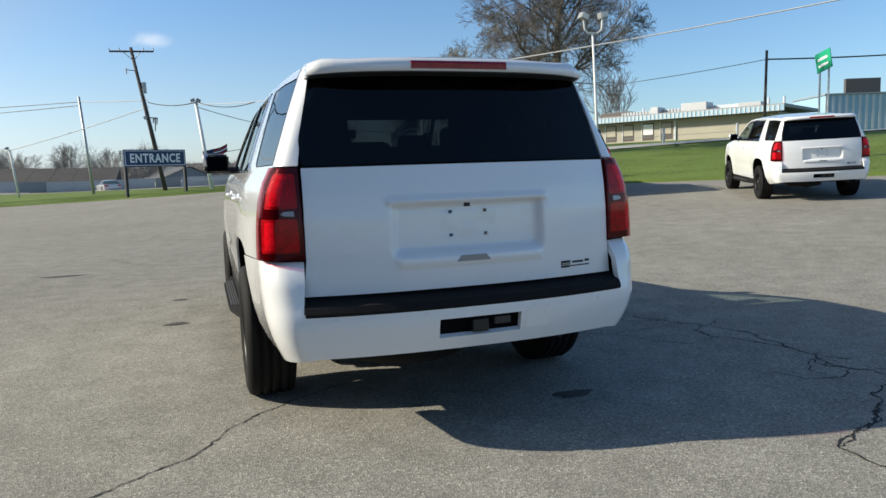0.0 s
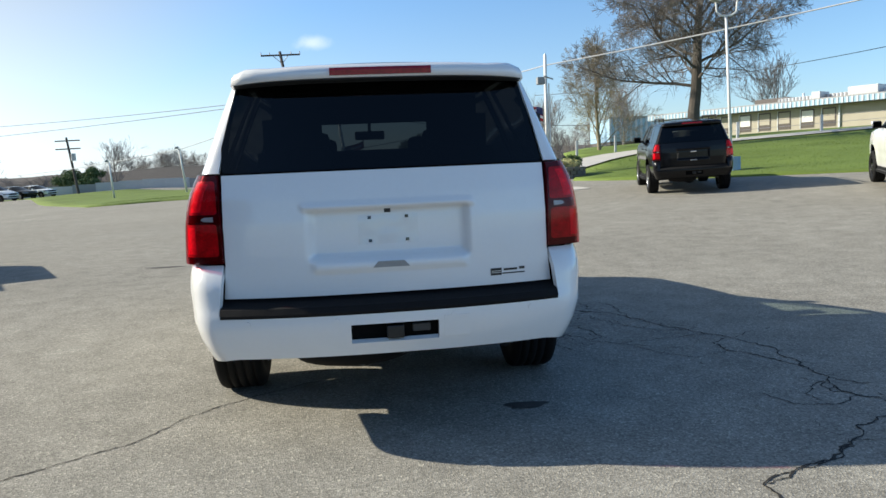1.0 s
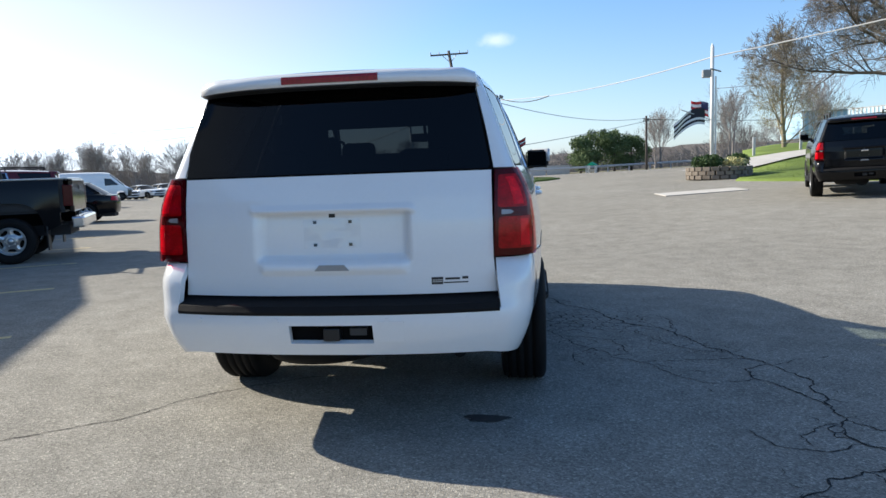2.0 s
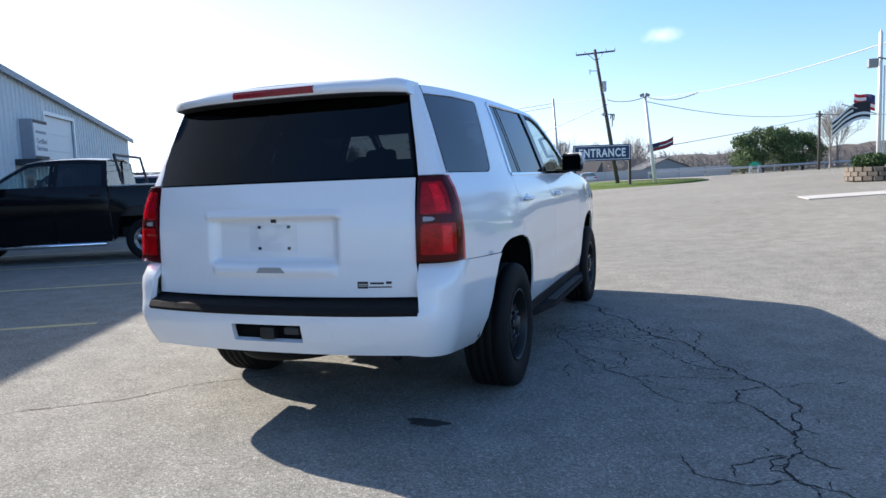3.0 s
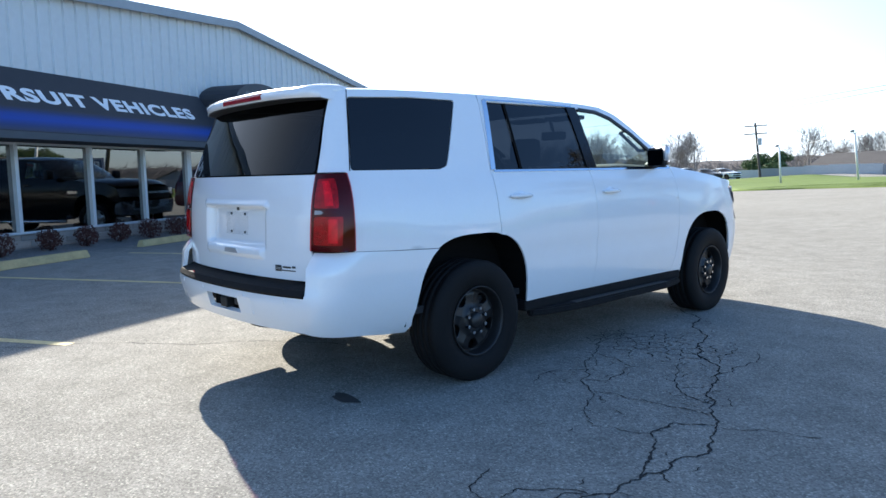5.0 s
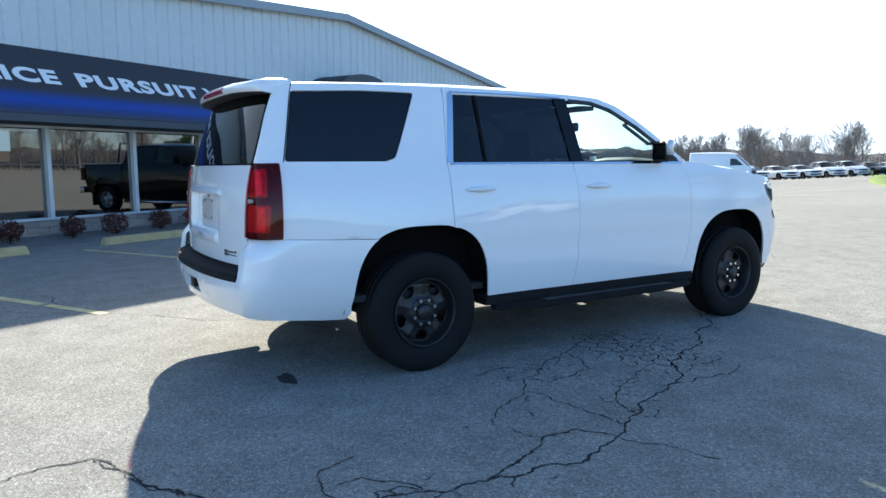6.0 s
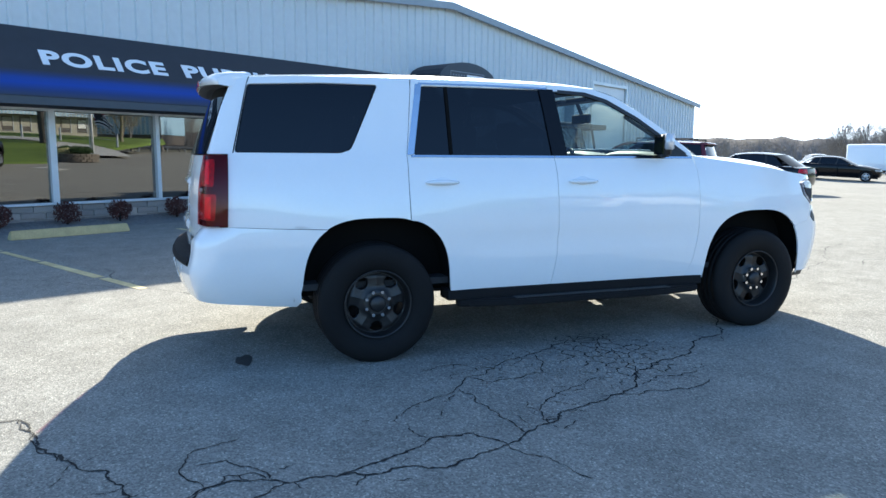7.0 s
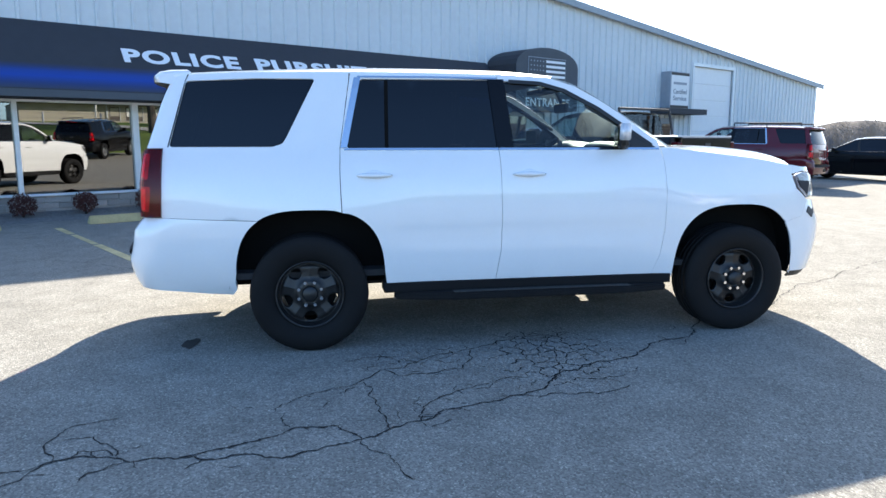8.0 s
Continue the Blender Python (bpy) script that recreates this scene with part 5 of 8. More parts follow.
cable("power_cable", (-14.85, 57.9, 3.8), (-40, 85, 2.6), 0.2, 0.03, M_CABLE_PALE, "grey overhead cable over the verge")
cable("power_cable", (LP[0], LP[1], LP[2] - 0.25), (12.2, 69.0, 5.9), 0.6, 0.022, M_CABLE_DULL, "thin dark overhead cable towards the road")
cable("power_cable", (-0.75, 40.2, 2.6), (12.2, 69.0, 5.6), 0.1, 0.022, M_CABLE_DULL, "thin dark overhead cable towards the road")
cable("power_cable", (LP[0], LP[1], LP[2] + 0.05), (1.88, 35.37, 5.21), 0.30, 0.026, M_CABLE, "slack dark cable hanging beside the lamp pole")
cable("power_cable", (12.2, 69.0, 5.75), (46, 92, 6.6), 0.4, 0.03, M_CABLE, "dark overhead cable beyond the planter")
t = tagged(new("utility_pole"), "slim dark wooden pole beyond the planter", "utility pole")
part("shaft", rod(bmesh.new(), (12.2, 69.0, gz(12.2, 69.0) - 0.2), (12.2, 69.0, 6.1), 0.13, 0.10, 10), M_POLE, t, smooth=True)
for z in (5.62, 5.8):
    part("clamp", rod(bmesh.new(), (11.9, 69.0, z), (12.5, 69.0, z), 0.05, n=6), M_CABLE, t)
t = tagged(new("shelter"), "small pale shelter with a green gabled roof by the road", "shelter")
for x in (-0.7, 0.7):
    for y in (-0.5, 0.5):
        part("post", boxed(x - 0.08, x + 0.08, y - 0.08, y + 0.08, 0.0, 1.5), M_WHITEPOLE, t)
part("counter", boxed(-0.75, 0.75, -0.55, 0.55, 0.2, 0.75, 0.02), M_CREAM, t)
b = bmesh.new()
vs = [b.verts.new(v) for v in ((-1.0, -0.75, 1.45), (1.0, -0.75, 1.45), (0, -0.75, 2.15))]
b.faces.new(vs)
r = bmesh.ops.extrude_face_region(b, geom=b.faces[:])
bmesh.ops.translate(b, verts=[q for q in r["geom"] if isinstance(q, bmesh.types.BMVert)], vec=(0, 1.5, 0))
bmesh.ops.recalc_face_normals(b, faces=b.faces)
part("roof", b, M_GREEN_SIGN, t, "green gabled roof")
t.matrix_world = pose(6.6, 66.0, gz(6.6, 66.0), 0, 0, -20) @ Matrix.Scale(0.5, 4)
cable("power_cable", (29.8, 28.6, 6.9), (54, 28, 8.6), 0.25, 0.045, M_CABLE, "black overhead cable above the drive")
cable("power_cable", (29.8, 28.6, 6.9), (13, 46, 6.2), 0.5, 0.020, M_CABLE_DULL, "thin grey overhead cable above the drive")
t = tagged(new("utility_pole"), "slim brown wooden pole beside the drive", "utility pole")
part("shaft", rod(bmesh.new(), (29.5, 28.4, lawn_z(29.5, 28.4) - 0.2), (29.8, 28.6, 7.4), 0.085, 0.07, 10), M_POLE, t, smooth=True)
t = tagged(new("road_sign"), "green road sign on two thin posts", "road sign")
TILT_SIGN = Matrix.Translation((0, 0, 6.45)) @ pose(0, 0, 0, 0, -13, 0) @ Matrix.Translation((0, 0, -6.45))
b = boxed(-0.56, 0.56, -0.02, 0.02, 5.90, 6.95)
bmesh.ops.transform(b, matrix=TILT_SIGN, verts=b.verts)
sign_panel = part("panel", b, M_GREEN_SIGN, t)
for z in (6.15, 6.5):
    b = boxed(-0.40, 0.32, -0.026, -0.021, z, z + 0.14)
    bmesh.ops.transform(b, matrix=TILT_SIGN, verts=b.verts)
    part("legend_bar", b, M_LETTER, sign_panel)
for x in (-0.3, 0.35):
    part("post", boxed(x - 0.04, x + 0.04, 0.02, 0.08, 2.0, 6.7), M_GALV, t)
t.matrix_world = pose(31.1, 25.9, 0, 0, 0, -97)
# ---- school and far buildings ----
SP = pose(33.3, 48.7, 0, 0, 0, -60)
SCH = tagged(new("school_building"), "long low cream brick school with a striped metal eave", "building")
SCH.matrix_world = SP
GZ0 = 2.6
part("wall", boxed(-11, 12.6, 0, 0.3, GZ0, 4.75), M_CREAM, SCH)
part("wall", boxed(12.3, 12.6, 0.3, 9, GZ0, 4.75), M_CREAM, SCH)
part("wall", boxed(-11, -10.7, 0.3, 9, GZ0, 4.75), M_CREAM, SCH)
part("roof", boxed(-11.6, 13.3, -0.9, 9.3, 5.02, 5.25), M_ROOFGREY, SCH)
part("soffit", boxed(-11.5, 13.2, -0.85, 0.0, 4.70, 4.76), M_DUSK, SCH)
FAS = part("fascia", boxed(-11.6, 13.3, -0.92, -0.88, 4.74, 5.16), M_BLUESTEEL, SCH, "pale blue ribbed metal fascia")
for k in range(72):
    u = -11.5 + k * 0.343
    part("rib", boxed(u, u + 0.13, -0.96, -0.921, 4.74, 5.16), M_WHITESTEEL, FAS)
for u in (-9.9, -8.2, -6.5, -4.8, -3.1, -1.45, 0.16, 1.95, 3.55):
    w = part("window", boxed(u, u + 1.0, -0.03, -0.004, GZ0 + 0.55, 4.55), M_DUSK, SCH)
    part("blind", boxed(u + 0.08, u + 0.92, -0.045, -0.031, GZ0 + 1.0, 4.45), M_WHITE if int(u * 3) % 2 else M_CREAM, w)
    part("frame", boxed(u - 0.05, u + 0.0, -0.06, -0.004, GZ0 + 0.5, 4.6), M_FRAME, w)
part("downspout", boxed(4.75, 4.87, -0.12, -0.02, GZ0, 4.7), M_WHITESTEEL, SCH)
part("upper_wall", boxed(-2.5, 9.5, 5.0, 9, 5.25, 5.95), M_WHITESTEEL, SCH)
for k in range(22):
    part("upper_rib", boxed(-2.4 + k * 0.3, -2.28 + k * 0.3, 4.95, 5.0, 5.26, 5.94), M_ROOFGREY, SCH)
for u, y, w, h in ((0.8, 4, 0.7, 0.9), (3.6, 4, 2.2, 1.0), (8.4, 4, 1.8, 0.65), (-4.6, 5, 3.0, 0.8)):
    part("roof_unit", boxed(u, u + w, y, y + 1.6, 5.25, 5.25 + h, 0.03), M_GALV if w < 2.5 else M_DUSK, SCH)
for u in (-0.8, 10.2, 11.4):
    part("roof_pipe", rod(bmesh.new(), (u, 6, 5.2), (u, 6, 6.3), 0.1, n=8), M_WHITESTEEL, SCH)


def striped_shed(x, y, yaw, length, height, z, label):
    t = tagged(new("steel_shed"), label, "building")
    part("wall", boxed(0, length, 0, 6, 0, height), M_BLUESTEEL, t)
    for k in range(int(length / 0.56)):
        part("rib", boxed(k * 0.56, k * 0.56 + 0.22, -0.05, -0.001, 0.0, height), M_WHITESTEEL, t)
    part("roof", boxed(-0.1, length + 0.1, -0.15, 6.1, height, height + 0.12), M_ROOFTRIM, t)
    part("footing", boxed(0.1, length - 0.1, 0.1, 5.9, -1.2, 0), M_DUSK, t)
    t.matrix_world = pose(x, y, z, 0, 0, yaw)
    return t


striped_shed(26.2, 66.8, 0, 7.5, 2.4, 3.25, "pale blue and white striped steel shed")
striped_shed(49.8, 43.0, -21, 26, 3.1, 3.4, "long pale blue ribbed steel hall beside the school")
t = tagged(new("billboard"), "brown roof hoarding above the steel hall", "billboard")
part("panel", boxed(0, 3.4, 0, 0.4, 7.5, 8.95), M_DUSK, t)
for x in (0.3, 3.0):
    part("post", boxed(x, x + 0.1, 0.1, 0.3, 6.4, 7.5), M_GALV, t)
t.matrix_world = pose(60.3, 50.3, 0, 0, 0, -21)

M_BARN = material("barn_roof", (0.055, 0.05, 0.047), 0.8, vary=0.3, scale=0.3, fine=3)


def hipped(x0, x1, y0, y1, z0, z1):
    """One sheet of a sloping roof with a back and ends."""
    b = bmesh.new()
    v = [b.verts.new(q) for q in ((x0, y0, z0), (x1, y0, z0), (x1, y1, z1), (x0, y1, z1), (x0, y1, z0), (x1, y1, z0))]
    for f in ((0, 1, 2, 3), (0, 3, 4), (1, 5, 2), (3, 2, 5, 4), (0, 4, 5, 1)):
        b.faces.new([v[i] for i in f])
    bmesh.ops.recalc_face_normals(b, faces=b.faces)
    return b


# low sheds and a pale wall beyond the verge
t = tagged(new("gable_shed"), "far grey gabled shed behind the verge", "building")
b = bmesh.new()
vs = [b.verts.new(v) for v in ((0, 0, -1), (8.2, 0, -1), (8.2, 0, 1.0), (4.1, 0, 2.6), (0, 0, 1.0))]
b.faces.new(vs)
r = bmesh.ops.extrude_face_region(b, geom=b.faces[:])
bmesh.ops.translate(b, verts=[q for q in r["geom"] if isinstance(q, bmesh.types.BMVert)], vec=(0, 9, 0))
bmesh.ops.recalc_face_normals(b, faces=b.faces)
part("wall", b, M_STEEL_GREY, t)
for s, x0, z0, x1, z1 in ((0, -0.4, 0.9, 4.1, 2.72), (1, 8.6, 0.9, 4.1, 2.72)):
    b = bmesh.new()
    vs = [b.verts.new(v) for v in ((x0, -0.3, z0), (x1, -0.3, z1), (x1, 9.3, z1), (x0, 9.3, z0))]
    b.faces.new(vs)
    bmesh.ops.solidify(b, geom=b.faces[:], thickness=0.15)
    part("roof", b, M_STEEL_GREY, t)
for k in range(4):
    part("window", boxed(0.8 + k * 1.9, 1.9 + k * 1.9, -0.05, -0.004, -0.1, 0.7), M_DUSK, t)
t.matrix_world = pose(-6.6, 104.5, 0.3, 0, 0, 20)
t = tagged(new("pale_wall"), "long pale panel wall at the foot of the woods", "wall")
for k in range(26):
    x, y = -70 + k * 2.9, 92.5 - k * 0.35
    part("panel", boxed(x, x + 2.8, y, y + 0.2, gz(x, y) - 0.2, gz(x, y) + 1.15), M_STEEL_GREY if k % 5 == 2 else M_GALV, t)
t = tagged(new("long_barn"), "long low barn with a weathered brown-grey roof before the woods", "building")
BX = [(-31 + 2.5 * k, 92.9 - 0.30 * k) for k in range(9)]
for k, ((x0, y0), (x1, y1)) in enumerate(zip(BX, BX[1:])):
    e = gz(x0, y0) + 1.05
    part("roof_sheet", hipped(x0, x1 - 0.03, y0 - 0.4, y0 + 6.5, e, e + 1.75), M_BARN, t)
    part("wall", boxed(x0, x1, y0 + 0.3, y0 + 0.5, e - 1.6, e + 0.02), M_WHITESTEEL if k % 3 else M_GALV, t)
t = tagged(new("guard_rail"), "pale steel guard rail along the road", "guard rail")
for k in range(16):
    x, y = -3 + k * 2.4, 70.5 + k * 0.9 if k < 8 else 77.7 - (k - 8) * 0.2
    part("post", boxed(x - 0.06, x + 0.06, y, y + 0.1, gz(x, y), gz(x, y) + 0.8), M_GALV, t)
    if k:
        part("rail", rod(bmesh.new(), (qx, qy, gz(qx, qy) + 0.65), (x, y, gz(x, y) + 0.65), 0.12, n=6), M_GALV, t)
    qx, qy = x, y


# ---- trees ----
def bare_tree(name, seed, height, trunk, depth, spread_deg, label, mats, buds=0, twig=0.012, forks=(2, 3), low=0.28, ratio=0.74, lean=0.0, limbs=7, thin=1.0):
    """A leafless tree: a tapered trunk, limbs that fork again and again, and fine twigs."""
    r = random.Random(seed)
    wood, fine, tips = ([], []), ([], []), []

    def tube(store, a, c, r0, r1, n):
        vv, ff = store
        d = (c - a).normalized()
        u = d.orthogonal().normalized()
        w = d.cross(u)
        k = len(vv)
        for p, rad in ((a, r0), (c, r1)):
            for i in range(n):
                an = 2 * math.pi * i / n
                vv.append(tuple(p + (u * math.cos(an) + w * math.sin(an)) * rad))
        for i in range(n):
            j = (i + 1) % n
            ff.append((k + i, k + j, k + n + j, k + n + i))

    def grow(p, d, length, rad, level):
        n = 3 if level < depth - 1 else 2
        q, cur = p, d.copy()
        for i in range(n):
            cur = (cur + Vector((r.uniform(-1, 1), r.uniform(-1, 1), r.uniform(-0.5, 0.9))) * 0.16).normalized()
            e = q + cur * length / n
            ra, rb = rad * (1 - 0.4 * i / n), rad * (1 - 0.4 * (i + 1) / n)
            tube(wood if ra > twig * 2.2 else fine, q, e, max(ra, twig), max(rb, twig * 0.6), 6 if level < 2 else (4 if ra > twig * 2.2 else 3))
            q = e
            if level and level < depth and r.random() < 0.75:
                side(q, cur, length * r.uniform(0.4, 0.65), rad * 0.45, level + 1)
        if level < depth:
            for _ in range(r.choice(forks)):
                side(q, cur, length * ratio * r.uniform(0.75, 1.15), rad * 0.6 * r.uniform(0.8, 1.1), level + 1)
        else:
            tips.append(q)

    def side(p, d, length, rad, level):
        a = radians(spread_deg) * r.uniform(0.5, 1.2)
        axis = d.orthogonal().normalized()
        axis.rotate(Matrix.Rotation(r.uniform(0, 6.28), 3, d))
        e = d.copy()
        e.rotate(Matrix.Rotation(a, 3, axis))
        e = (e + Vector((0, 0, 0.10))).normalized()
        grow(p, e, length, rad, level)

    q, d = Vector((0, 0, -0.2)), Vector((lean, 0, 1)).normalized()
    n = 9
    for i in range(n):
        d = (d + Vector((r.uniform(-1, 1), r.uniform(-1, 1), 0.6)) * 0.05).normalized()
        e = q + d * height * 0.72 / n
        flare = 1.5 if i == 0 else 1.0
        tube(wood, q, e, trunk * flare * (1 - 0.8 * i / n), trunk * (1 - 0.8 * (i + 1) / n), 10)
        q = e
        f = (i + 1) / n
        if f > low:
            for _ in range(max(1, round(limbs / (n * (1 - low)) + r.uniform(-0.4, 0.8)))):
                side(q, d, height * (0.40 - 0.24 * f) * r.uniform(0.8, 1.15), trunk * thin * (0.52 - 0.32 * f), 1)
    t = tagged(new(name), label, "tree")
    for nm, store, m in (("trunk", wood, mats[0]), ("crown", fine, mats[1])):
        me = bpy.data.meshes.new(nm)
        me.from_pydata(store[0], [], store[1])
        me.materials.append(m)
        o = new(nm, me)
        o.parent = t
    if buds:
        bb = bmesh.new()
        for p in tips:
            if r.random() < buds:
                for _ in range(2):
                    c = p + Vector((r.uniform(-1, 1), r.uniform(-1, 1), r.uniform(-1, 1))) * 0.15
                    s = 0.05
                    vs = [bb.verts.new(c + Vector(v) * s) for v in ((-1, 0, 0), (0, -0.6, 0.3), (1, 0, 0), (0, 0.6, 0.4))]
                    bb.faces.new(vs)
        part("buds", bb, M_BUD, t)
    return t


def spreading_tree(name, seed, height, trunk, label, mats, low=0.30, wide=80, steep=18, reach=(0.56, 0.24), count=22, droop=(0.09, 0.10), kids=(17, 11, 9, 0), fine=0.0085):
    """A broad leafless tree: steep stems in the middle, long low limbs that droop, all set with ever finer twigs."""
    r = random.Random(seed)
    stores = {"trunk": ([], []), "crown": ([], [])}

    def tube(key, pts, r0, r1, n):
        vv, ff = stores[key]
        base = len(vv)
        for i, p in enumerate(pts):
            d = (pts[min(i + 1, len(pts) - 1)] - pts[max(0, i - 1)]).normalized()
            u = d.orthogonal().normalized()
            w = d.cross(u)
            rad = r0 + (r1 - r0) * i / (len(pts) - 1)
            vv += [tuple(p + (u * math.cos(a) + w * math.sin(a)) * rad) for a in (2 * math.pi * k / n for k in range(n))]
        for i in range(len(pts) - 1):
            for k in range(n):
                j = (k + 1) % n
                ff.append((base + i * n + k, base + i * n + j, base + (i + 1) * n + j, base + (i + 1) * n + k))

    SEG, KIDS, LEN = (12, 7, 4, 2), kids, (1, 0.42, 0.46, 0.60)

    def limb(p, d, length, rad, level, sink):
        pts, q, d = [p], p, d.copy()
        n = SEG[level]
        wob = (0.15, 0.20, 0.22, 0.25)[level]
        for i in range(n):
            d = (d + Vector((r.uniform(-1, 1), r.uniform(-1, 1), r.uniform(-1, 1))) * wob + Vector((0, 0, sink * (i / n)))).normalized()
            q = q + d * length / n
            pts.append(q)
        tip = max(fine * 0.6, rad * 0.22)
        tube("trunk" if level < 2 else "crown", pts, rad, tip, (7, 5, 3, 3)[level])
        for k in range(KIDS[level]):
            f = 0.16 + 0.84 * (k + r.random()) / KIDS[level]
            i = min(n - 1, int(f * n))
            at = pts[i].lerp(pts[i + 1], f * n - i)
            e = (pts[i + 1] - pts[i]).normalized()
            axis = e.orthogonal().normalized()
            axis.rotate(Matrix.Rotation(r.uniform(0, 6.28), 3, e))
            e.rotate(Matrix.Rotation(radians(r.uniform(28, 62)), 3, axis))
            ln = length * LEN[level + 1] * (1.15 - 0.6 * f) * r.uniform(0.7, 1.25)
            limb(at, e, ln, max(fine, (rad + (tip - rad) * f) * 0.55), level + 1, sink * 0.8 + 0.02)

    q, d, pts = Vector((0, 0, -0.3)), Vector((0, 0, 1)), [Vector((0, 0, -0.3))]
    for i in range(10):
        d = (d + Vector((r.uniform(-1, 1), r.uniform(-1, 1), 0.8)) * 0.06).normalized()
        q = q + d * height * 0.078
        pts.append(q)
    tube("trunk", pts, trunk, trunk * 0.28, 12)
    for k in range(count):
        f = low + (1 - low) * k / (count - 1)
        i = min(9, int(f * 10))
        at = pts[i].lerp(pts[i + 1], f * 10 - i)
        a = k * 2.4 + r.uniform(-0.3, 0.3)
        tilt = radians(wide - (wide - steep) * (f - low) / (1 - low) + r.uniform(-8, 8))
        e = Vector((math.sin(tilt) * math.cos(a), math.sin(tilt) * math.sin(a), math.cos(tilt)))
        limb(at, e, height * (reach[0] - reach[1] * f) * r.uniform(0.88, 1.1), trunk * (0.30 - 0.14 * f), 0, droop[0] - droop[1] * f)
    t = tagged(new(name), label, "tree")
    for nm, m in (("trunk", mats[0]), ("crown", mats[1])):
        me = bpy.data.meshes.new(nm)
        me.from_pydata(stores[nm][0], [], stores[nm][1])
        me.materials.append(m)
        o = new(nm, me)
        o.parent = t
    return t


big = spreading_tree("big_tree", 4, 14.5, 0.36, "large bare spreading tree on the school lawn", (M_BARK, M_TWIG), 0.32, 67, 14, (0.52, 0.21), 26, (0.05, 0.07), (17, 12, 9, 0))
big.matrix_world = pose(18.2, 32.6, lawn_z(18.2, 32.6), 0, 0, 140)
mid = spreading_tree("budding_tree", 9, 7.0, 0.16, "slim multi-stemmed tree with pale buds", (M_TWIG_BUFF, M_TWIG_BUFF), 0.06, 34, 6, (0.78, 0.42), 18, (0.02, 0.0), (12, 9, 6, 0), 0.007)
part("buds", leafy(bmesh.new(), 0, 0, 2.6, 2.0, 2.0, 1.7, 1500, 0.045, 5), M_BUD, mid)
mid.matrix_world = pose(17.0, 44.0, lawn_z(17, 44), 0, 0, 10)
far_a = bare_tree("bare_tree", 21, 9.0, 0.22, 4, 36, "far bare tree before the woods", (M_TWIG_HAZY, M_TWIG_HAZY), 0, 0.016, low=0.22, limbs=9, thin=0.6)
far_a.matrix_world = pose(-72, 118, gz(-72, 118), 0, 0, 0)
far_b = bare_tree("bare_tree", 33, 10.0, 0.24, 4, 30, "far bare tree before the woods", (M_TWIG_HAZY, M_TWIG_HAZY), 0, 0.016, low=0.28, limbs=9, thin=0.6)
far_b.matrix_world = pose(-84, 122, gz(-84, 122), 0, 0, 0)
rt = random.Random(77)
for k in range(68):
    if k < 26:
        a, d = radians(rt.uniform(26.5, 41)), rt.uniform(138, 165)
    elif k < 40:
        a, d = radians(rt.uniform(40, 68)), rt.uniform(140, 175)
    elif k < 56:
        a, d = radians(rt.uniform(4, 20)), rt.uniform(115, 150)
    else:
        a, d = radians(rt.uniform(-30, -6)), rt.uniform(85, 120)
    x, y = -d * math.sin(a), d * math.cos(a)
    src = far_a if k % 2 else far_b
    m = pose(x, y, gz(x, y) - 0.3, 0, 0, rt.uniform(0, 360))
    c = copy_thing(src, m)
    f = rt.uniform(0.8, 1.1) if k < 26 else rt.uniform(0.6, 0.9) if k < 40 else rt.uniform(0.45, 0.65)
    c.scale = (f, f, f * rt.uniform(0.85, 1.1))
    tagged(c, group="far bare trees")
for k in range(14):
    a, d = radians(3 + 1.25 * k + rt.uniform(-0.6, 0.6)), rt.uniform(108, 130)
    x, y = -d * math.sin(a), d * math.cos(a)
    c = copy_thing(far_a if k % 3 else far_b, pose(x, y, gz(x, y) - 0.3, 0, 0, rt.uniform(0, 360)))
    f = rt.uniform(0.55, 0.72)
    c.scale = (f * 1.15, f * 1.15, f)
    tagged(c, "far bare tree behind the long barn", group="far bare trees")
for x, y, f, yaw in ((13.6, 72, 0.50, 120), (15.5, 80, 0.6, 200), (20.5, 70, 0.6, 80), (24.5, 84, 0.8, 10), (25.0, 60, 0.5, 300), (30.0, 74, 0.8, 220), (44.0, 66, 0.9, 20)):
    c = copy_thing(far_b, pose(x, y, gz(x, y) + 0.2, 0, 0, yaw))
    c.scale = (f, f, f)
    tagged(c, "bare tree beyond the drive", group="far bare trees")


def evergreen(x, y, w, h, seed):
    t = tagged(new("evergreen_tree"), "dense dark green evergreen beside the road", "tree")
    part("trunk", rod(bmesh.new(), (0, 0, -0.2), (0, 0, h * 0.8), 0.16, 0.05, 8), M_BARK, t)
    b = bmesh.new()
    r = random.Random(seed)
    for k in range(16):
        a = r.uniform(0, 6.28)
        f = r.uniform(0.1, 0.95)
        rad = w * (1 - f * 0.65) * r.uniform(0.3, 0.75)
        leafy(b, rad * math.cos(a), rad * math.sin(a), h * (0.12 + 0.8 * f), w * 0.42 * (1.1 - f * 0.6), w * 0.42 * (1.1 - f * 0.6), h * 0.17, 330, 0.12, seed * 40 + k)
    part("crown", b, M_EVERGREEN, t)
    t.matrix_world = pose(x, y, gz(x, y))
    return t


for x, y, w, h, s in ((6.2, 77.0, 3.0, 4.1, 1), (8.2, 78.5, 3.4, 4.8, 2), (10.2, 79.5, 3.4, 4.7, 3), (12.2, 80.0, 3.0, 4.1, 5), (-33.5, 91.0, 2.6, 3.2, 6), (-36.5, 91.5, 2.8, 3.4, 7)):
    tagged(evergreen(x, y, w, h, s), group="evergreens")

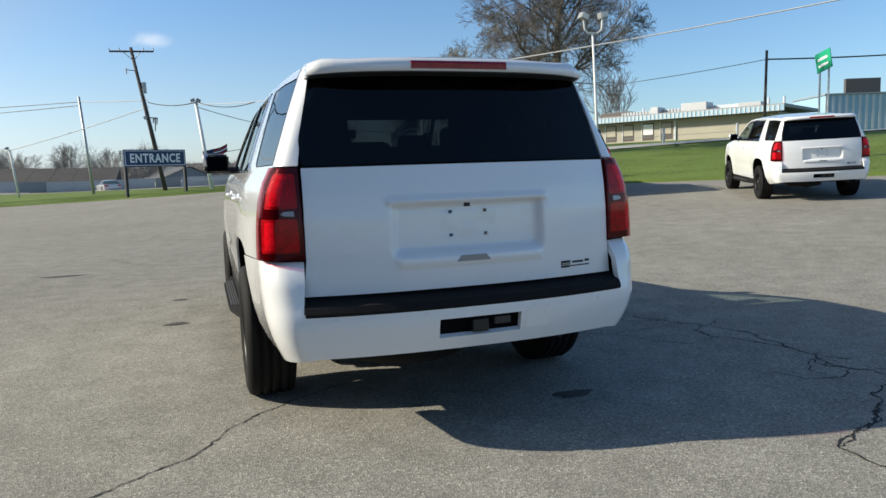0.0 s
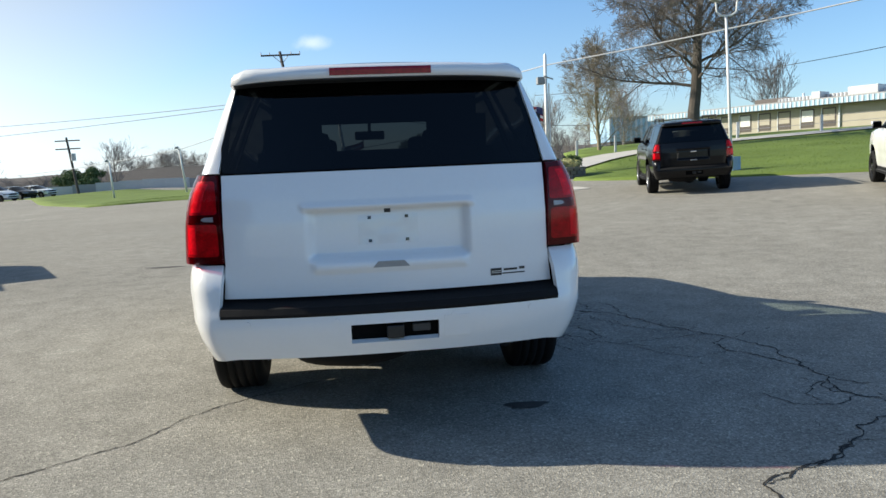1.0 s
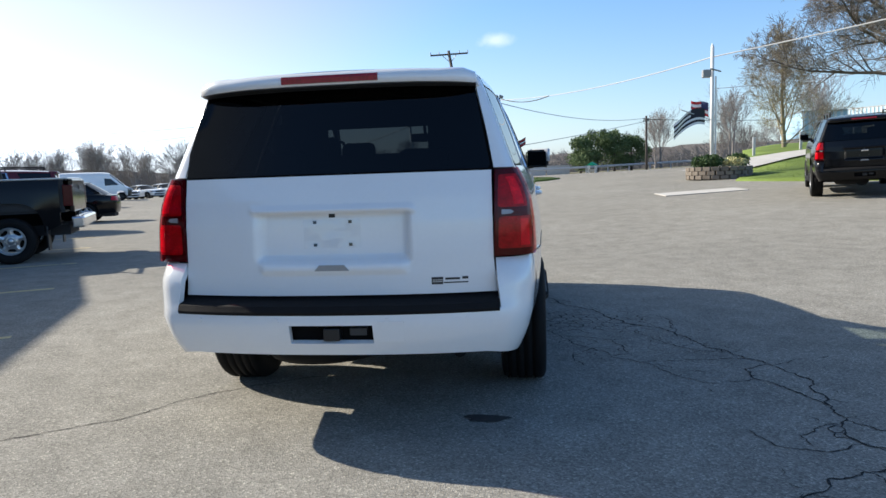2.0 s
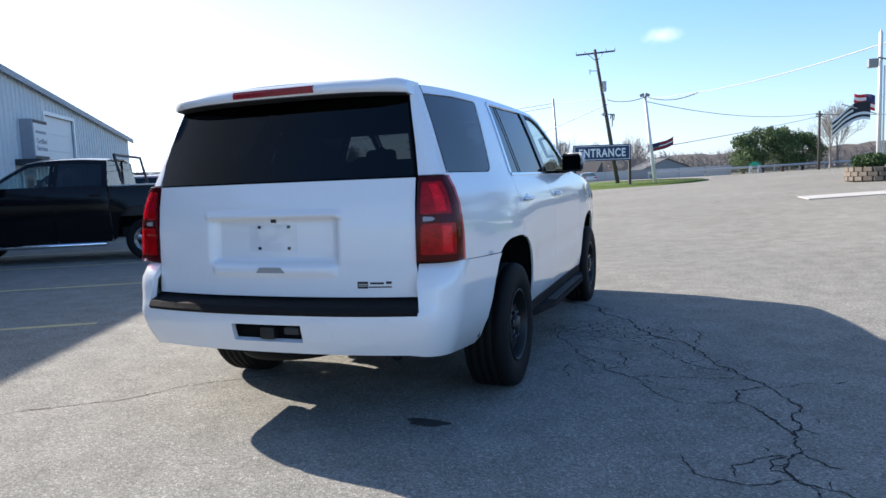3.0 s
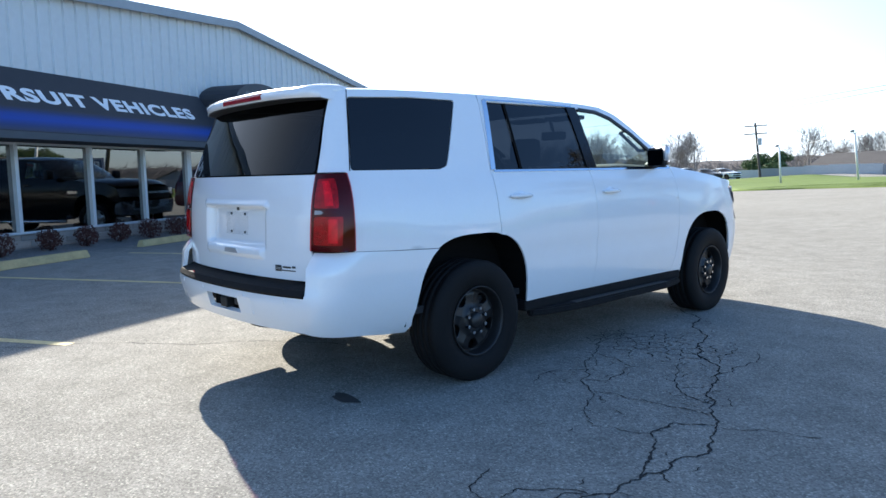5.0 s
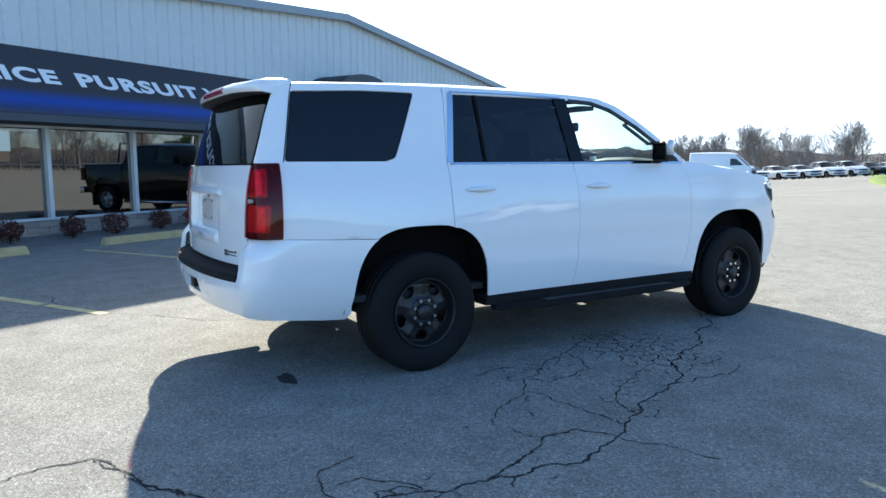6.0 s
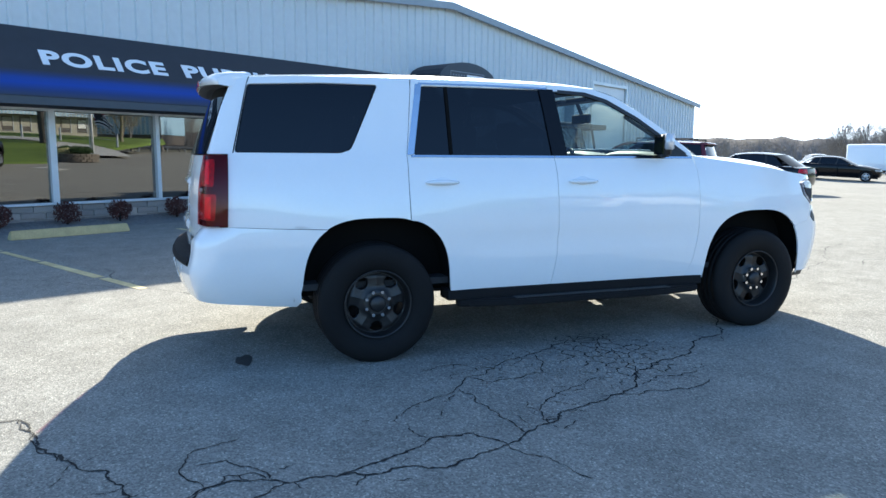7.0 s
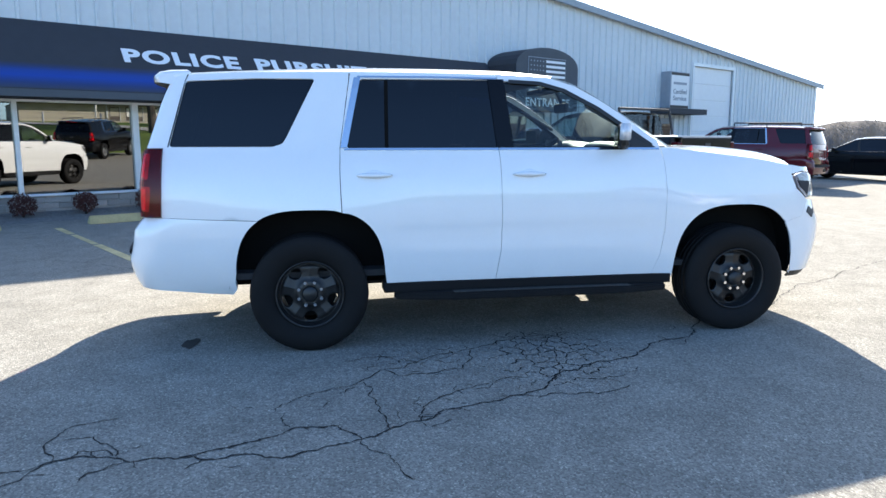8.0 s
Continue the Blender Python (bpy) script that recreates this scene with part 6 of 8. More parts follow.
# the wooded hillside all along the horizon
b = bmesh.new()
cols = []
for k in range(241):
    a = radians(100 - k * 0.75)
    d = 185 + 14 * noise.noise((k * 0.05, 2, 0))
    h = 5.6 + 3.4 * smoothstep(27, 36, 100 - k * 0.75) + 1.2 * noise.noise((k * 0.09, 0, 5)) + 0.7 * noise.noise((k * 0.5, 0, 1)) + 0.6 * noise.noise((k * 1.7, 3, 1))
    col = []
    for f, back in ((0.0, 0), (0.35, 5), (0.62, 10), (0.8, 14), (0.93, 19), (1.0, 26)):
        dd = d + back + 3 * noise.noise((k * 0.8, f * 6, 2))
        x, y = -dd * math.sin(a), dd * math.cos(a)
        col.append(b.verts.new((x, y, min(1.5, gz(x, y)) - 2.5 + f * (h + 2.5) + (0.5 * noise.noise((k * 1.3, f * 9, 7)) if f else 0))))
    cols.append(col)
for p, q in zip(cols, cols[1:]):
    for i in range(5):
        b.faces.new((p[i], q[i], q[i + 1], p[i + 1]))
bmesh.ops.recalc_face_normals(b, faces=b.faces)
tagged(link("wooded_hill", b, M_HILL_HAZY, True), "far brown-grey leafless wooded hillside", "woods", kind="stuff")
# thousands of bare stems and twigs that break up its outline
vv, ff = [], []
rw = random.Random(8)
for k in range(9500):
    a = radians(rw.uniform(-75, 95))
    d = rw.uniform(168, 214)
    x, y = -d * math.sin(a), d * math.cos(a)
    z0 = min(1.5, gz(x, y)) - 1.5
    h = (5.0 + 2.6 * smoothstep(27, 36, math.degrees(a)) + 2.2 * noise.noise((a * 9, 0, 5))) * rw.uniform(0.75, 1.25) * (0.9 + (d - 168) / 95)
    w = rw.uniform(0.10, 0.2)
    n = len(vv)
    vv += [(x - w, y, z0), (x + w, y, z0), (x + rw.uniform(-0.4, 0.4), y, z0 + h)]
    ff.append((n, n + 1, n + 2))
    for _ in range(6):
        f = rw.uniform(0.4, 0.95)
        dx = rw.uniform(-1.5, 1.5)
        n = len(vv)
        vv += [(x - 0.06, y, z0 + h * f), (x + 0.06, y, z0 + h * f + 0.1), (x + dx, y + rw.uniform(-1, 1), z0 + h * f + abs(dx) * rw.uniform(0.5, 1.4))]
        ff.append((n, n + 1, n + 2))
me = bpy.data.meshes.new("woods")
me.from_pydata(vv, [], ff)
me.materials.append(M_TWIG_HAZY)
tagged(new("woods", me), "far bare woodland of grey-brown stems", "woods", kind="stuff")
# ---- sport utility vehicle ----
M_TYRE = material("tyre_rubber", (0.008, 0.008, 0.0085), 0.75, vary=0.25, fine=120, bump=0.1, spec=0.2)
M_STEEL_BLACK = material("black_steel_wheel", (0.010, 0.010, 0.0105), 0.42, vary=0.25, scale=12, fine=80)
M_RED_LENS = material("red_lens", (0.46, 0.002, 0.022), 0.35, vary=0.6, scale=26, fine=110, coat=0.1, spec=0.2, bump=0.35)
M_RED_TUBE = material("red_light_tube", (0.95, 0.012, 0.065), 0.25, vary=0.35, scale=30, fine=120, spec=0.4)
M_LAMP_COVER = glass("lamp_cover", (0.85, 0.36, 0.38), 0.022)
M_HIGH_LENS = material("dark_red_lens", (0.24, 0.004, 0.014), 0.25, vary=0.4, scale=30, fine=120, coat=0.3)
M_SMOKED = material("smoked_red_lens", (0.06, 0.0015, 0.005), 0.15, vary=0.4, scale=18, fine=80, coat=0.12, spec=0.2)
M_ARCH = material("arch_lining", (0.006, 0.006, 0.006), 0.95, spec=0.1)
M_CLEAR_LENS = material("clear_lens", (0.30, 0.27, 0.28), 0.15, vary=0.2, coat=1.0)
M_HEAD_LENS = material("headlamp_lens", (0.22, 0.21, 0.21), 0.08, vary=0.3, scale=20, coat=1.0)
M_MIRROR = material("mirror_face", (0.03, 0.033, 0.036), 0.05, metal=1.0, vary=0.05)
M_SOCKET = material("grey_plastic", (0.04, 0.04, 0.04), 0.6)
M_PAD = material("textured_black_plastic", (0.010, 0.010, 0.011), 0.8, vary=0.2, fine=160, bump=0.25, spec=0.2)
# grey of the gate pull: the notch's shade painted on, the gate itself is white
M_PULL = material("shaded_pull", (0.30, 0.31, 0.32), 0.4)
M_CAP = material("pale_mirror_cap", (0.66, 0.67, 0.70), 0.25, metal=0.3, vary=0.04, coat=0.5)
M_CHROME = material("bright_trim", (0.75, 0.77, 0.8), 0.12, metal=1.0, vary=0.03)
M_CABIN = material("cabin_cloth", (0.03, 0.03, 0.032), 0.9)
M_DASH = material("grey_dash_vinyl", (0.30, 0.29, 0.275), 0.6, vary=0.06)
M_PRIVACY = glass("privacy_glass", (0.014, 0.016, 0.021), 0.06)
M_REAR_GLASS = glass("rear_privacy_glass", (0.043, 0.047, 0.052), 0.031)
M_CLEAR = glass("car_glass", (0.68, 0.76, 0.74), 0.06)
M_FILM = glass("clear_film", (0.98, 0.985, 0.99), 0.07, 0.08)
M_RED_PAINT = material("dark_red_car_paint", (0.10, 0.008, 0.014), 0.15, vary=0.05, coat=0.2)


def suv_width(y, z):
    w = lerp_table([(0.34, 0.925), (0.42, 0.950), (0.52, 0.966), (0.66, 0.977), (0.80, 0.983), (0.92, 0.984), (1.04, 0.978), (1.14, 0.963), (1.21, 0.942), (1.28, 0.905), (1.40, 0.862), (1.55, 0.807), (1.70, 0.748), (1.78, 0.705), (1.86, 0.64)], z)
    w -= 0.042 * smoothstep(0.2, -1.0, y) + 0.055 * smoothstep(2.7, 3.75, y)
    for c in (0.0, 2.946):
        w += 0.012 * math.exp(-(((y - c) / 0.55) ** 4)) * smoothstep(1.12, 0.85, z)
    w -= 0.010 * math.exp(-(((z - 0.735) / 0.03) ** 2)) * smoothstep(0.45, 0.7, y) * smoothstep(2.5, 2.2, y)
    return w


def gate_dent(x, z):
    """The pocket round the number plate, its lip and the pull below it."""
    a = abs(x)
    d = 0.042 * smoothstep(0.378, 0.345, a) * smoothstep(1.102, 1.092, z) * smoothstep(0.858, 0.885, z)
    d -= 0.016 * smoothstep(0.405, 0.385, a) * smoothstep(1.094, 1.102, z) * smoothstep(1.140, 1.112, z)
    d -= 0.013 * smoothstep(0.362, 0.345, a) * smoothstep(0.812, 0.824, z) * smoothstep(0.886, 0.872, z)
    return d


def ribbon(bm, shell, line, width, lift):
    """A narrow strip laid along a line of the skin."""
    out = []
    for i, p in enumerate(line):
        a, b = Vector(line[max(0, i - 1)]), Vector(line[min(len(line) - 1, i + 1)])
        d = (b - a).normalized()
        n = Vector((-d.y, d.x)) * width / 2
        for k in (-1, 1):
            q = Vector(p) + n * k
            base = shell.at(q.x, q.y)
            nn = shell.normal(q.x, q.y)
            out.append((bm.verts.new(base + nn * lift), bm.verts.new(base)))
    for i in range(0, len(out) - 2, 2):
        (a, a0), (b, b0), (c, c0), (d, d0) = out[i], out[i + 1], out[i + 2], out[i + 3]
        bm.faces.new((a, b, d, c))
        bm.faces.new((a, c, c0, a0))
        bm.faces.new((b, b0, d0, d))
    bmesh.ops.recalc_face_normals(bm, faces=bm.faces)
    return bm


def gasket(shell, outline, s, owner):
    """The black rubber that closes the gap between a pane and its panel."""
    edge = shell.panel(bmesh.new(), shell.sides(inset(outline, -0.022), s), 0.1, lift=-0.010, thick=0.003, holes=[shell.sides(inset(outline, 0.008), s)])
    return part("rubber_seal", edge, M_ARCH, owner)


def slab(plan, z0, z1, soft_edge):
    """A plate with a given outline seen from above and eased edges."""
    b = bmesh.new()
    low, up = [b.verts.new((x, y, z0)) for x, y in plan], [b.verts.new((x, y, z1)) for x, y in plan]
    b.faces.new(low)
    b.faces.new(up)
    for i in range(len(plan)):
        b.faces.new((low[i - 1], low[i], up[i], up[i - 1]))
    bmesh.ops.recalc_face_normals(b, faces=b.faces)
    bmesh.ops.bevel(b, geom=b.edges[:], offset=soft_edge, segments=2, affect="EDGES")
    return b


def dashboard():
    """A padded dash: a brow over the dials, another before the passenger, a dip between them."""
    b = bmesh.new()
    cols = []
    for k in range(33):
        x = -0.80 + 1.60 * k / 32
        brow = math.exp(-(((x + 0.40) / 0.22) ** 4)) + math.exp(-(((x - 0.44) / 0.30) ** 4))
        y0 = 2.12 - 0.05 * math.exp(-(((x - 0.44) / 0.30) ** 4))
        top = 1.285 + 0.040 * min(1.0, brow)
        cols.append([b.verts.new((x, y, z)) for y, z in ((y0 + 0.14, 0.60), (y0 + 0.05, 1.05), (y0 + 0.02, 1.22), (y0, top - 0.035), (y0 + 0.02, top - 0.012), (y0 + 0.08, top), (y0 + 0.17, top - 0.004), (y0 + 0.30, top - 0.022), (2.62, 1.255), (2.44, 0.95), (2.38, 0.60))])
    for a, c in zip(cols, cols[1:]):
        for i in range(10):
            b.faces.new((a[i], c[i], c[i + 1], a[i + 1])).smooth = True
    b.faces.new(cols[0])
    b.faces.new(cols[-1][::-1])
    bmesh.ops.recalc_face_normals(b, faces=b.faces)
    return b


def suv(paint, label, wheels=M_STEEL_BLACK, rails=False, badge=False, mirror_cap=None, older=False):
    thing = tagged(new("suv"), label, "suv")
    body = Shell(suv_width, [(0.38, -1.07), (0.70, -1.095), (0.90, -1.092), (1.05, -1.085), (1.16, -1.072), (1.285, -1.045), (1.40, -1.0), (1.55, -0.945), (1.70, -0.885), (1.80, -0.85)], 0.085, (0.07, 0.11))
    gate = Shell(suv_width, body.end, 0.085, (0.07, 0.11), dent=gate_dent)

    def bumper_width(y, z):
        w = lerp_table([(0.34, 0.86), (0.40, 0.905), (0.50, 0.950), (0.60, 0.977), (0.75, 0.992), (0.84, 0.990), (0.88, 0.984)], z)
        return w - 0.042 * smoothstep(0.2, -1.0, y) + 0.012 * math.exp(-((y / 0.55) ** 4))

    bump = Shell(bumper_width, [(0.38, -1.09), (0.43, -1.135), (0.50, -1.165), (0.585, -1.185), (0.63, -1.188), (0.66, -1.17), (0.74, -1.16), (0.80, -1.15), (0.87, -1.085)], 0.09, (0.13, 0.20))
    nose = Shell(suv_width, [(0.34, 3.79), (0.40, 3.815), (0.46, 3.835), (0.66, 3.872), (0.78, 3.862), (0.86, 3.81), (0.92, 3.80), (1.06, 3.785), (1.14, 3.75)], 0.21, (0.34, 0.32), sign=1)
    rear_arch = arch(0.013, 0.466, 0.40, 0.905, power=0.68)
    seam_y = lerp_table(sorted((z, y) for y, z in rear_arch if y < -0.2), 0.842)
    front_arch = arch(2.946, 0.468, 0.38, 0.895)
    top = [(-0.62, 1.752), (-0.2, 1.765), (0.3, 1.772), (0.8, 1.773), (1.28, 1.768), (1.50, 1.764), (1.64, 1.750), (1.80, 1.700), (1.96, 1.612), (2.13, 1.500), (2.30, 1.372), (2.41, 1.288)]

    def cut(line, a, b):
        return [(a, lerp_table(line, a))] + [p for p in line if a < p[0] < b] + [(b, lerp_table(line, b))]

    for s in (1, -1):
        side = "right" if s > 0 else "left"
        # quarter panel with the pillar behind its window
        q = [(0.21, 0.886)] + [p for p in rear_arch if p[0] < 0.2 and p[1] > 0.842] + [(seam_y, 0.842)]
        poly = body.sides(q + [(-0.60, 0.853), (-0.872, 0.868), (-0.855, 1.285)], s) + body.faces([(s * 0.765, 1.285), (s * 0.725, 1.50), (s * 0.68, 1.70)])
        poly += body.sides([(-0.78, 1.735)] + cut(top, -0.62, 0.285), s) + body.sides([(0.245, 1.5), (0.21, 1.29)], s)
        qg = rounded([(-0.812, 1.300), (-0.718, 1.695), (-0.3, 1.716), (0.058, 1.717), (-0.120, 1.362), (-0.146, 1.319), (-0.205, 1.300)], 0.014)
        part("quarter_panel", body.panel(bmesh.new(), poly, 0.06, holes=[body.sides(inset(qg, -0.006), s)], gap=0.002), paint, thing)
        part("quarter_window", body.panel(bmesh.new(), body.sides(qg, s), 0.1, lift=-0.004, thick=0.004), M_PRIVACY, thing, "dark tinted quarter window")
        gasket(body, qg, s, thing)
        part("panel_seam", ribbon(bmesh.new(), body, body.sides([(-0.826, 1.292), (-0.775, 1.50), (-0.728, 1.70), (-0.712, 1.742)], s), 0.007, 0.0015), M_ARCH, thing, "dark seam beside the quarter window")
        # rear door
        rd = [(0.212, 0.884)] + [p for p in reversed(rear_arch) if p[0] > 0.23 and p[1] > 0.42] + [(0.492, 0.398), (1.212, 0.404), (1.245, 0.62), (1.25, 0.8), (1.238, 1.29), (1.268, 1.768)]
        rd += [p for p in cut(top, 0.29, 1.268)][-2::-1] + [(0.245, 1.5), (0.21, 1.29)]
        dlo = rounded([(0.257, 1.290), (0.355, 1.722), (1.215, 1.728), (1.245, 1.290)], 0.02)
        door = part("rear_door", body.panel(bmesh.new(), body.sides(rd, s), 0.06, holes=[body.sides(inset(dlo, -0.006), s)], gap=0.0015), paint, thing)
        part("window", body.panel(bmesh.new(), body.sides(dlo, s), 0.1, lift=-0.006, thick=0.004), M_PRIVACY, door, "dark tinted door window")
        gasket(body, dlo, s, door)
        part("division_bar", ribbon(bmesh.new(), body, body.sides([(0.505, 1.290), (0.512, 1.52), (0.520, 1.724)], s), 0.022, 0.001), M_ARCH, door, "black bar dividing the door window")
        # front door
        fd = [(1.238, 1.29), (1.25, 0.8), (1.245, 0.62), (1.212, 0.404), (2.315, 0.400), (2.37, 0.55), (2.395, 0.72), (2.40, 1.0), (2.385, 1.20), (2.37, 1.285)]
        fd += cut(top, 1.268, 2.36)[::-1][:-1] + [(1.268, 1.768)]
        fdlo = rounded([(1.327, 1.290), (1.295, 1.722), (1.55, 1.712), (1.72, 1.666), (1.95, 1.546), (2.325, 1.290)], 0.02)
        door2 = part("front_door", body.panel(bmesh.new(), body.sides(fd, s), 0.06, holes=[body.sides(inset(fdlo, -0.006), s)], gap=0.0015), paint, thing)
        part("window", body.panel(bmesh.new(), body.sides(fdlo, s), 0.1, lift=-0.006, thick=0.004), M_CLEAR, door2, "clear door window")
        gasket(body, fdlo, s, door2)
        part("pillar_trim", body.panel(bmesh.new(), body.sides([(1.228, 1.286), (1.198, 1.735), (1.308, 1.735), (1.342, 1.286)], s), 0.1, lift=0.004, thick=0.006), M_BLACK, thing, "gloss black pillar trim")
        for d, a, b in ((door, 0.235, 1.236), (door2, 1.242, 2.36)):
            part("belt_trim", ribbon(bmesh.new(), body, body.sides([(a + (b - a) * k / 10, 1.277) for k in range(11)], s), 0.016, 0.006), M_CHROME, d, "bright window trim")
        part("window_trim", ribbon(bmesh.new(), body, body.sides([(0.233, 1.287), (0.285, 1.52), (0.335, 1.735)], s), 0.042, 0.006), M_CHROME, door, "bright window trim")
        part("window_trim", ribbon(bmesh.new(), body, body.sides([(0.335, 1.738), (0.8, 1.742), (1.26, 1.739)], s), 0.012, 0.006), M_CHROME, door, "bright window trim")
        part("window_seal", ribbon(bmesh.new(), body, body.sides([(1.34, 1.722), (1.55, 1.712), (1.72, 1.666), (1.95, 1.545), (2.31, 1.299)], s), 0.024, 0.005), M_DARK, door2, "black window seal")
        for d, y in ((door, 0.42), (door2, 1.43)):
            b = bmesh.new()
            base = body.at(*body.side(y, 1.105, s))
            bmesh.ops.create_uvsphere(b, u_segments=12, v_segments=8, radius=1.0, matrix=Matrix.Translation(base + Vector((s * 0.012, 0, 0.012))) @ Matrix.Diagonal((0.026, 0.115, 0.017, 1)))
            part("door_handle", b, paint, d, smooth=True)
            b = bmesh.new()
            bmesh.ops.create_uvsphere(b, u_segments=12, v_segments=8, radius=1.0, matrix=Matrix.Translation(base + Vector((-s * 0.016, 0, 0.008))) @ Matrix.Diagonal((0.022, 0.075, 0.040, 1)))
            part("handle_cup", b, paint, d, smooth=True)
        # fender
        fe = [(2.385, 1.20), (2.40, 1.0), (2.395, 0.72), (2.37, 0.55), (2.315, 0.405), (2.475, 0.40)] + [p for p in reversed(front_arch) if p[1] > 0.42 and p[0] < 3.30] + [(3.335, 0.76), (3.45, 0.80), (3.50, 0.92)]
        fe += [(3.40, 1.00), (3.36, 1.10), (3.44, 1.135), (3.40, 1.155), (3.10, 1.205), (2.8, 1.243), (2.43, 1.288), (2.374, 1.287)]
        part("fender", nose.panel(bmesh.new(), nose.sides(fe, s), 0.06, gap=0.0012), paint, thing)
        hl = nose.sides([(3.385, 1.090), (3.410, 1.010), (3.495, 0.930)], s) + nose.faces([(s * 0.60, 0.935), (s * 0.56, 1.085)]) + nose.sides([(3.45, 1.108)], s)
        lamp = part("headlamp", nose.panel(bmesh.new(), hl, 0.07, lift=0.003, thick=0.03), M_CLEAR_LENS, thing, "clear headlamp with a bright frame and dark housing")
        part("lens", nose.panel(bmesh.new(), inset(hl, 0.014), 0.05, lift=0.006), M_HEAD_LENS, lamp)
        part("light_bar", nose.panel(bmesh.new(), nose.sides([(3.40, 1.088), (3.402, 1.072), (3.52, 1.076), (3.50, 1.098)], s), 0.05, lift=0.010), M_CLEAR_LENS, lamp, "pale light bar")
        part("bezel", nose.panel(bmesh.new(), nose.sides([(3.405, 1.055), (3.43, 1.01), (3.50, 0.955), (3.53, 1.045)], s), 0.05, lift=0.009), M_CABIN, lamp)
        part("bonnet_lip", nose.panel(bmesh.new(), nose.sides([(3.375, 1.102), (3.45, 1.121)], s) + nose.faces([(s * 0.56, 1.092), (s * 0.56, 1.13)]) + nose.sides([(3.44, 1.15), (3.36, 1.163)], s), 0.06), paint, thing)
        # tail lamp
        tl = body.faces([(s * 0.765, 1.280), (s * 0.757, 0.872)]) + body.sides([(-0.868, 0.872), (-0.853, 1.280)], s)
        tail = part("tail_lamp", body.panel(bmesh.new(), tl, 0.05, lift=0.006, thick=0.03, gap=0.003), M_SMOKED, thing, "smoked red tail lamp")
        for z0, z1 in ((1.100, 1.252), (0.908, 1.056)):
            pl = rounded(body.faces([(s * 0.784, z1), (s * 0.780, z0)]) + body.sides([(-0.938, z0), (-0.925, z1)], s), 0.016)
            lens = part("lens", body.panel(bmesh.new(), pl, 0.03, lift=0.008, thick=0.006), M_RED_LENS, tail, "red faceted lens")
            # an upright light tube near the outer side
            tube = body.sides([(-0.985, z0 + 0.012), (-0.958, z0 + 0.012), (-0.952, z1 - 0.012), (-0.979, z1 - 0.012)], s)
            part("light_tube", body.panel(bmesh.new(), tube, 0.03, lift=0.0115, thick=0.004), M_RED_TUBE, lens, "bright red light tube")
        pl = body.faces([(s * 0.796, 1.089), (s * 0.795, 1.066), (s * 0.838, 1.068), (s * 0.852, 1.077), (s * 0.838, 1.087)])
        part("lens", body.panel(bmesh.new(), pl, 0.03, lift=0.0185, thick=0.006), M_CLEAR_LENS, tail, "clear pointed reversing lens")
        part("cover", body.panel(bmesh.new(), tl, 0.05, lift=0.016, thick=0.012, gap=0.004), M_LAMP_COVER, tail, "glossy smoked red lamp cover")
        # liner behind the gaps
        ln = body.sides([(-0.45, 0.42)] + [(p[0] * 1.03, p[1] * 1.01) for p in reversed(rear_arch)] + [(2.46, 0.42)] + [(2.946 + (p[0] - 2.946) * 1.03, p[1] * 1.01) for p in reversed(front_arch)] + [(3.40, 0.6), (3.42, 1.05), (2.4, 1.22), (2.3, 1.275), (-0.8, 1.26), (-0.85, 0.6)], s)
        part("inner_panel", body.panel(bmesh.new(), ln[1:], 0.15, lift=-0.04, skirt=False), M_ARCH, thing)
        for cy, hw, zz in ((0.0, 0.50, 0.40), (2.946, 0.49, 0.38)):
            b = bmesh.new()
            ring = arch(cy, hw, zz, 0.925)
            outer = [b.verts.new((s * (suv_width(y, z) - 0.03), y, z)) for y, z in ring]
            inner = [b.verts.new((s * 0.735, y, z)) for y, z in ring]
            for i in range(len(ring) - 1):
                b.faces.new((outer[i], outer[i + 1], inner[i + 1], inner[i]))
            b.faces.new(inner)
            part("wheel_arch_liner", b, M_ARCH, thing)
        # running board
        board = part("running_board", slab([(s * q, y) for q, y in ((0.90, 0.54), (0.95, 0.54), (0.985, 0.62), (1.04, 0.92), (1.045, 1.05), (1.045, 2.1), (0.99, 2.42), (0.90, 2.42))], 0.310, 0.362, 0.012), M_PAD, thing, "black ribbed running board")
        for k in range(4):
            part("tread", boxed(s * (0.975 + 0.016 * k), s * (0.983 + 0.016 * k), 0.92, 2.14, 0.360, 0.365), M_SOCKET, board)
        part("sill", boxed(s * 0.80, s * 0.958, 0.47, 2.47, 0.355, 0.425, 0.01), M_PAD, thing)
        # mirror
        b = bmesh.new()
        dx, dy = (-0.055, -0.035) if s > 0 else (0.0, 0.0)
        plan = [(x + dx, y + dy) for x, y in ((0.945, 2.085), (1.135, 2.03), (1.142, 2.06), (1.125, 2.10), (1.08, 2.125), (0.955, 2.13))]
        low = [b.verts.new((s * x, y, 1.283)) for x, y in plan]
        up = [b.verts.new((s * (x - 0.012), y, 1.437)) for x, y in plan]
        b.faces.new(low[::-1])
        b.faces.new(up)
        for i in range(len(plan)):
            b.faces.new((low[i - 1], low[i], up[i], up[i - 1]))
        bmesh.ops.recalc_face_normals(b, faces=b.faces)
        bmesh.ops.bevel(b, geom=b.edges[:], offset=0.018, segments=3, affect="EDGES")
        mir = part("wing_mirror", b, M_DARK, thing, "black folding wing mirror", smooth=True)
        part("arm", rod(bmesh.new(), (s * 0.84, 2.16, 1.30), (s * (1.0 + dx), 2.12 + dy, 1.305), 0.035, 0.028, 10), M_DARK, mir)
        g = boxed(-0.083, 0.083, -0.003, 0.003, -0.06, 0.06)
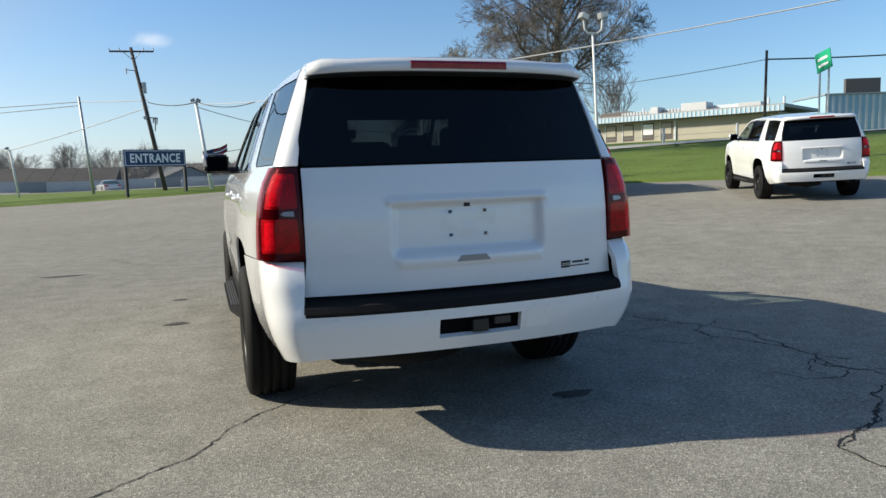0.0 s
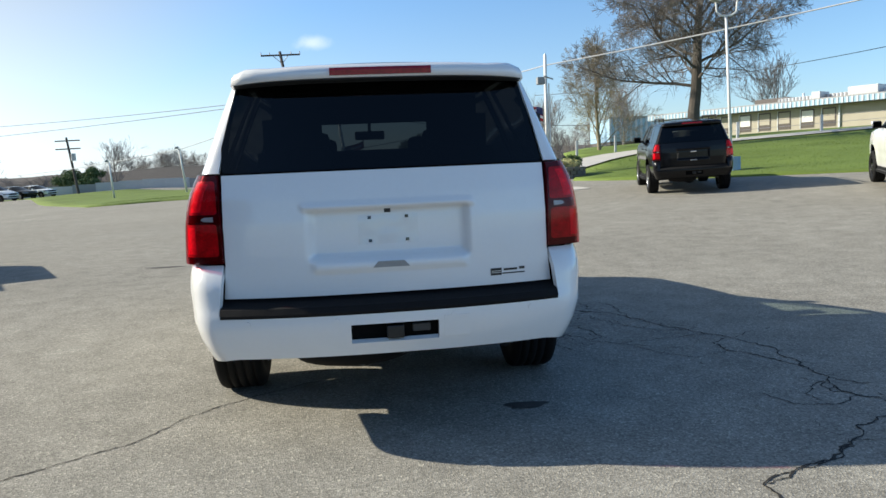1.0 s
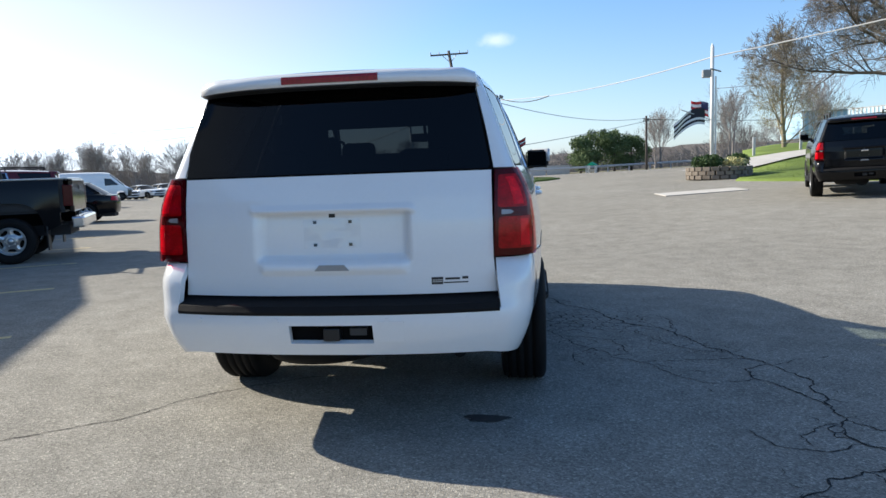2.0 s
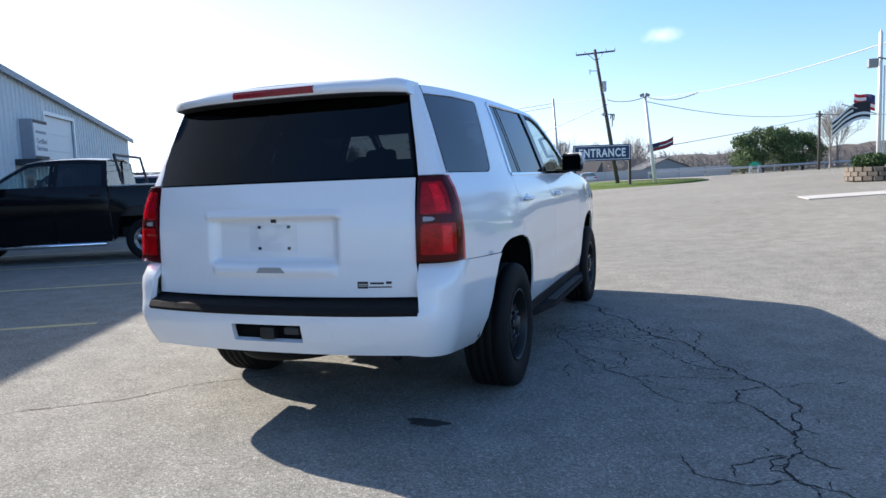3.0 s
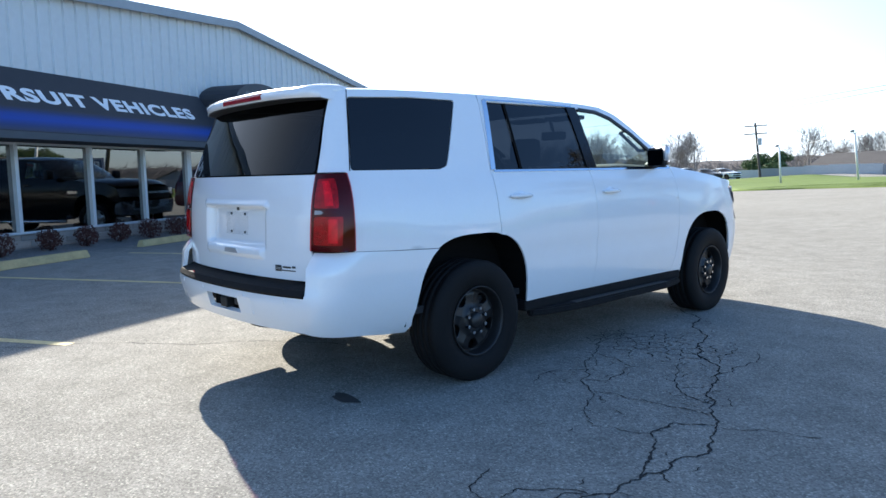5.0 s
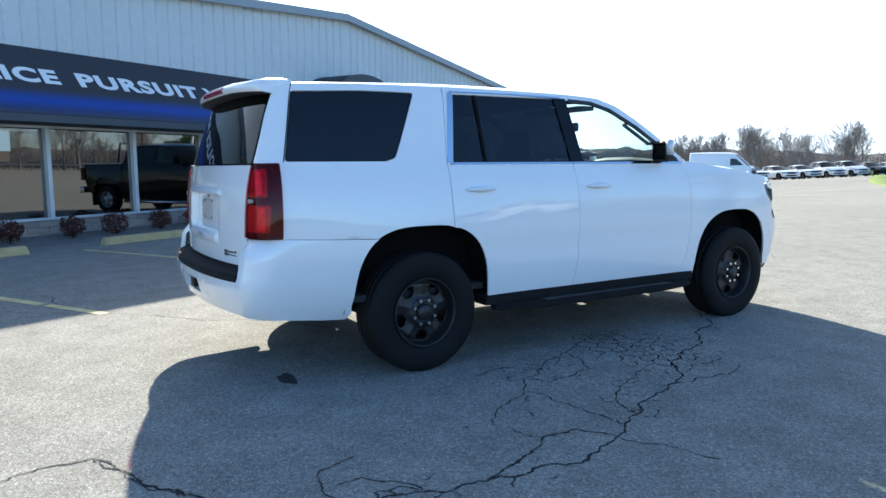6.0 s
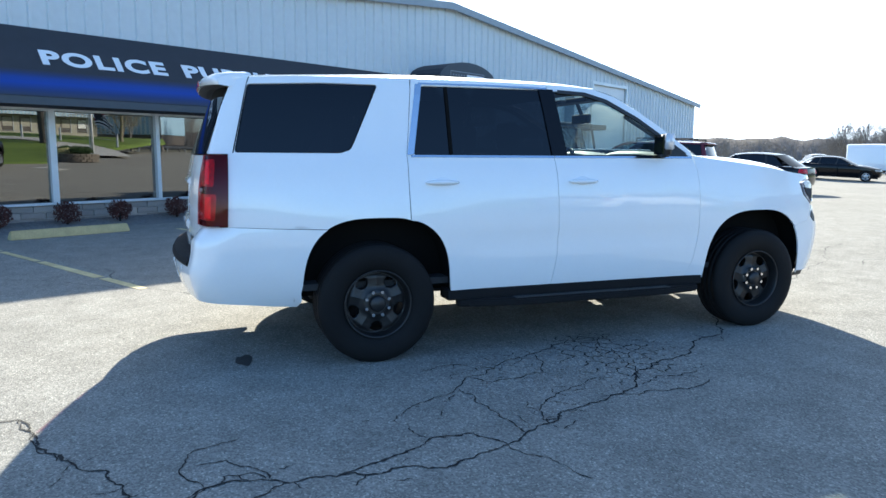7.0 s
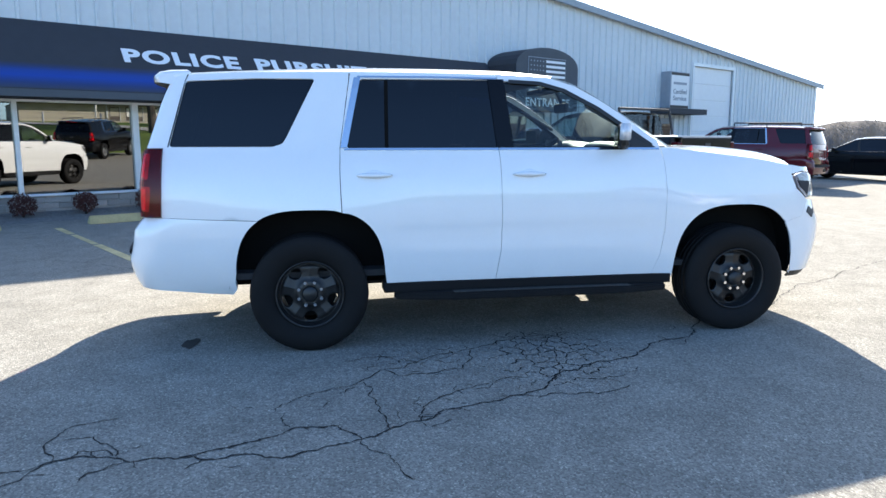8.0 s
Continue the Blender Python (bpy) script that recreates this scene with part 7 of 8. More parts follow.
        bmesh.ops.transform(g, matrix=pose(s * (1.036 + dx), 2.055 + dy, 1.36, 0, 0, -16.1 * s), verts=g.verts)
        part("mirror_glass", g, M_MIRROR, mir, "dark mirror glass")
        part("cap", slab([(s * (x + dx), y + dy) for x, y in ((1.122, 2.036), (1.148, 2.036), (1.150, 2.064), (1.133, 2.110), (1.084, 2.137), (0.97, 2.141), (0.97, 2.115), (1.06, 2.095))], 1.335, 1.444, 0.006), mirror_cap or M_DARK, mir, "bright mirror cap" if mirror_cap else "", smooth=True)
        part("mirror_sail", body.panel(bmesh.new(), body.sides([(2.06, 1.288), (2.335, 1.288), (2.11, 1.445)], s), 0.1, lift=0.004, thick=0.006), M_DARK, door2, "black corner trim")
        for y in (0.0, 2.946):
            wheel(thing, s * 0.872, y, 0.372, 0.265, 0.212, wheels, s, lugs=8 if wheels is M_STEEL_BLACK else 5, mat_lug=M_CHROME)
        if rails:
            b = bmesh.new()
            rod(b, (s * 0.62, -0.6, 1.88), (s * 0.62, 1.3, 1.90), 0.018)
            for y in (-0.6, 0.35, 1.3):
                rod(b, (s * 0.62, y, 1.80), (s * 0.62, y, 1.89), 0.02)
            part("roof_rail", b, M_DARK, thing)

    # roof, windscreen, bonnet
    wx = lambda y, z: suv_width(y, z)  # noqa: E731
    roof = between([((wx(-0.7, 1.745), -0.80, 1.738), (-0.93, 1.775)), ((wx(-0.4, 1.76), -0.4, 1.760), (-0.45, 1.806)), ((wx(0.4, 1.772), 0.4, 1.774), (0.4, 1.842)), ((wx(1.28, 1.768), 1.28, 1.770), (1.36, 1.836)), ((wx(1.64, 1.750), 1.64, 1.752), (1.80, 1.800))])
    part("roof", loft(roof, thick=0.01), paint, thing)
    ws = between([((wx(1.64, 1.750), 1.645, 1.748), (1.805, 1.797)), ((wx(1.80, 1.700), 1.805, 1.698), (1.99, 1.735)), ((wx(2.0, 1.585), 2.02, 1.572), (2.26, 1.585)), ((wx(2.4, 1.29), 2.415, 1.290), (2.74, 1.296))])
    part("windscreen", loft(ws, power=2.0), M_CLEAR, thing, "clear sloping windscreen")
    hood = between([((0.895, 2.40, 1.290), (2.72, 1.290)), ((0.885, 2.85, 1.240), (3.05, 1.292)), ((0.85, 3.2, 1.196), (3.45, 1.260)), ((0.79, 3.44, 1.148), (3.68, 1.205)), ((0.70, 3.54, 1.11), (3.80, 1.125))])
    part("bonnet", loft(hood, thick=0.02), paint, thing)
    # tailgate and its glass
    g = gate.faces([(-0.760, 1.280), (-0.763, 0.87), (-0.778, 0.705), (0.778, 0.705), (0.763, 0.87), (0.760, 1.280)])
    tg = part("tailgate", gate.panel(bmesh.new(), g, 0.0135, gap=0.004), paint, thing)
    rg = rounded(body.faces([(-0.752, 1.284), (0.752, 1.284), (0.668, 1.715), (-0.668, 1.715)]), 0.02)
    part("rear_window", body.panel(bmesh.new(), rg, 0.1, lift=0.002, skirt=False), M_REAR_GLASS, tg, "dark tinted rear window")
    seal_out = body.faces([(-0.775, 1.258), (0.775, 1.258), (0.700, 1.725), (-0.700, 1.725)])
    seal_in = body.faces([(-0.735, 1.302), (0.735, 1.302), (0.655, 1.700), (-0.655, 1.700)])
    part("rubber_seal", body.panel(bmesh.new(), seal_out, 0.1, lift=-0.012, thick=0.003, holes=[seal_in]), M_ARCH, tg)
    for x, z, w, h in ((-0.09, 1.055, 0.008, 0.007), (0.083, 1.055, 0.008, 0.007), (-0.09, 0.947, 0.008, 0.007), (0.083, 0.947, 0.008, 0.007), (-0.005, 1.088, 0.015, 0.012)):
        y = gate.at(*gate.face(x, z)).y
        part("plate_screw", boxed(x - w, x + w, y - 0.004, y + 0.01, z - h, z + h), M_DARK, tg)
    b = bmesh.new()
    yq = gate.at(*gate.face(0, 0.845)).y
    vs = [b.verts.new(v) for v in ((-0.085, yq - 0.001, 0.828), (0.085, yq - 0.001, 0.828), (0.06, yq - 0.006, 0.856), (-0.06, yq - 0.006, 0.856))]
    b.faces.new(vs)
    r = bmesh.ops.extrude_face_region(b, geom=b.faces[:])
    bmesh.ops.translate(b, verts=[v for v in r["geom"] if isinstance(v, bmesh.types.BMVert)], vec=(0, 0.02, 0))
    part("gate_pull", b, M_PULL, tg)
    if badge:
        # a clear crumpled film over the plate's place
        film = bmesh.new()
        rows = []
        for i in range(15):
            row = []
            for j in range(9):
                fx, fz = -0.145 + 0.28 * i / 14, 0.932 + 0.135 * j / 8
                fy = gate.at(*gate.face(fx, fz)).y - 0.006 - 0.011 * abs(noise.noise((fx * 17, fz * 23, 6)))
                row.append(film.verts.new((fx, fy, fz)))
            rows.append(row)
        for ra, rb in zip(rows, rows[1:]):
            for j in range(8):
                film.faces.new((ra[j], rb[j], rb[j + 1], ra[j + 1])).smooth = True
        part("plate_film", film, M_FILM, tg, "clear crumpled plastic film")
    if badge:
        for x0, x1, z0, z1, m in ((0.468, 0.522, 0.752, 0.786, M_DARK), (0.532, 0.60, 0.772, 0.782, M_DARK), (0.61, 0.638, 0.774, 0.786, M_DARK), (0.525, 0.638, 0.756, 0.762, M_DARK), (0.472, 0.520, 0.763, 0.766, M_METAL), (0.472, 0.520, 0.771, 0.774, M_METAL)):
            p = gate.faces([(x0, z0), (x1, z0), (x1, z1), (x0, z1)])
            part("decal", gate.panel(bmesh.new(), p, 0.05, lift=0.0022 if m is M_DARK else 0.0035, skirt=False), m, tg)
    if older:
        part("emblem", boxed(-0.07, 0.07, -1.10, -1.08, 1.03, 1.06, 0.005), M_CHROME, tg, "plain bright emblem bar")
    # spoiler and high brake lamp
    b = bmesh.new()
    prof = [(-0.80, 1.780), (-0.90, 1.777), (-0.965, 1.763), (-0.992, 1.737), (-0.985, 1.704), (-0.93, 1.694), (-0.86, 1.698)]
    cols = []
    for k in range(25):
        x = -0.70 + 1.40 * k / 24
        e = (abs(x) / 0.70) ** 6
        lip = 0.015 * math.exp(-(((abs(x) - 0.63) / 0.06) ** 2))
        cols.append([b.verts.new((x * (1 - 0.03 * (z - 1.694) / 0.09), y + 0.055 * (abs(x) / 0.7) ** 2.5 + 0.05 * e, 1.694 + (z - 1.694) * (1 - 0.18 * e) + (lip if z > 1.722 else 0) - 0.012 * (abs(x) / 0.7) ** 3)) for y, z in prof])
    for a, c in zip(cols, cols[1:]):
        for i in range(len(prof) - 1):
            f = b.faces.new((a[i], c[i], c[i + 1], a[i + 1]))
            f.smooth = i not in (4,)
    b.faces.new(cols[0])
    b.faces.new(cols[-1][::-1])
    bmesh.ops.recalc_face_normals(b, faces=b.faces)
    sp = part("spoiler", b, paint, thing)
    b = bmesh.new()
    cols = []
    for k in range(25):
        x = -0.685 + 1.37 * k / 24
        e = (abs(x) / 0.70) ** 6
        cols.append([b.verts.new((x, y + 0.055 * (abs(x) / 0.7) ** 2.5 + 0.05 * e, z - 0.012 * (abs(x) / 0.7) ** 3)) for y, z in ((-0.978, 1.699), (-0.93, 1.690), (-0.86, 1.692), (-0.86, 1.700), (-0.978, 1.704))])
    for a, c in zip(cols, cols[1:]):
        for i in range(5):
            b.faces.new((a[i - 1], c[i - 1], c[i], a[i]))
    b.faces.new(cols[0])
    b.faces.new(cols[-1][::-1])
    bmesh.ops.recalc_face_normals(b, faces=b.faces)
    part("underside", b, M_DARK, sp, "black spoiler underside")
    b = bmesh.new()
    lens = []
    for k in range(9):
        x = -0.235 + 0.47 * k / 8
        d = 0.055 * (abs(x) / 0.7) ** 2.5
        lens.append([b.verts.new((x, y + d, z)) for y, z in ((-0.93, 1.750), (-0.989, 1.748), (-0.997, 1.735), (-0.995, 1.713), (-0.93, 1.710))])
    for a, c in zip(lens, lens[1:]):
        for i in range(4):
            b.faces.new((a[i], c[i], c[i + 1], a[i + 1]))
    b.faces.new(lens[0])
    b.faces.new(lens[-1][::-1])
    bmesh.ops.recalc_face_normals(b, faces=b.faces)
    part("high_brake_lamp", b, M_HIGH_LENS, sp, "red high brake lamp")
    # rear bumper
    ra = [p for p in rear_arch if p[0] < -0.28 and p[1] < 0.842]
    right = bump.sides([(-0.872, 0.868), (-0.60, 0.852), (seam_y, 0.841)] + ra + [(-0.479, 0.362), (-0.62, 0.372), (-0.84, 0.400)]) + bump.faces([(0.72, 0.432), (0.4, 0.432), (0.0, 0.432)])
    inner = bump.faces([(0.0, 0.645), (0.4, 0.645), (0.79, 0.645), (0.785, 0.70), (0.768, 0.866)])
    half = inner + right
    poly = half + [(-q, z) for q, z in reversed(half) if abs(q) > 1e-4]
    hole = bump.faces([(-0.20, 0.492), (0.20, 0.492), (0.20, 0.582), (-0.20, 0.582)])
    bp = part("rear_bumper", bump.panel(bmesh.new(), poly, 0.045, holes=[hole], thick=0.03), paint, thing)
    b = bmesh.new()
    box(b, -0.21, 0.21, -1.12, -1.0, 0.485, 0.59)
    part("hitch_recess", b, M_ARCH, bp)
    part("hitch_receiver", boxed(-0.04, 0.04, -1.17, -1.02, 0.505, 0.565, 0.006), M_STEEL_BLACK, bp)
    part("trailer_socket", boxed(0.08, 0.165, -1.14, -1.10, 0.525, 0.562, 0.006), M_SOCKET, bp)
    part("tow_cover", bump.panel(bmesh.new(), bump.faces([(0.225, 0.50), (0.345, 0.50), (0.345, 0.60), (0.225, 0.60)]), 0.06, lift=0.002, thick=0.006), paint, bp)
    for x in (-0.66, -0.26, 0.27, 0.64):
        p = bump.at(*bump.face(x, 0.605))
        nrm = bump.normal(*bump.face(x, 0.605))
        part("parking_sensor", rod(bmesh.new(), p - nrm * 0.01, p + nrm * 0.003, 0.012, n=14), paint, bp)
    pad = bmesh.new()
    cols = []
    for k in range(17):
        x = -0.785 + 1.57 * k / 16
        yb = bump.at(*bump.face(x, 0.64)).y
        cols.append([pad.verts.new((x, y, z)) for y, z in ((yb - 0.004, 0.630), (yb - 0.010, 0.645), (yb + 0.004, 0.672), (-1.05 + 0.06 * (abs(x) / 0.8) ** 2, 0.704), (-1.0, 0.704), (-1.0, 0.63))])
    for a, c in zip(cols, cols[1:]):
        for i in range(5):
            pad.faces.new((a[i], c[i], c[i + 1], a[i + 1]))
    pad.faces.new(cols[0])
    pad.faces.new(cols[-1][::-1])
    bmesh.ops.recalc_face_normals(pad, faces=pad.faces)
    part("step_pad", pad, M_PAD, bp, "black textured step pad")
    # front bumper and grille
    fa = [p for p in front_arch if p[0] > 3.30 and p[1] < 0.76]
    half = nose.faces([(0, 0.86), (0.5, 0.86)]) + nose.sides([(3.50, 0.92), (3.45, 0.80), (3.335, 0.76)]) + nose.sides(list(reversed(fa)) + [(3.40, 0.40), (3.52, 0.40)]) + nose.faces([(0.5, 0.40), (0, 0.40)])
    poly = half + [(-q, z) for q, z in reversed(half) if abs(q) > 1e-4]
    fb = part("front_bumper", nose.panel(bmesh.new(), poly, 0.07), paint, thing)
    half = nose.faces([(0, 0.40), (0.5, 0.40)]) + nose.sides([(3.52, 0.40), (3.40, 0.40), (3.40, 0.355), (3.52, 0.355)]) + nose.faces([(0.5, 0.36), (0, 0.36)])
    part("air_dam", nose.panel(bmesh.new(), half + [(-q, z) for q, z in reversed(half) if abs(q) > 1e-4], 0.1, lift=-0.01), M_DARK, fb)
    for s in (1, -1):
        part("fog_lamp", nose.panel(bmesh.new(), nose.sides([(3.53, 0.87), (3.50, 0.83), (3.56, 0.79), (3.62, 0.85)], s), 0.05, lift=0.002), M_DARK, fb, "dark fog lamp recess")
    half = nose.faces([(0, 1.10), (0.55, 1.09), (0.58, 0.94), (0.5, 0.87), (0, 0.87)])
    part("grille", nose.panel(bmesh.new(), half + [(-q, z) for q, z in reversed(half) if abs(q) > 1e-4], 0.08, lift=-0.01), M_DARK, thing)
    # underside and cabin
    b = bmesh.new()
    box(b, -0.60, 0.60, -0.70, 3.5, 0.40, 0.47, 0.02)
    part("underbody", b, M_CABIN, thing)
    # tank and rails added to keep sunlit ground from showing underneath
    part("tank_light_block", boxed(-0.72, -0.38, 0.62, 1.75, 0.265, 0.42, 0.03), M_CABIN, thing, "dark plastic fuel tank, added to block light under the car")
    for s in (1, -1):
        part("chassis_rail", boxed(s * 0.47, s * 0.56, -0.35, 3.3, 0.34, 0.46, 0.01), M_CABIN, thing)
    b = bmesh.new()
    lathe(b, [(0.10, -0.10), (0.31, -0.10), (0.345, -0.06), (0.345, 0.06), (0.31, 0.10), (0.10, 0.10)], 28)
    bmesh.ops.transform(b, matrix=pose(-0.20, -0.56, 0.41, 0, 90, 0), verts=b.verts)
    part("spare_wheel", b, M_TYRE, thing)
    b = rod(bmesh.new(), (-0.85, 0, 0.36), (0.85, 0, 0.36), 0.045)
    bmesh.ops.create_uvsphere(b, u_segments=14, v_segments=10, radius=0.15, matrix=Matrix.Translation((0.05, 0, 0.35)))
    part("rear_axle", b, M_CABIN, thing, smooth=True)
    b = rod(bmesh.new(), (0.42, -0.2, 0.40), (0.55, -0.80, 0.39), 0.03)
    rod(b, (0.55, -0.80, 0.39), (0.57, -0.87, 0.378), 0.031)
    part("tailpipe", b, M_STEEL_BLACK, thing, smooth=True)
    # unseen box added in the hollow nose to stop sunlight leaking through
    part("nose_light_block", boxed(-0.62, 0.62, 3.30, 3.60, 0.43, 1.06, 0.02), M_CABIN, thing)
    for sx in (-1, 1):
        grip = rod(bmesh.new(), (sx * 0.735, 1.90, 1.565), (sx * 0.745, 2.16, 1.425), 0.014, n=8)
        rod(grip, (sx * 0.735, 1.90, 1.565), (sx * 0.785, 1.88, 1.575), 0.013, n=8)
        rod(grip, (sx * 0.745, 2.16, 1.425), (sx * 0.80, 2.17, 1.43), 0.013, n=8)
        part("grab_handle", grip, M_SOCKET, thing, "grey pillar grab handle")
    part("cabin_floor", boxed(-0.88, 0.88, -0.95, 2.6, 0.46, 0.50), M_CABIN, thing)
    part("dashboard", dashboard(), M_DASH, thing, "grey padded dashboard")
    b = bmesh.new()
    bmesh.ops.create_cone(b, segments=24, radius1=0.19, radius2=0.19, depth=0.03, cap_ends=False, matrix=pose(-0.40, 2.02, 1.18, 65, 0, 0))
    ring = b.faces[:]
    bmesh.ops.solidify(b, geom=ring, thickness=0.025)
    rod(b, (-0.40, 2.02, 1.18), (-0.40, 2.25, 1.08), 0.03)
    box(b, -0.57, -0.23, 2.01, 2.035, 1.16, 1.20)
    part("steering_wheel", b, M_CABIN, thing)
    for sx, y, wd in ((-0.40, 1.30, 0.27), (0.40, 1.30, 0.27), (-0.42, 0.35, 0.30), (0.42, 0.35, 0.30), (0, -0.45, 0.62)):
        b = bmesh.new()
        low = 0.0 if y > 0 else -0.12
        box(b, sx - wd, sx + wd, y - 0.05, y + 0.50, 0.62, 0.80 + low, 0.05)
        box(b, sx - wd, sx + wd, y - 0.20, y - 0.04, 0.72, 1.30 + low, 0.06)
        for hx in ((sx,) if wd < 0.5 else (-0.38, 0.38)):
            box(b, hx - 0.13, hx + 0.13, y - 0.22, y - 0.12, 1.33 + low, 1.52 + low, 0.04)
            rod(b, (hx, y - 0.16, 1.25 + low), (hx, y - 0.16, 1.36 + low), 0.02)
        part("seat", b, M_CABIN, thing, smooth=True)
    b = boxed(-0.70, 0.70, 0.05, 0.08, 0.50, 0.98)
    box(b, -0.80, 0.80, 0.05, 0.08, 0.98, 1.30)
    box(b, -0.72, 0.72, 0.05, 0.08, 1.30, 1.40)
    for x0, x1 in ((-0.68, -0.33), (0.31, 0.68)):
        box(b, x0, x1, 0.05, 0.08, 1.40, 1.60)
    box(b, -0.62, 0.62, 0.05, 0.08, 1.56, 1.74)
    part("cargo_partition", b, M_CABIN, thing, "black cargo partition with an opening")
    b = boxed(-0.13, 0.13, 1.96, 2.0, 1.545, 1.62, 0.015)
    rod(b, (0, 1.99, 1.60), (0, 1.93, 1.72), 0.015)
    part("rear_view_mirror", b, M_CABIN, thing)
    b = bmesh.new()
    for s in (1, -1):
        box(b, s * 0.04, s * 0.36, 1.80, 1.95, 1.70, 1.735, 0.01)
    part("sun_visor", b, M_CABIN, thing)
    rows = [((wx(y, z) - 0.03, y, z - 0.03), (yc, zc - 0.045)) for (x, y, z), (yc, zc) in roof]
    part("headliner", loft(rows, n=4), M_CABIN, thing)
    return thing


hero = suv(M_BODY, "white full-size police SUV with black steel wheels and dark glass", badge=True, mirror_cap=M_CAP)
# ---- the other vehicles ----
M_SILVER_PAINT = material("silver_car_paint", (0.55, 0.56, 0.56), 0.3, metal=0.4, vary=0.03, coat=1.0)
M_ALLOY = material("alloy_wheel", (0.45, 0.46, 0.47), 0.3, metal=0.9, vary=0.05)


def stood(thing, x, y, heading, scale=1.0, up=0.0):
    """Sets a vehicle on the ground, its nose turned by heading from +y to the left, leaning with the slope."""
    c, s = math.cos(radians(heading)), math.sin(radians(heading))
    ax, ay = Vector((c, s, (gz(x + c, y + s) - gz(x - c, y - s)) / 2)).normalized(), Vector((-s, c, (gz(x - s, y + c) - gz(x + s, y - c)) / 2)).normalized()
    az = ax.cross(ay)
    m = Matrix((ax, ay, az)).transposed().to_4x4()
    m.translation = (x, y, gz(x, y) + up)
    thing.matrix_world = m @ Matrix.Diagonal((scale, scale, scale, 1))
    return thing


white = copy_thing(hero, Matrix())
tagged(white, "white full-size police SUV parked beside the lawn", "suv")
stood(white, 11.5, 8.08, -28.9)
black = suv(M_BLACK, "black full-size SUV with a roof rack and dark glass", wheels=M_ALLOY, rails=True, older=True)
stood(black, 8.4, 13.1, -17.7)
red = suv(M_RED_PAINT, "dark red family SUV with a roof rack near the workshop", wheels=M_ALLOY, rails=True)
stood(red, -12.88, 13.25, 128, 0.95)


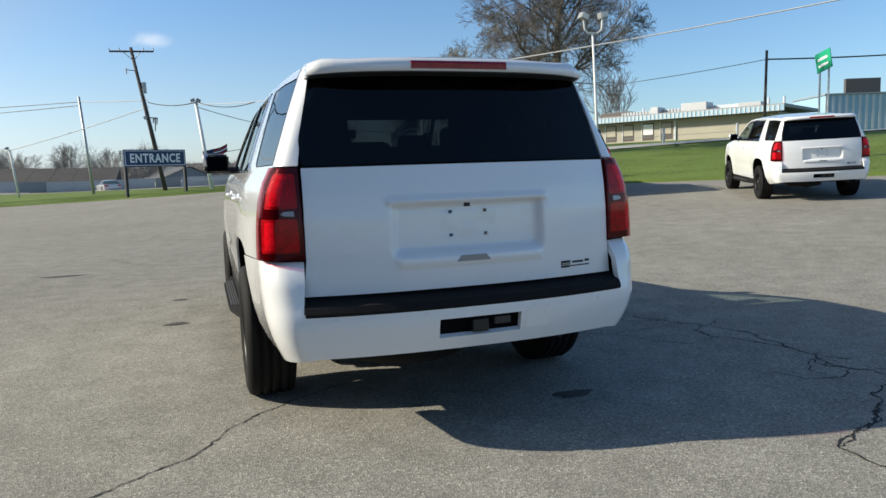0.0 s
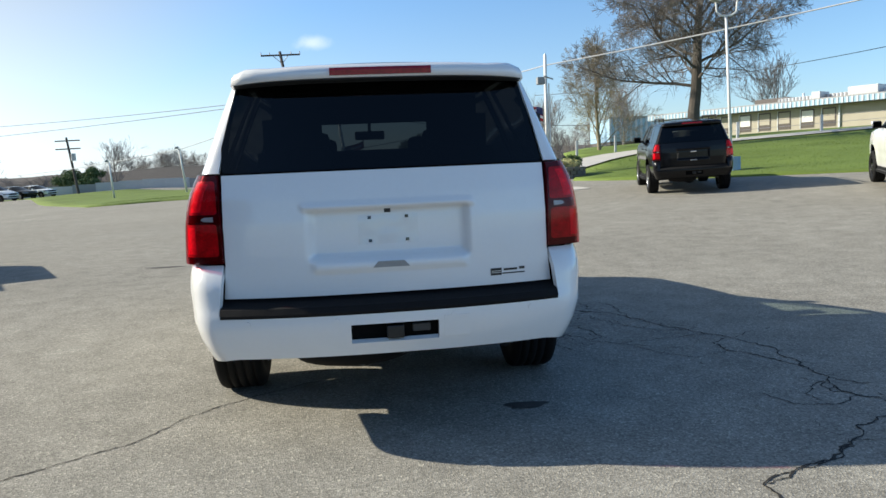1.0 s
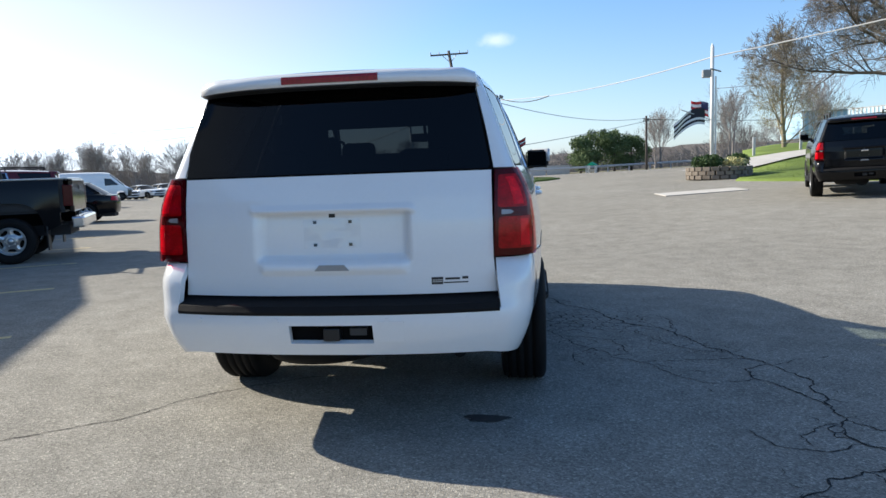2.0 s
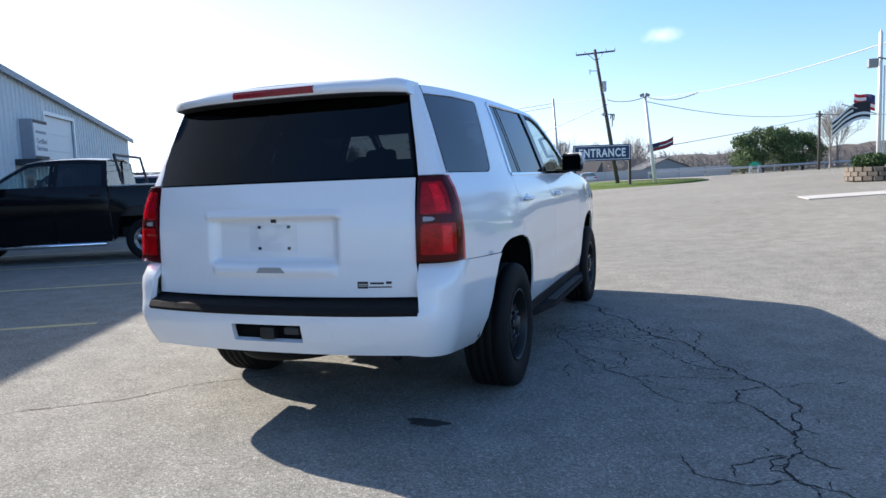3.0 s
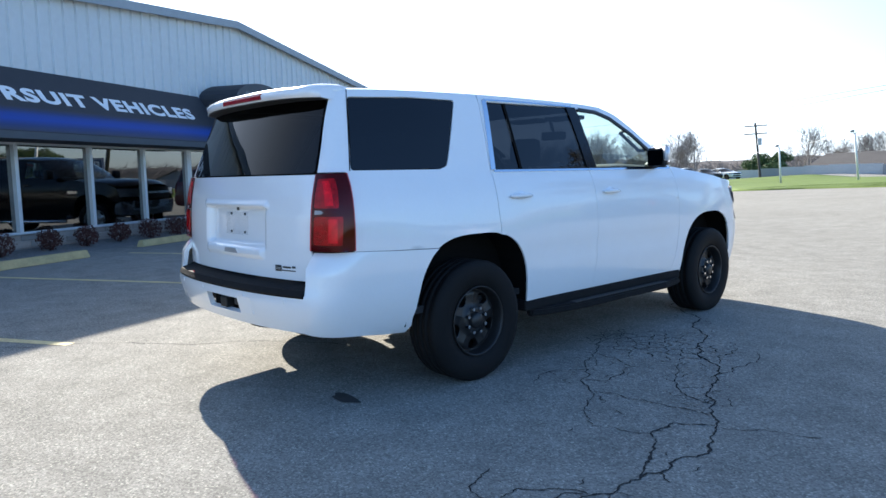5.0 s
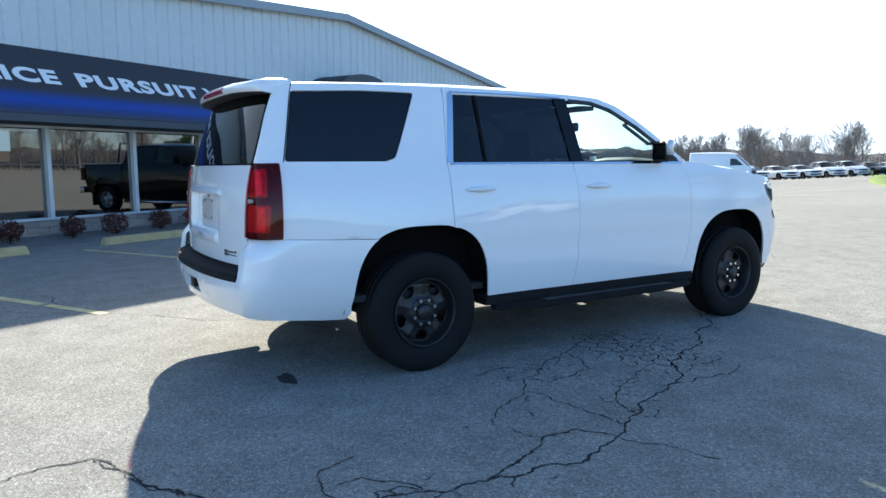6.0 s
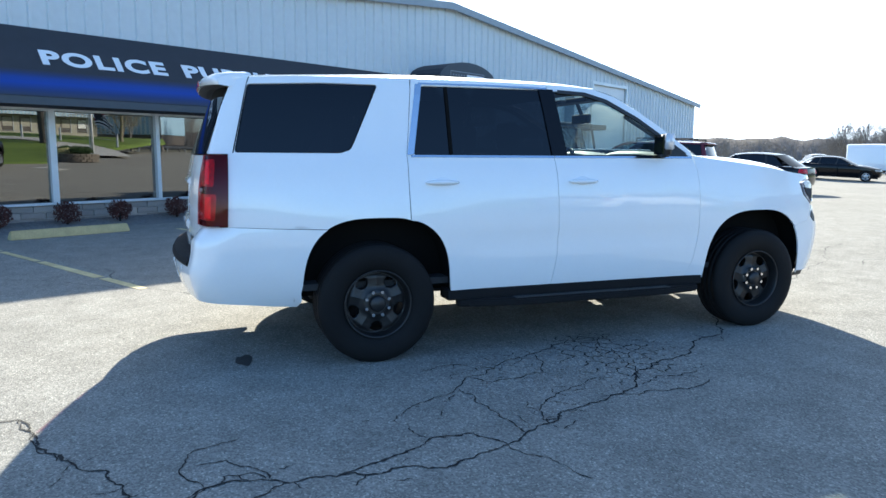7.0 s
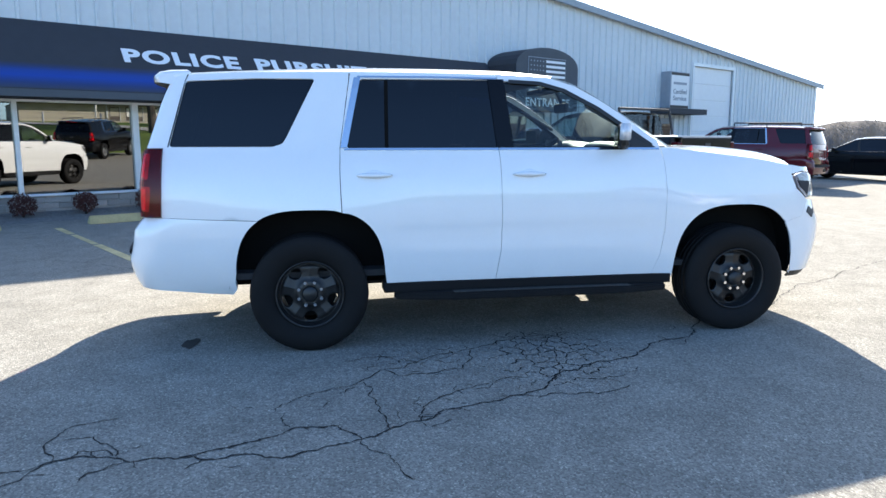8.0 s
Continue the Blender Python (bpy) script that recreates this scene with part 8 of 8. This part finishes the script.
def truck():
    t = tagged(new("pickup_truck"), "black crew cab pickup truck with bright alloy wheels", "pickup")

    def width(y, z):
        w = lerp_table([(0.45, 0.93), (0.6, 0.965), (0.9, 0.985), (1.15, 0.98), (1.33, 0.95), (1.45, 0.90), (1.9, 0.74)], z)
        w -= 0.05 * smoothstep(3.9, 4.6, y)
        for c in (0.0, 3.57):
            w += 0.022 * math.exp(-(((y - c) / 0.5) ** 4)) * smoothstep(1.15, 0.9, z)
        return w

    tail = Shell(width, [(0.4, -0.94), (1.3, -0.96), (1.5, -0.92)], 0.03, (0.10, 0.08))
    nose = Shell(width, [(0.4, 4.45), (0.7, 4.54), (1.0, 4.53), (1.2, 4.48)], 0.16, (0.3, 0.26), sign=1)
    ra, fa = arch(0.0, 0.50, 0.46, 1.0), arch(3.57, 0.50, 0.46, 0.98)
    for s in (1, -1):
        bed = [(0.60, 0.36), (0.60, 1.36), (-0.77, 1.36), (-0.77, 0.62), (-0.52, 0.50)] + [p for p in reversed(ra)]
        part("bed_side", tail.panel(bmesh.new(), tail.sides(bed, s), 0.12, gap=0.004), M_BLACK, t)
        rd = [(0.62, 0.36), (1.55, 0.36), (1.60, 1.36), (1.58, 1.86), (1.0, 1.88), (0.66, 1.84), (0.64, 1.36)]
        win = rounded([(0.74, 1.40), (0.76, 1.79), (1.50, 1.82), (1.53, 1.40)], 0.03)
        d = part("rear_door", tail.panel(bmesh.new(), tail.sides(rd, s), 0.12, holes=[tail.sides(win, s)], gap=0.004), M_BLACK, t)
        part("window", tail.panel(bmesh.new(), tail.sides(win, s), 0.2, lift=-0.004), M_PRIVACY, d)
        fd = [(1.55, 0.36), (2.70, 0.36), (2.78, 0.9), (2.78, 1.32), (2.42, 1.60), (2.05, 1.82), (1.58, 1.86), (1.60, 1.36)]
        win = rounded([(1.66, 1.40), (1.65, 1.81), (2.02, 1.77), (2.32, 1.60), (2.62, 1.40)], 0.03)
        d2 = part("front_door", tail.panel(bmesh.new(), tail.sides(fd, s), 0.12, holes=[tail.sides(win, s)], gap=0.004), M_BLACK, t)
        part("window", tail.panel(bmesh.new(), tail.sides(win, s), 0.2, lift=-0.004), M_CLEAR, d2)
        for dd, y in ((d, 0.85), (d2, 1.78)):
            c = tail.at(*tail.side(y, 1.22, s))
            part("door_handle", boxed(c.x - 0.01, c.x + s * 0.03, y - 0.1, y + 0.1, 1.205, 1.24, 0.008), M_BLACK, dd)
        fe = [(2.78, 0.9), (2.70, 0.36), (3.06, 0.38)] + [p for p in reversed(fa) if p[1] > 0.5 and p[0] < 3.98] + [(4.05, 0.78), (4.30, 0.80), (4.22, 0.92), (4.16, 1.12), (3.9, 1.22), (3.4, 1.29), (2.78, 1.33)]
        part("fender", nose.panel(bmesh.new(), nose.sides(fe, s), 0.1, gap=0.003), M_BLACK, t)
        hl = nose.sides([(4.18, 1.10), (4.24, 0.90)], s) + nose.faces([(s * 0.55, 0.90), (s * 0.55, 1.10)])
        part("headlamp", nose.panel(bmesh.new(), hl, 0.1, lift=0.004), M_HEAD_LENS, t, "clear headlamp")
        part("badge_plate", boxed(s * 0.98, s * 1.000, 2.95, 3.2, 1.045, 1.06), M_CHROME, t, "small bright badge bars")
        part("badge_plate", boxed(s * 0.98, s * 1.000, 2.95, 3.2, 1.01, 1.026), M_CHROME, t, "small bright badge bars")
        ln = [(0.55, 0.4), (2.75, 0.4), (2.75, 1.3), (0.6, 1.3)]
        part("inner_panel", tail.panel(bmesh.new(), tail.sides(ln, s), 0.3, lift=-0.05, skirt=False), M_DARK, t)
        for cy in (0.0, 3.57):
            b = bmesh.new()
            ring = arch(cy, 0.53, 0.46, 1.02)
            o, i = [b.verts.new((s * 0.94, y, z)) for y, z in ring], [b.verts.new((s * 0.58, y, z)) for y, z in ring]
            for k in range(len(ring) - 1):
                b.faces.new((o[k], o[k + 1], i[k + 1], i[k]))
            b.faces.new(i)
            part("wheel_arch_liner", b, M_ARCH, t)
            wheel(t, s * 0.87, cy, 0.38, 0.265, 0.228, M_ALLOY, s, 5, 5)
        part("tube_step", rod(bmesh.new(), (s * 1.0, 0.7, 0.33), (s * 1.0, 2.85, 0.33), 0.04), M_CHROME, t, "bright tubular side step", smooth=True)
        b = boxed(s * 1.02, s * 1.24, 2.50, 2.62, 1.36, 1.58, 0.03)
        part("wing_mirror", b, M_DARK, t, smooth=True)
        part("tail_lamp", boxed(s * 0.86, s * 0.985, -0.975, -0.82, 0.92, 1.28, 0.015), M_SMOKED, t, "smoked red tail lamp")
        part("mud_flap", boxed(s * 0.72, s * 0.99, -0.56, -0.54, 0.2, 0.6), M_DARK, t)
    part("roof", loft(between([((0.745, 0.70, 1.86), (0.62, 1.90)), ((0.75, 1.2, 1.885), (1.2, 1.94)), ((0.76, 1.75, 1.87), (1.85, 1.93)), ((0.775, 2.05, 1.825), (2.2, 1.87))]), thick=0.03), M_BLACK, t)
    part("windscreen", loft(between([((0.775, 2.06, 1.82), (2.21, 1.865)), ((0.86, 2.42, 1.60), (2.68, 1.62)), ((0.94, 2.80, 1.33), (3.10, 1.36))]), power=2.0), M_CLEAR, t)
    part("bonnet", loft(between([((0.945, 2.79, 1.325), (3.09, 1.35)), ((0.93, 3.4, 1.29), (3.6, 1.36)), ((0.90, 3.95, 1.22), (4.2, 1.31)), ((0.82, 4.18, 1.14), (4.48, 1.20))]), thick=0.03), M_BLACK, t)
    part("cab_back", boxed(-0.90, 0.90, 0.61, 0.66, 0.5, 1.38), M_BLACK, t)
    b = bmesh.new()
    vs = [b.verts.new(v) for v in ((-0.93, 0.63, 1.38), (0.93, 0.63, 1.38), (0.74, 0.68, 1.86), (-0.74, 0.68, 1.86))]
    b.faces.new(vs)
    part("rear_window", b, M_CLEAR, t)
    b = boxed(-0.93, 0.93, -0.83, 0.6, 0.82, 0.86)
    for x in (-0.93, 0.87):
        box(b, x, x + 0.06, -0.83, 0.6, 0.84, 1.37)
    box(b, -0.93, 0.93, 0.55, 0.6, 0.84, 1.37)
    part("bed", b, M_DARK, t)
    tg = part("tailgate", boxed(-0.86, 0.86, -0.97, -0.89, 0.82, 1.37, 0.02), M_BLACK, t)
    part("gate_handle", boxed(-0.1, 0.1, -0.982, -0.97, 1.2, 1.26), M_DARK, tg)
    part("bed_cover", boxed(-0.95, 0.95, -0.92, 0.58, 1.372, 1.40, 0.01), M_SILVER_PAINT, t, "pale bed cover edge")
    part("rear_bumper", boxed(-0.95, 0.95, -1.12, -0.92, 0.55, 0.74, 0.03), M_CHROME, t, "chrome step bumper")
    part("front_bumper", nose.panel(bmesh.new(), nose.faces([(-0.5, 0.46), (-0.5, 0.80), (0.5, 0.80), (0.5, 0.46)]), 0.12), M_CHROME, t)
    for s in (1, -1):
        part("bumper_end", nose.panel(bmesh.new(), nose.faces([(s * 0.5, 0.46), (s * 0.5, 0.80)]) + nose.sides([(4.28, 0.79), (4.10, 0.74), (4.06, 0.50), (4.2, 0.46)], s), 0.12), M_CHROME, t)
    g = part("grille", nose.panel(bmesh.new(), nose.faces([(-0.54, 0.84), (0.54, 0.84), (0.54, 1.14), (-0.54, 1.14)]), 0.12), M_DARK, t)
    part("grille_bar", nose.panel(bmesh.new(), nose.faces([(-0.54, 0.97), (0.54, 0.97), (0.54, 1.02), (-0.54, 1.02)]), 0.15, lift=0.01), M_CHROME, g)
    rack = part("headache_rack", rod(bmesh.new(), (-0.86, 0.50, 1.95), (0.86, 0.50, 1.95), 0.026), M_DARK, t, "black tubular rack behind the cab")
    for x in (-0.86, 0.86):
        part("rack_post", rod(bmesh.new(), (x, 0.38, 1.39), (x, 0.50, 1.95), 0.026), M_DARK, rack)
    part("underbody", boxed(-0.6, 0.6, -0.85, 4.2, 0.42, 0.6), M_CABIN, t)
    for x in (-0.42, 0.42):
        for y in (0.9, 1.85):
            b = boxed(x - 0.26, x + 0.26, y - 0.1, y + 0.05, 0.8, 1.42, 0.05)
            box(b, x - 0.26, x + 0.26, y, y + 0.5, 0.75, 0.92, 0.05)
            box(b, x - 0.13, x + 0.13, y - 0.1, y, 1.45, 1.62, 0.03)
            part("seat", b, M_CABIN, t, smooth=True)
    part("dashboard", boxed(-0.88, 0.88, 2.55, 3.0, 0.7, 1.3, 0.05), M_CABIN, t)
    return t


pick = truck()
stood(pick, -8.07, 7.06, 118.4)


def sedan(paint, label, wheels=M_STEEL_BLACK, tall=0.0, glassm=None, lightbar=False):
    """A four-door saloon, or with tall a crossover; the rear axle stands at y = 0."""
    t = tagged(new("saloon_car" if tall < 0.1 else "crossover_car"), label, "car")
    gm = glassm or M_PRIVACY
    k = tall

    def width(y, z):
        w = lerp_table([(0.25, 0.86), (0.45, 0.90), (0.7, 0.925), (0.88 + k * 0.4, 0.91), (0.98 + k * 0.6, 0.86), (1.42 + k, 0.62)], z)
        return w - 0.10 * smoothstep(2.9, 3.95, y) - 0.08 * smoothstep(-0.4, -1.05, y)

    back = Shell(width, [(0.25, -0.98), (0.5, -1.06), (0.8, -1.06), (1.0 + k * 0.6, -1.0)], 0.10, (0.25, 0.22))
    nose = Shell(width, [(0.25, 3.82), (0.5, 3.92), (0.7, 3.92), (0.9, 3.84)], 0.18, (0.32, 0.3), sign=1)
    belt = 0.98 + k * 0.55
    ra, fa = arch(0, 0.40, 0.28, 0.74), arch(3.05, 0.40, 0.28, 0.73)
    for s in (1, -1):
        low = [(-0.86, 0.36), (-0.42, 0.30)] + list(reversed(ra)) + [(0.45, 0.27), (1.4, 0.26), (1.40, belt), (0.55, belt), (-0.55, belt - 0.03), (-0.84, belt - 0.06)]
        part("rear_side", back.panel(bmesh.new(), back.sides(low, s), 0.14, gap=0.003), paint, t)
        fr = [(1.4, 0.26), (2.60, 0.27)] + list(reversed(fa)) + [(3.50, 0.36), (3.52, 0.60), (3.46, 0.80), (3.0, belt - 0.12), (2.35, belt - 0.02), (1.40, belt)]
        part("front_side", nose.panel(bmesh.new(), nose.sides(fr, s), 0.14, gap=0.003), paint, t)
        win = [(-0.30 - k * 0.6, belt + 0.01), (0.15 - k * 0.8, 1.33 + k), (0.9, 1.395 + k), (1.5, 1.36 + k), (2.2, belt + 0.01)]
        part("side_glass", back.panel(bmesh.new(), back.sides(win, s), 0.2, thick=0.004), gm, t, "dark side glass")
        for y in (0.28, 1.28):
            part("pillar", ribbon(bmesh.new(), back, back.sides([(y, belt), (y + 0.06, belt + 0.2), (y + 0.10, 1.375 + k)], s), 0.07, 0.006), M_DARK, t)
        part("tail_lamp", back.panel(bmesh.new(), back.faces([(s * 0.45, belt - 0.24), (s * 0.45, belt - 0.08)]) + back.sides([(-0.86, belt - 0.08), (-0.84, belt - 0.22)], s), 0.1, lift=0.004), M_RED_LENS, t, "red tail lamp")
        part("headlamp", nose.panel(bmesh.new(), nose.faces([(s * 0.42, 0.66), (s * 0.42, 0.76)]) + nose.sides([(3.48, 0.80), (3.56, 0.66)], s), 0.1, lift=0.004), M_HEAD_LENS, t, "clear headlamp")
        part("wing_mirror", boxed(s * 0.90, s * 1.08, 2.02, 2.12, belt, belt + 0.12, 0.02), paint, t)
        for y in (0.0, 3.05):
            b = bmesh.new()
            ring = arch(y, 0.43, 0.26, 0.77)
            o, i = [b.verts.new((s * 0.84, yy, z)) for yy, z in ring], [b.verts.new((s * 0.52, yy, z)) for yy, z in ring]
            for j in range(len(ring) - 1):
                b.faces.new((o[j], o[j + 1], i[j + 1], i[j]))
            b.faces.new(i)
            part("wheel_arch_liner", b, M_DARK, t)
            wheel(t, s * 0.79, y, 0.345, 0.22, 0.225, wheels, s, 5, 5)
    part("roof", loft(between([((0.66, 0.05 - k * 0.9, 1.36 + k), (-0.05 - k * 0.9, 1.40 + k)), ((0.655, 0.6, 1.405 + k), (0.6, 1.465 + k)), ((0.655, 1.2, 1.40 + k), (1.2, 1.465 + k)), ((0.675, 1.52, 1.36 + k), (1.65, 1.41 + k))]), n=6, thick=0.02), paint, t)
    part("windscreen", loft(between([((0.675, 1.53, 1.355 + k), (1.66, 1.405 + k)), ((0.77, 1.9, 1.19 + k * 0.8), (2.05, 1.22 + k * 0.8)), ((0.86, 2.36, belt - 0.01), (2.55, belt + 0.02))]), n=6, power=2.0), gm, t, "dark windscreen")
    part("rear_window", loft(between([((0.84, -0.60 - k * 0.35, belt - 0.02), (-0.72 - k * 0.3, belt + 0.02)), ((0.74, -0.2 - k * 0.6, 1.20 + k * 0.8), (-0.35 - k * 0.6, 1.22 + k * 0.8)), ((0.66, 0.06 - k * 0.9, 1.355 + k), (-0.04 - k * 0.9, 1.395 + k))]), n=6, power=2.0), gm, t, "dark rear window")
    part("bonnet", loft(between([((0.86, 2.35, belt - 0.02), (2.54, belt + 0.01)), ((0.84, 2.9, belt - 0.10), (3.1, belt - 0.03)), ((0.74, 3.45, 0.81), (3.80, 0.83))]), n=6, thick=0.03), paint, t)
    part("boot_lid", loft(between([((0.80, -0.86, belt - 0.06), (-1.03, belt - 0.02)), ((0.84, -0.58 - k * 0.3, belt - 0.025), (-0.70 - k * 0.3, belt + 0.01))]), n=6, thick=0.03), paint, t)
    half = back.faces([(0, 0.34), (0.5, 0.34)]) + back.sides([(-0.80, 0.36), (-0.845, belt - 0.06)]) + back.faces([(0.5, belt - 0.04), (0, belt - 0.03)])
    part("tail_panel", back.panel(bmesh.new(), half + [(-q, z) for q, z in reversed(half) if abs(q) > 1e-4], 0.14), paint, t)
    half = nose.faces([(0, 0.83), (0.5, 0.83)]) + nose.sides([(3.47, 0.80), (3.52, 0.60), (3.50, 0.36)]) + nose.faces([(0.5, 0.28), (0, 0.28)])
    nb = part("front_bumper", nose.panel(bmesh.new(), half + [(-q, z) for q, z in reversed(half) if abs(q) > 1e-4], 0.14), paint, t)
    half = nose.faces([(0, 0.78), (0.55, 0.76), (0.5, 0.60), (0, 0.58)])
    part("grille", nose.panel(bmesh.new(), half + [(-q, z) for q, z in reversed(half) if abs(q) > 1e-4], 0.14, lift=0.006), M_DARK, nb)
    half = nose.faces([(0, 0.50), (0.55, 0.50), (0.6, 0.38), (0, 0.36)])
    part("air_intake", nose.panel(bmesh.new(), half + [(-q, z) for q, z in reversed(half) if abs(q) > 1e-4], 0.14, lift=0.006), M_DARK, nb)
    part("underbody", boxed(-0.6, 0.6, -0.9, 3.7, 0.2, 0.45), M_CABIN, t)
    part("cabin", boxed(-0.7, 0.7, -0.3, 2.2, 0.45, belt - 0.05), M_CABIN, t)
    return t


black_car = sedan(M_BLACK, "black four-door saloon parked nose to the workshop", M_ALLOY, 0.05)
stood(black_car, -15.4, 19.85, 116)
dark_car = copy_thing(black_car, Matrix())
tagged(dark_car, "black four-door saloon at the start of the far rows", "car")
stood(dark_car, -30.8, 38.3, -53)
white_car = sedan(M_BODY, "white four-door police saloon in the far row", M_STEEL_BLACK)
white_cross = sedan(M_BODY, "white police crossover in the far row", M_STEEL_BLACK, 0.27)
for src in (white_car, white_cross):
    tagged(src, group="far row of cars")
stood(white_car, -37.7, 81.7, 245)
stood(white_cross, -38.9, 75.0, 246)
for i, (src, lab) in enumerate(((black_car, "black four-door saloon in the far row"), (white_cross, ""), (white_car, ""), (white_car, ""), (white_car, ""), (black_car, "black four-door saloon in the far row"), (white_car, ""), (white_cross, ""), (white_car, ""), (white_car, ""))):
    k = i + 1 if i < 1 else i + 2
    c = copy_thing(src, Matrix())
    tagged(c, lab or src["label"], "car", "far row of cars")
    stood(c, -37.7 - 0.58 * k, 81.7 - 3.36 * k, 245 + (i * 37 % 7) - 3)
verge_car = sedan(M_SILVER_PAINT, "silver-white four-door saloon on the road beyond the entrance sign", M_ALLOY, glassm=M_CLEAR)
stood(verge_car, -10.4, 79.7, 18, up=-0.1 - gz(-10.4, 79.7))


def van():
    t = tagged(new("cargo_van"), "white high-roofed cargo van in the far row", "van")

    def width(y, z):
        return lerp_table([(0.3, 0.95), (0.8, 1.0), (1.4, 0.98), (2.2, 0.90), (2.5, 0.80)], z) - 0.12 * smoothstep(3.6, 4.7, y)

    back = Shell(width, [(0.3, -1.0), (2.5, -0.98)], 0.03, (0.12, 0.1))
    nose = Shell(width, [(0.3, 4.5), (0.9, 4.62), (1.15, 4.5)], 0.2, (0.35, 0.3), sign=1)
    for s in (1, -1):
        side = [(-0.9, 0.4), (-0.45, 0.4)] + list(reversed(arch(0, 0.42, 0.38, 0.85))) + [(2.2, 0.38), (2.2, 2.40), (-0.9, 2.42)]
        part("cargo_side", back.panel(bmesh.new(), back.sides(side, s), 0.2, gap=0.004), M_BODY, t)
        cab = [(2.2, 0.38), (3.25, 0.40)] + list(reversed(arch(3.7, 0.42, 0.38, 0.85))) + [(4.2, 0.5), (4.22, 1.0), (3.9, 1.28), (3.3, 1.85), (2.85, 2.28), (2.2, 2.40)]
        win = [(2.45, 1.32), (2.45, 1.95), (2.95, 1.9), (3.55, 1.35)]
        part("cab_side", nose.panel(bmesh.new(), nose.sides(cab, s), 0.2, holes=[nose.sides(win, s)], gap=0.004), M_BODY, t)
        part("window", nose.panel(bmesh.new(), nose.sides(win, s), 0.3, lift=-0.003), M_PRIVACY, t)
        for y in (0.0, 3.7):
            wheel(t, s * 0.85, y, 0.36, 0.23, 0.22, M_STEEL_BLACK, s, 5, 5)
        part("headlamp", nose.panel(bmesh.new(), nose.faces([(s * 0.5, 0.85), (s * 0.5, 1.08)]) + nose.sides([(4.2, 1.05), (4.25, 0.85)], s), 0.15, lift=0.004), M_HEAD_LENS, t)
    part("roof", loft(between([((0.83, -0.95, 2.42), (-0.97, 2.50)), ((0.83, 1.0, 2.42), (1.0, 2.52)), ((0.84, 2.5, 2.36), (2.55, 2.48)), ((0.86, 2.86, 2.27), (2.98, 2.36))]), n=6, thick=0.03), M_BODY, t)
    part("windscreen", loft(between([((0.86, 2.87, 2.26), (2.99, 2.35)), ((0.92, 3.4, 1.75), (3.6, 1.8)), ((0.95, 3.85, 1.30), (4.1, 1.32))]), n=6, power=2.0), M_PRIVACY, t)
    part("bonnet", loft(between([((0.95, 3.84, 1.29), (4.09, 1.31)), ((0.88, 4.2, 1.02), (4.48, 1.1))]), n=6, thick=0.03), M_BODY, t)
    half = nose.faces([(0, 1.1), (0.5, 1.1)]) + nose.sides([(4.22, 1.02), (4.2, 0.5)]) + nose.faces([(0.5, 0.4), (0, 0.4)])
    part("front_bumper", nose.panel(bmesh.new(), half + [(-q, z) for q, z in reversed(half) if abs(q) > 1e-4], 0.2), M_DARK, t)
    half = back.faces([(0, 0.4), (0.6, 0.4)]) + back.sides([(-0.9, 0.4), (-0.9, 2.42)]) + back.faces([(0.5, 2.44), (0, 2.46)])
    part("rear_doors", back.panel(bmesh.new(), half + [(-q, z) for q, z in reversed(half) if abs(q) > 1e-4], 0.2), M_BODY, t)
    part("underbody", boxed(-0.7, 0.7, -0.9, 4.2, 0.3, 0.5), M_CABIN, t)
    return t


stood(van(), -38.0, 51.2, -56)
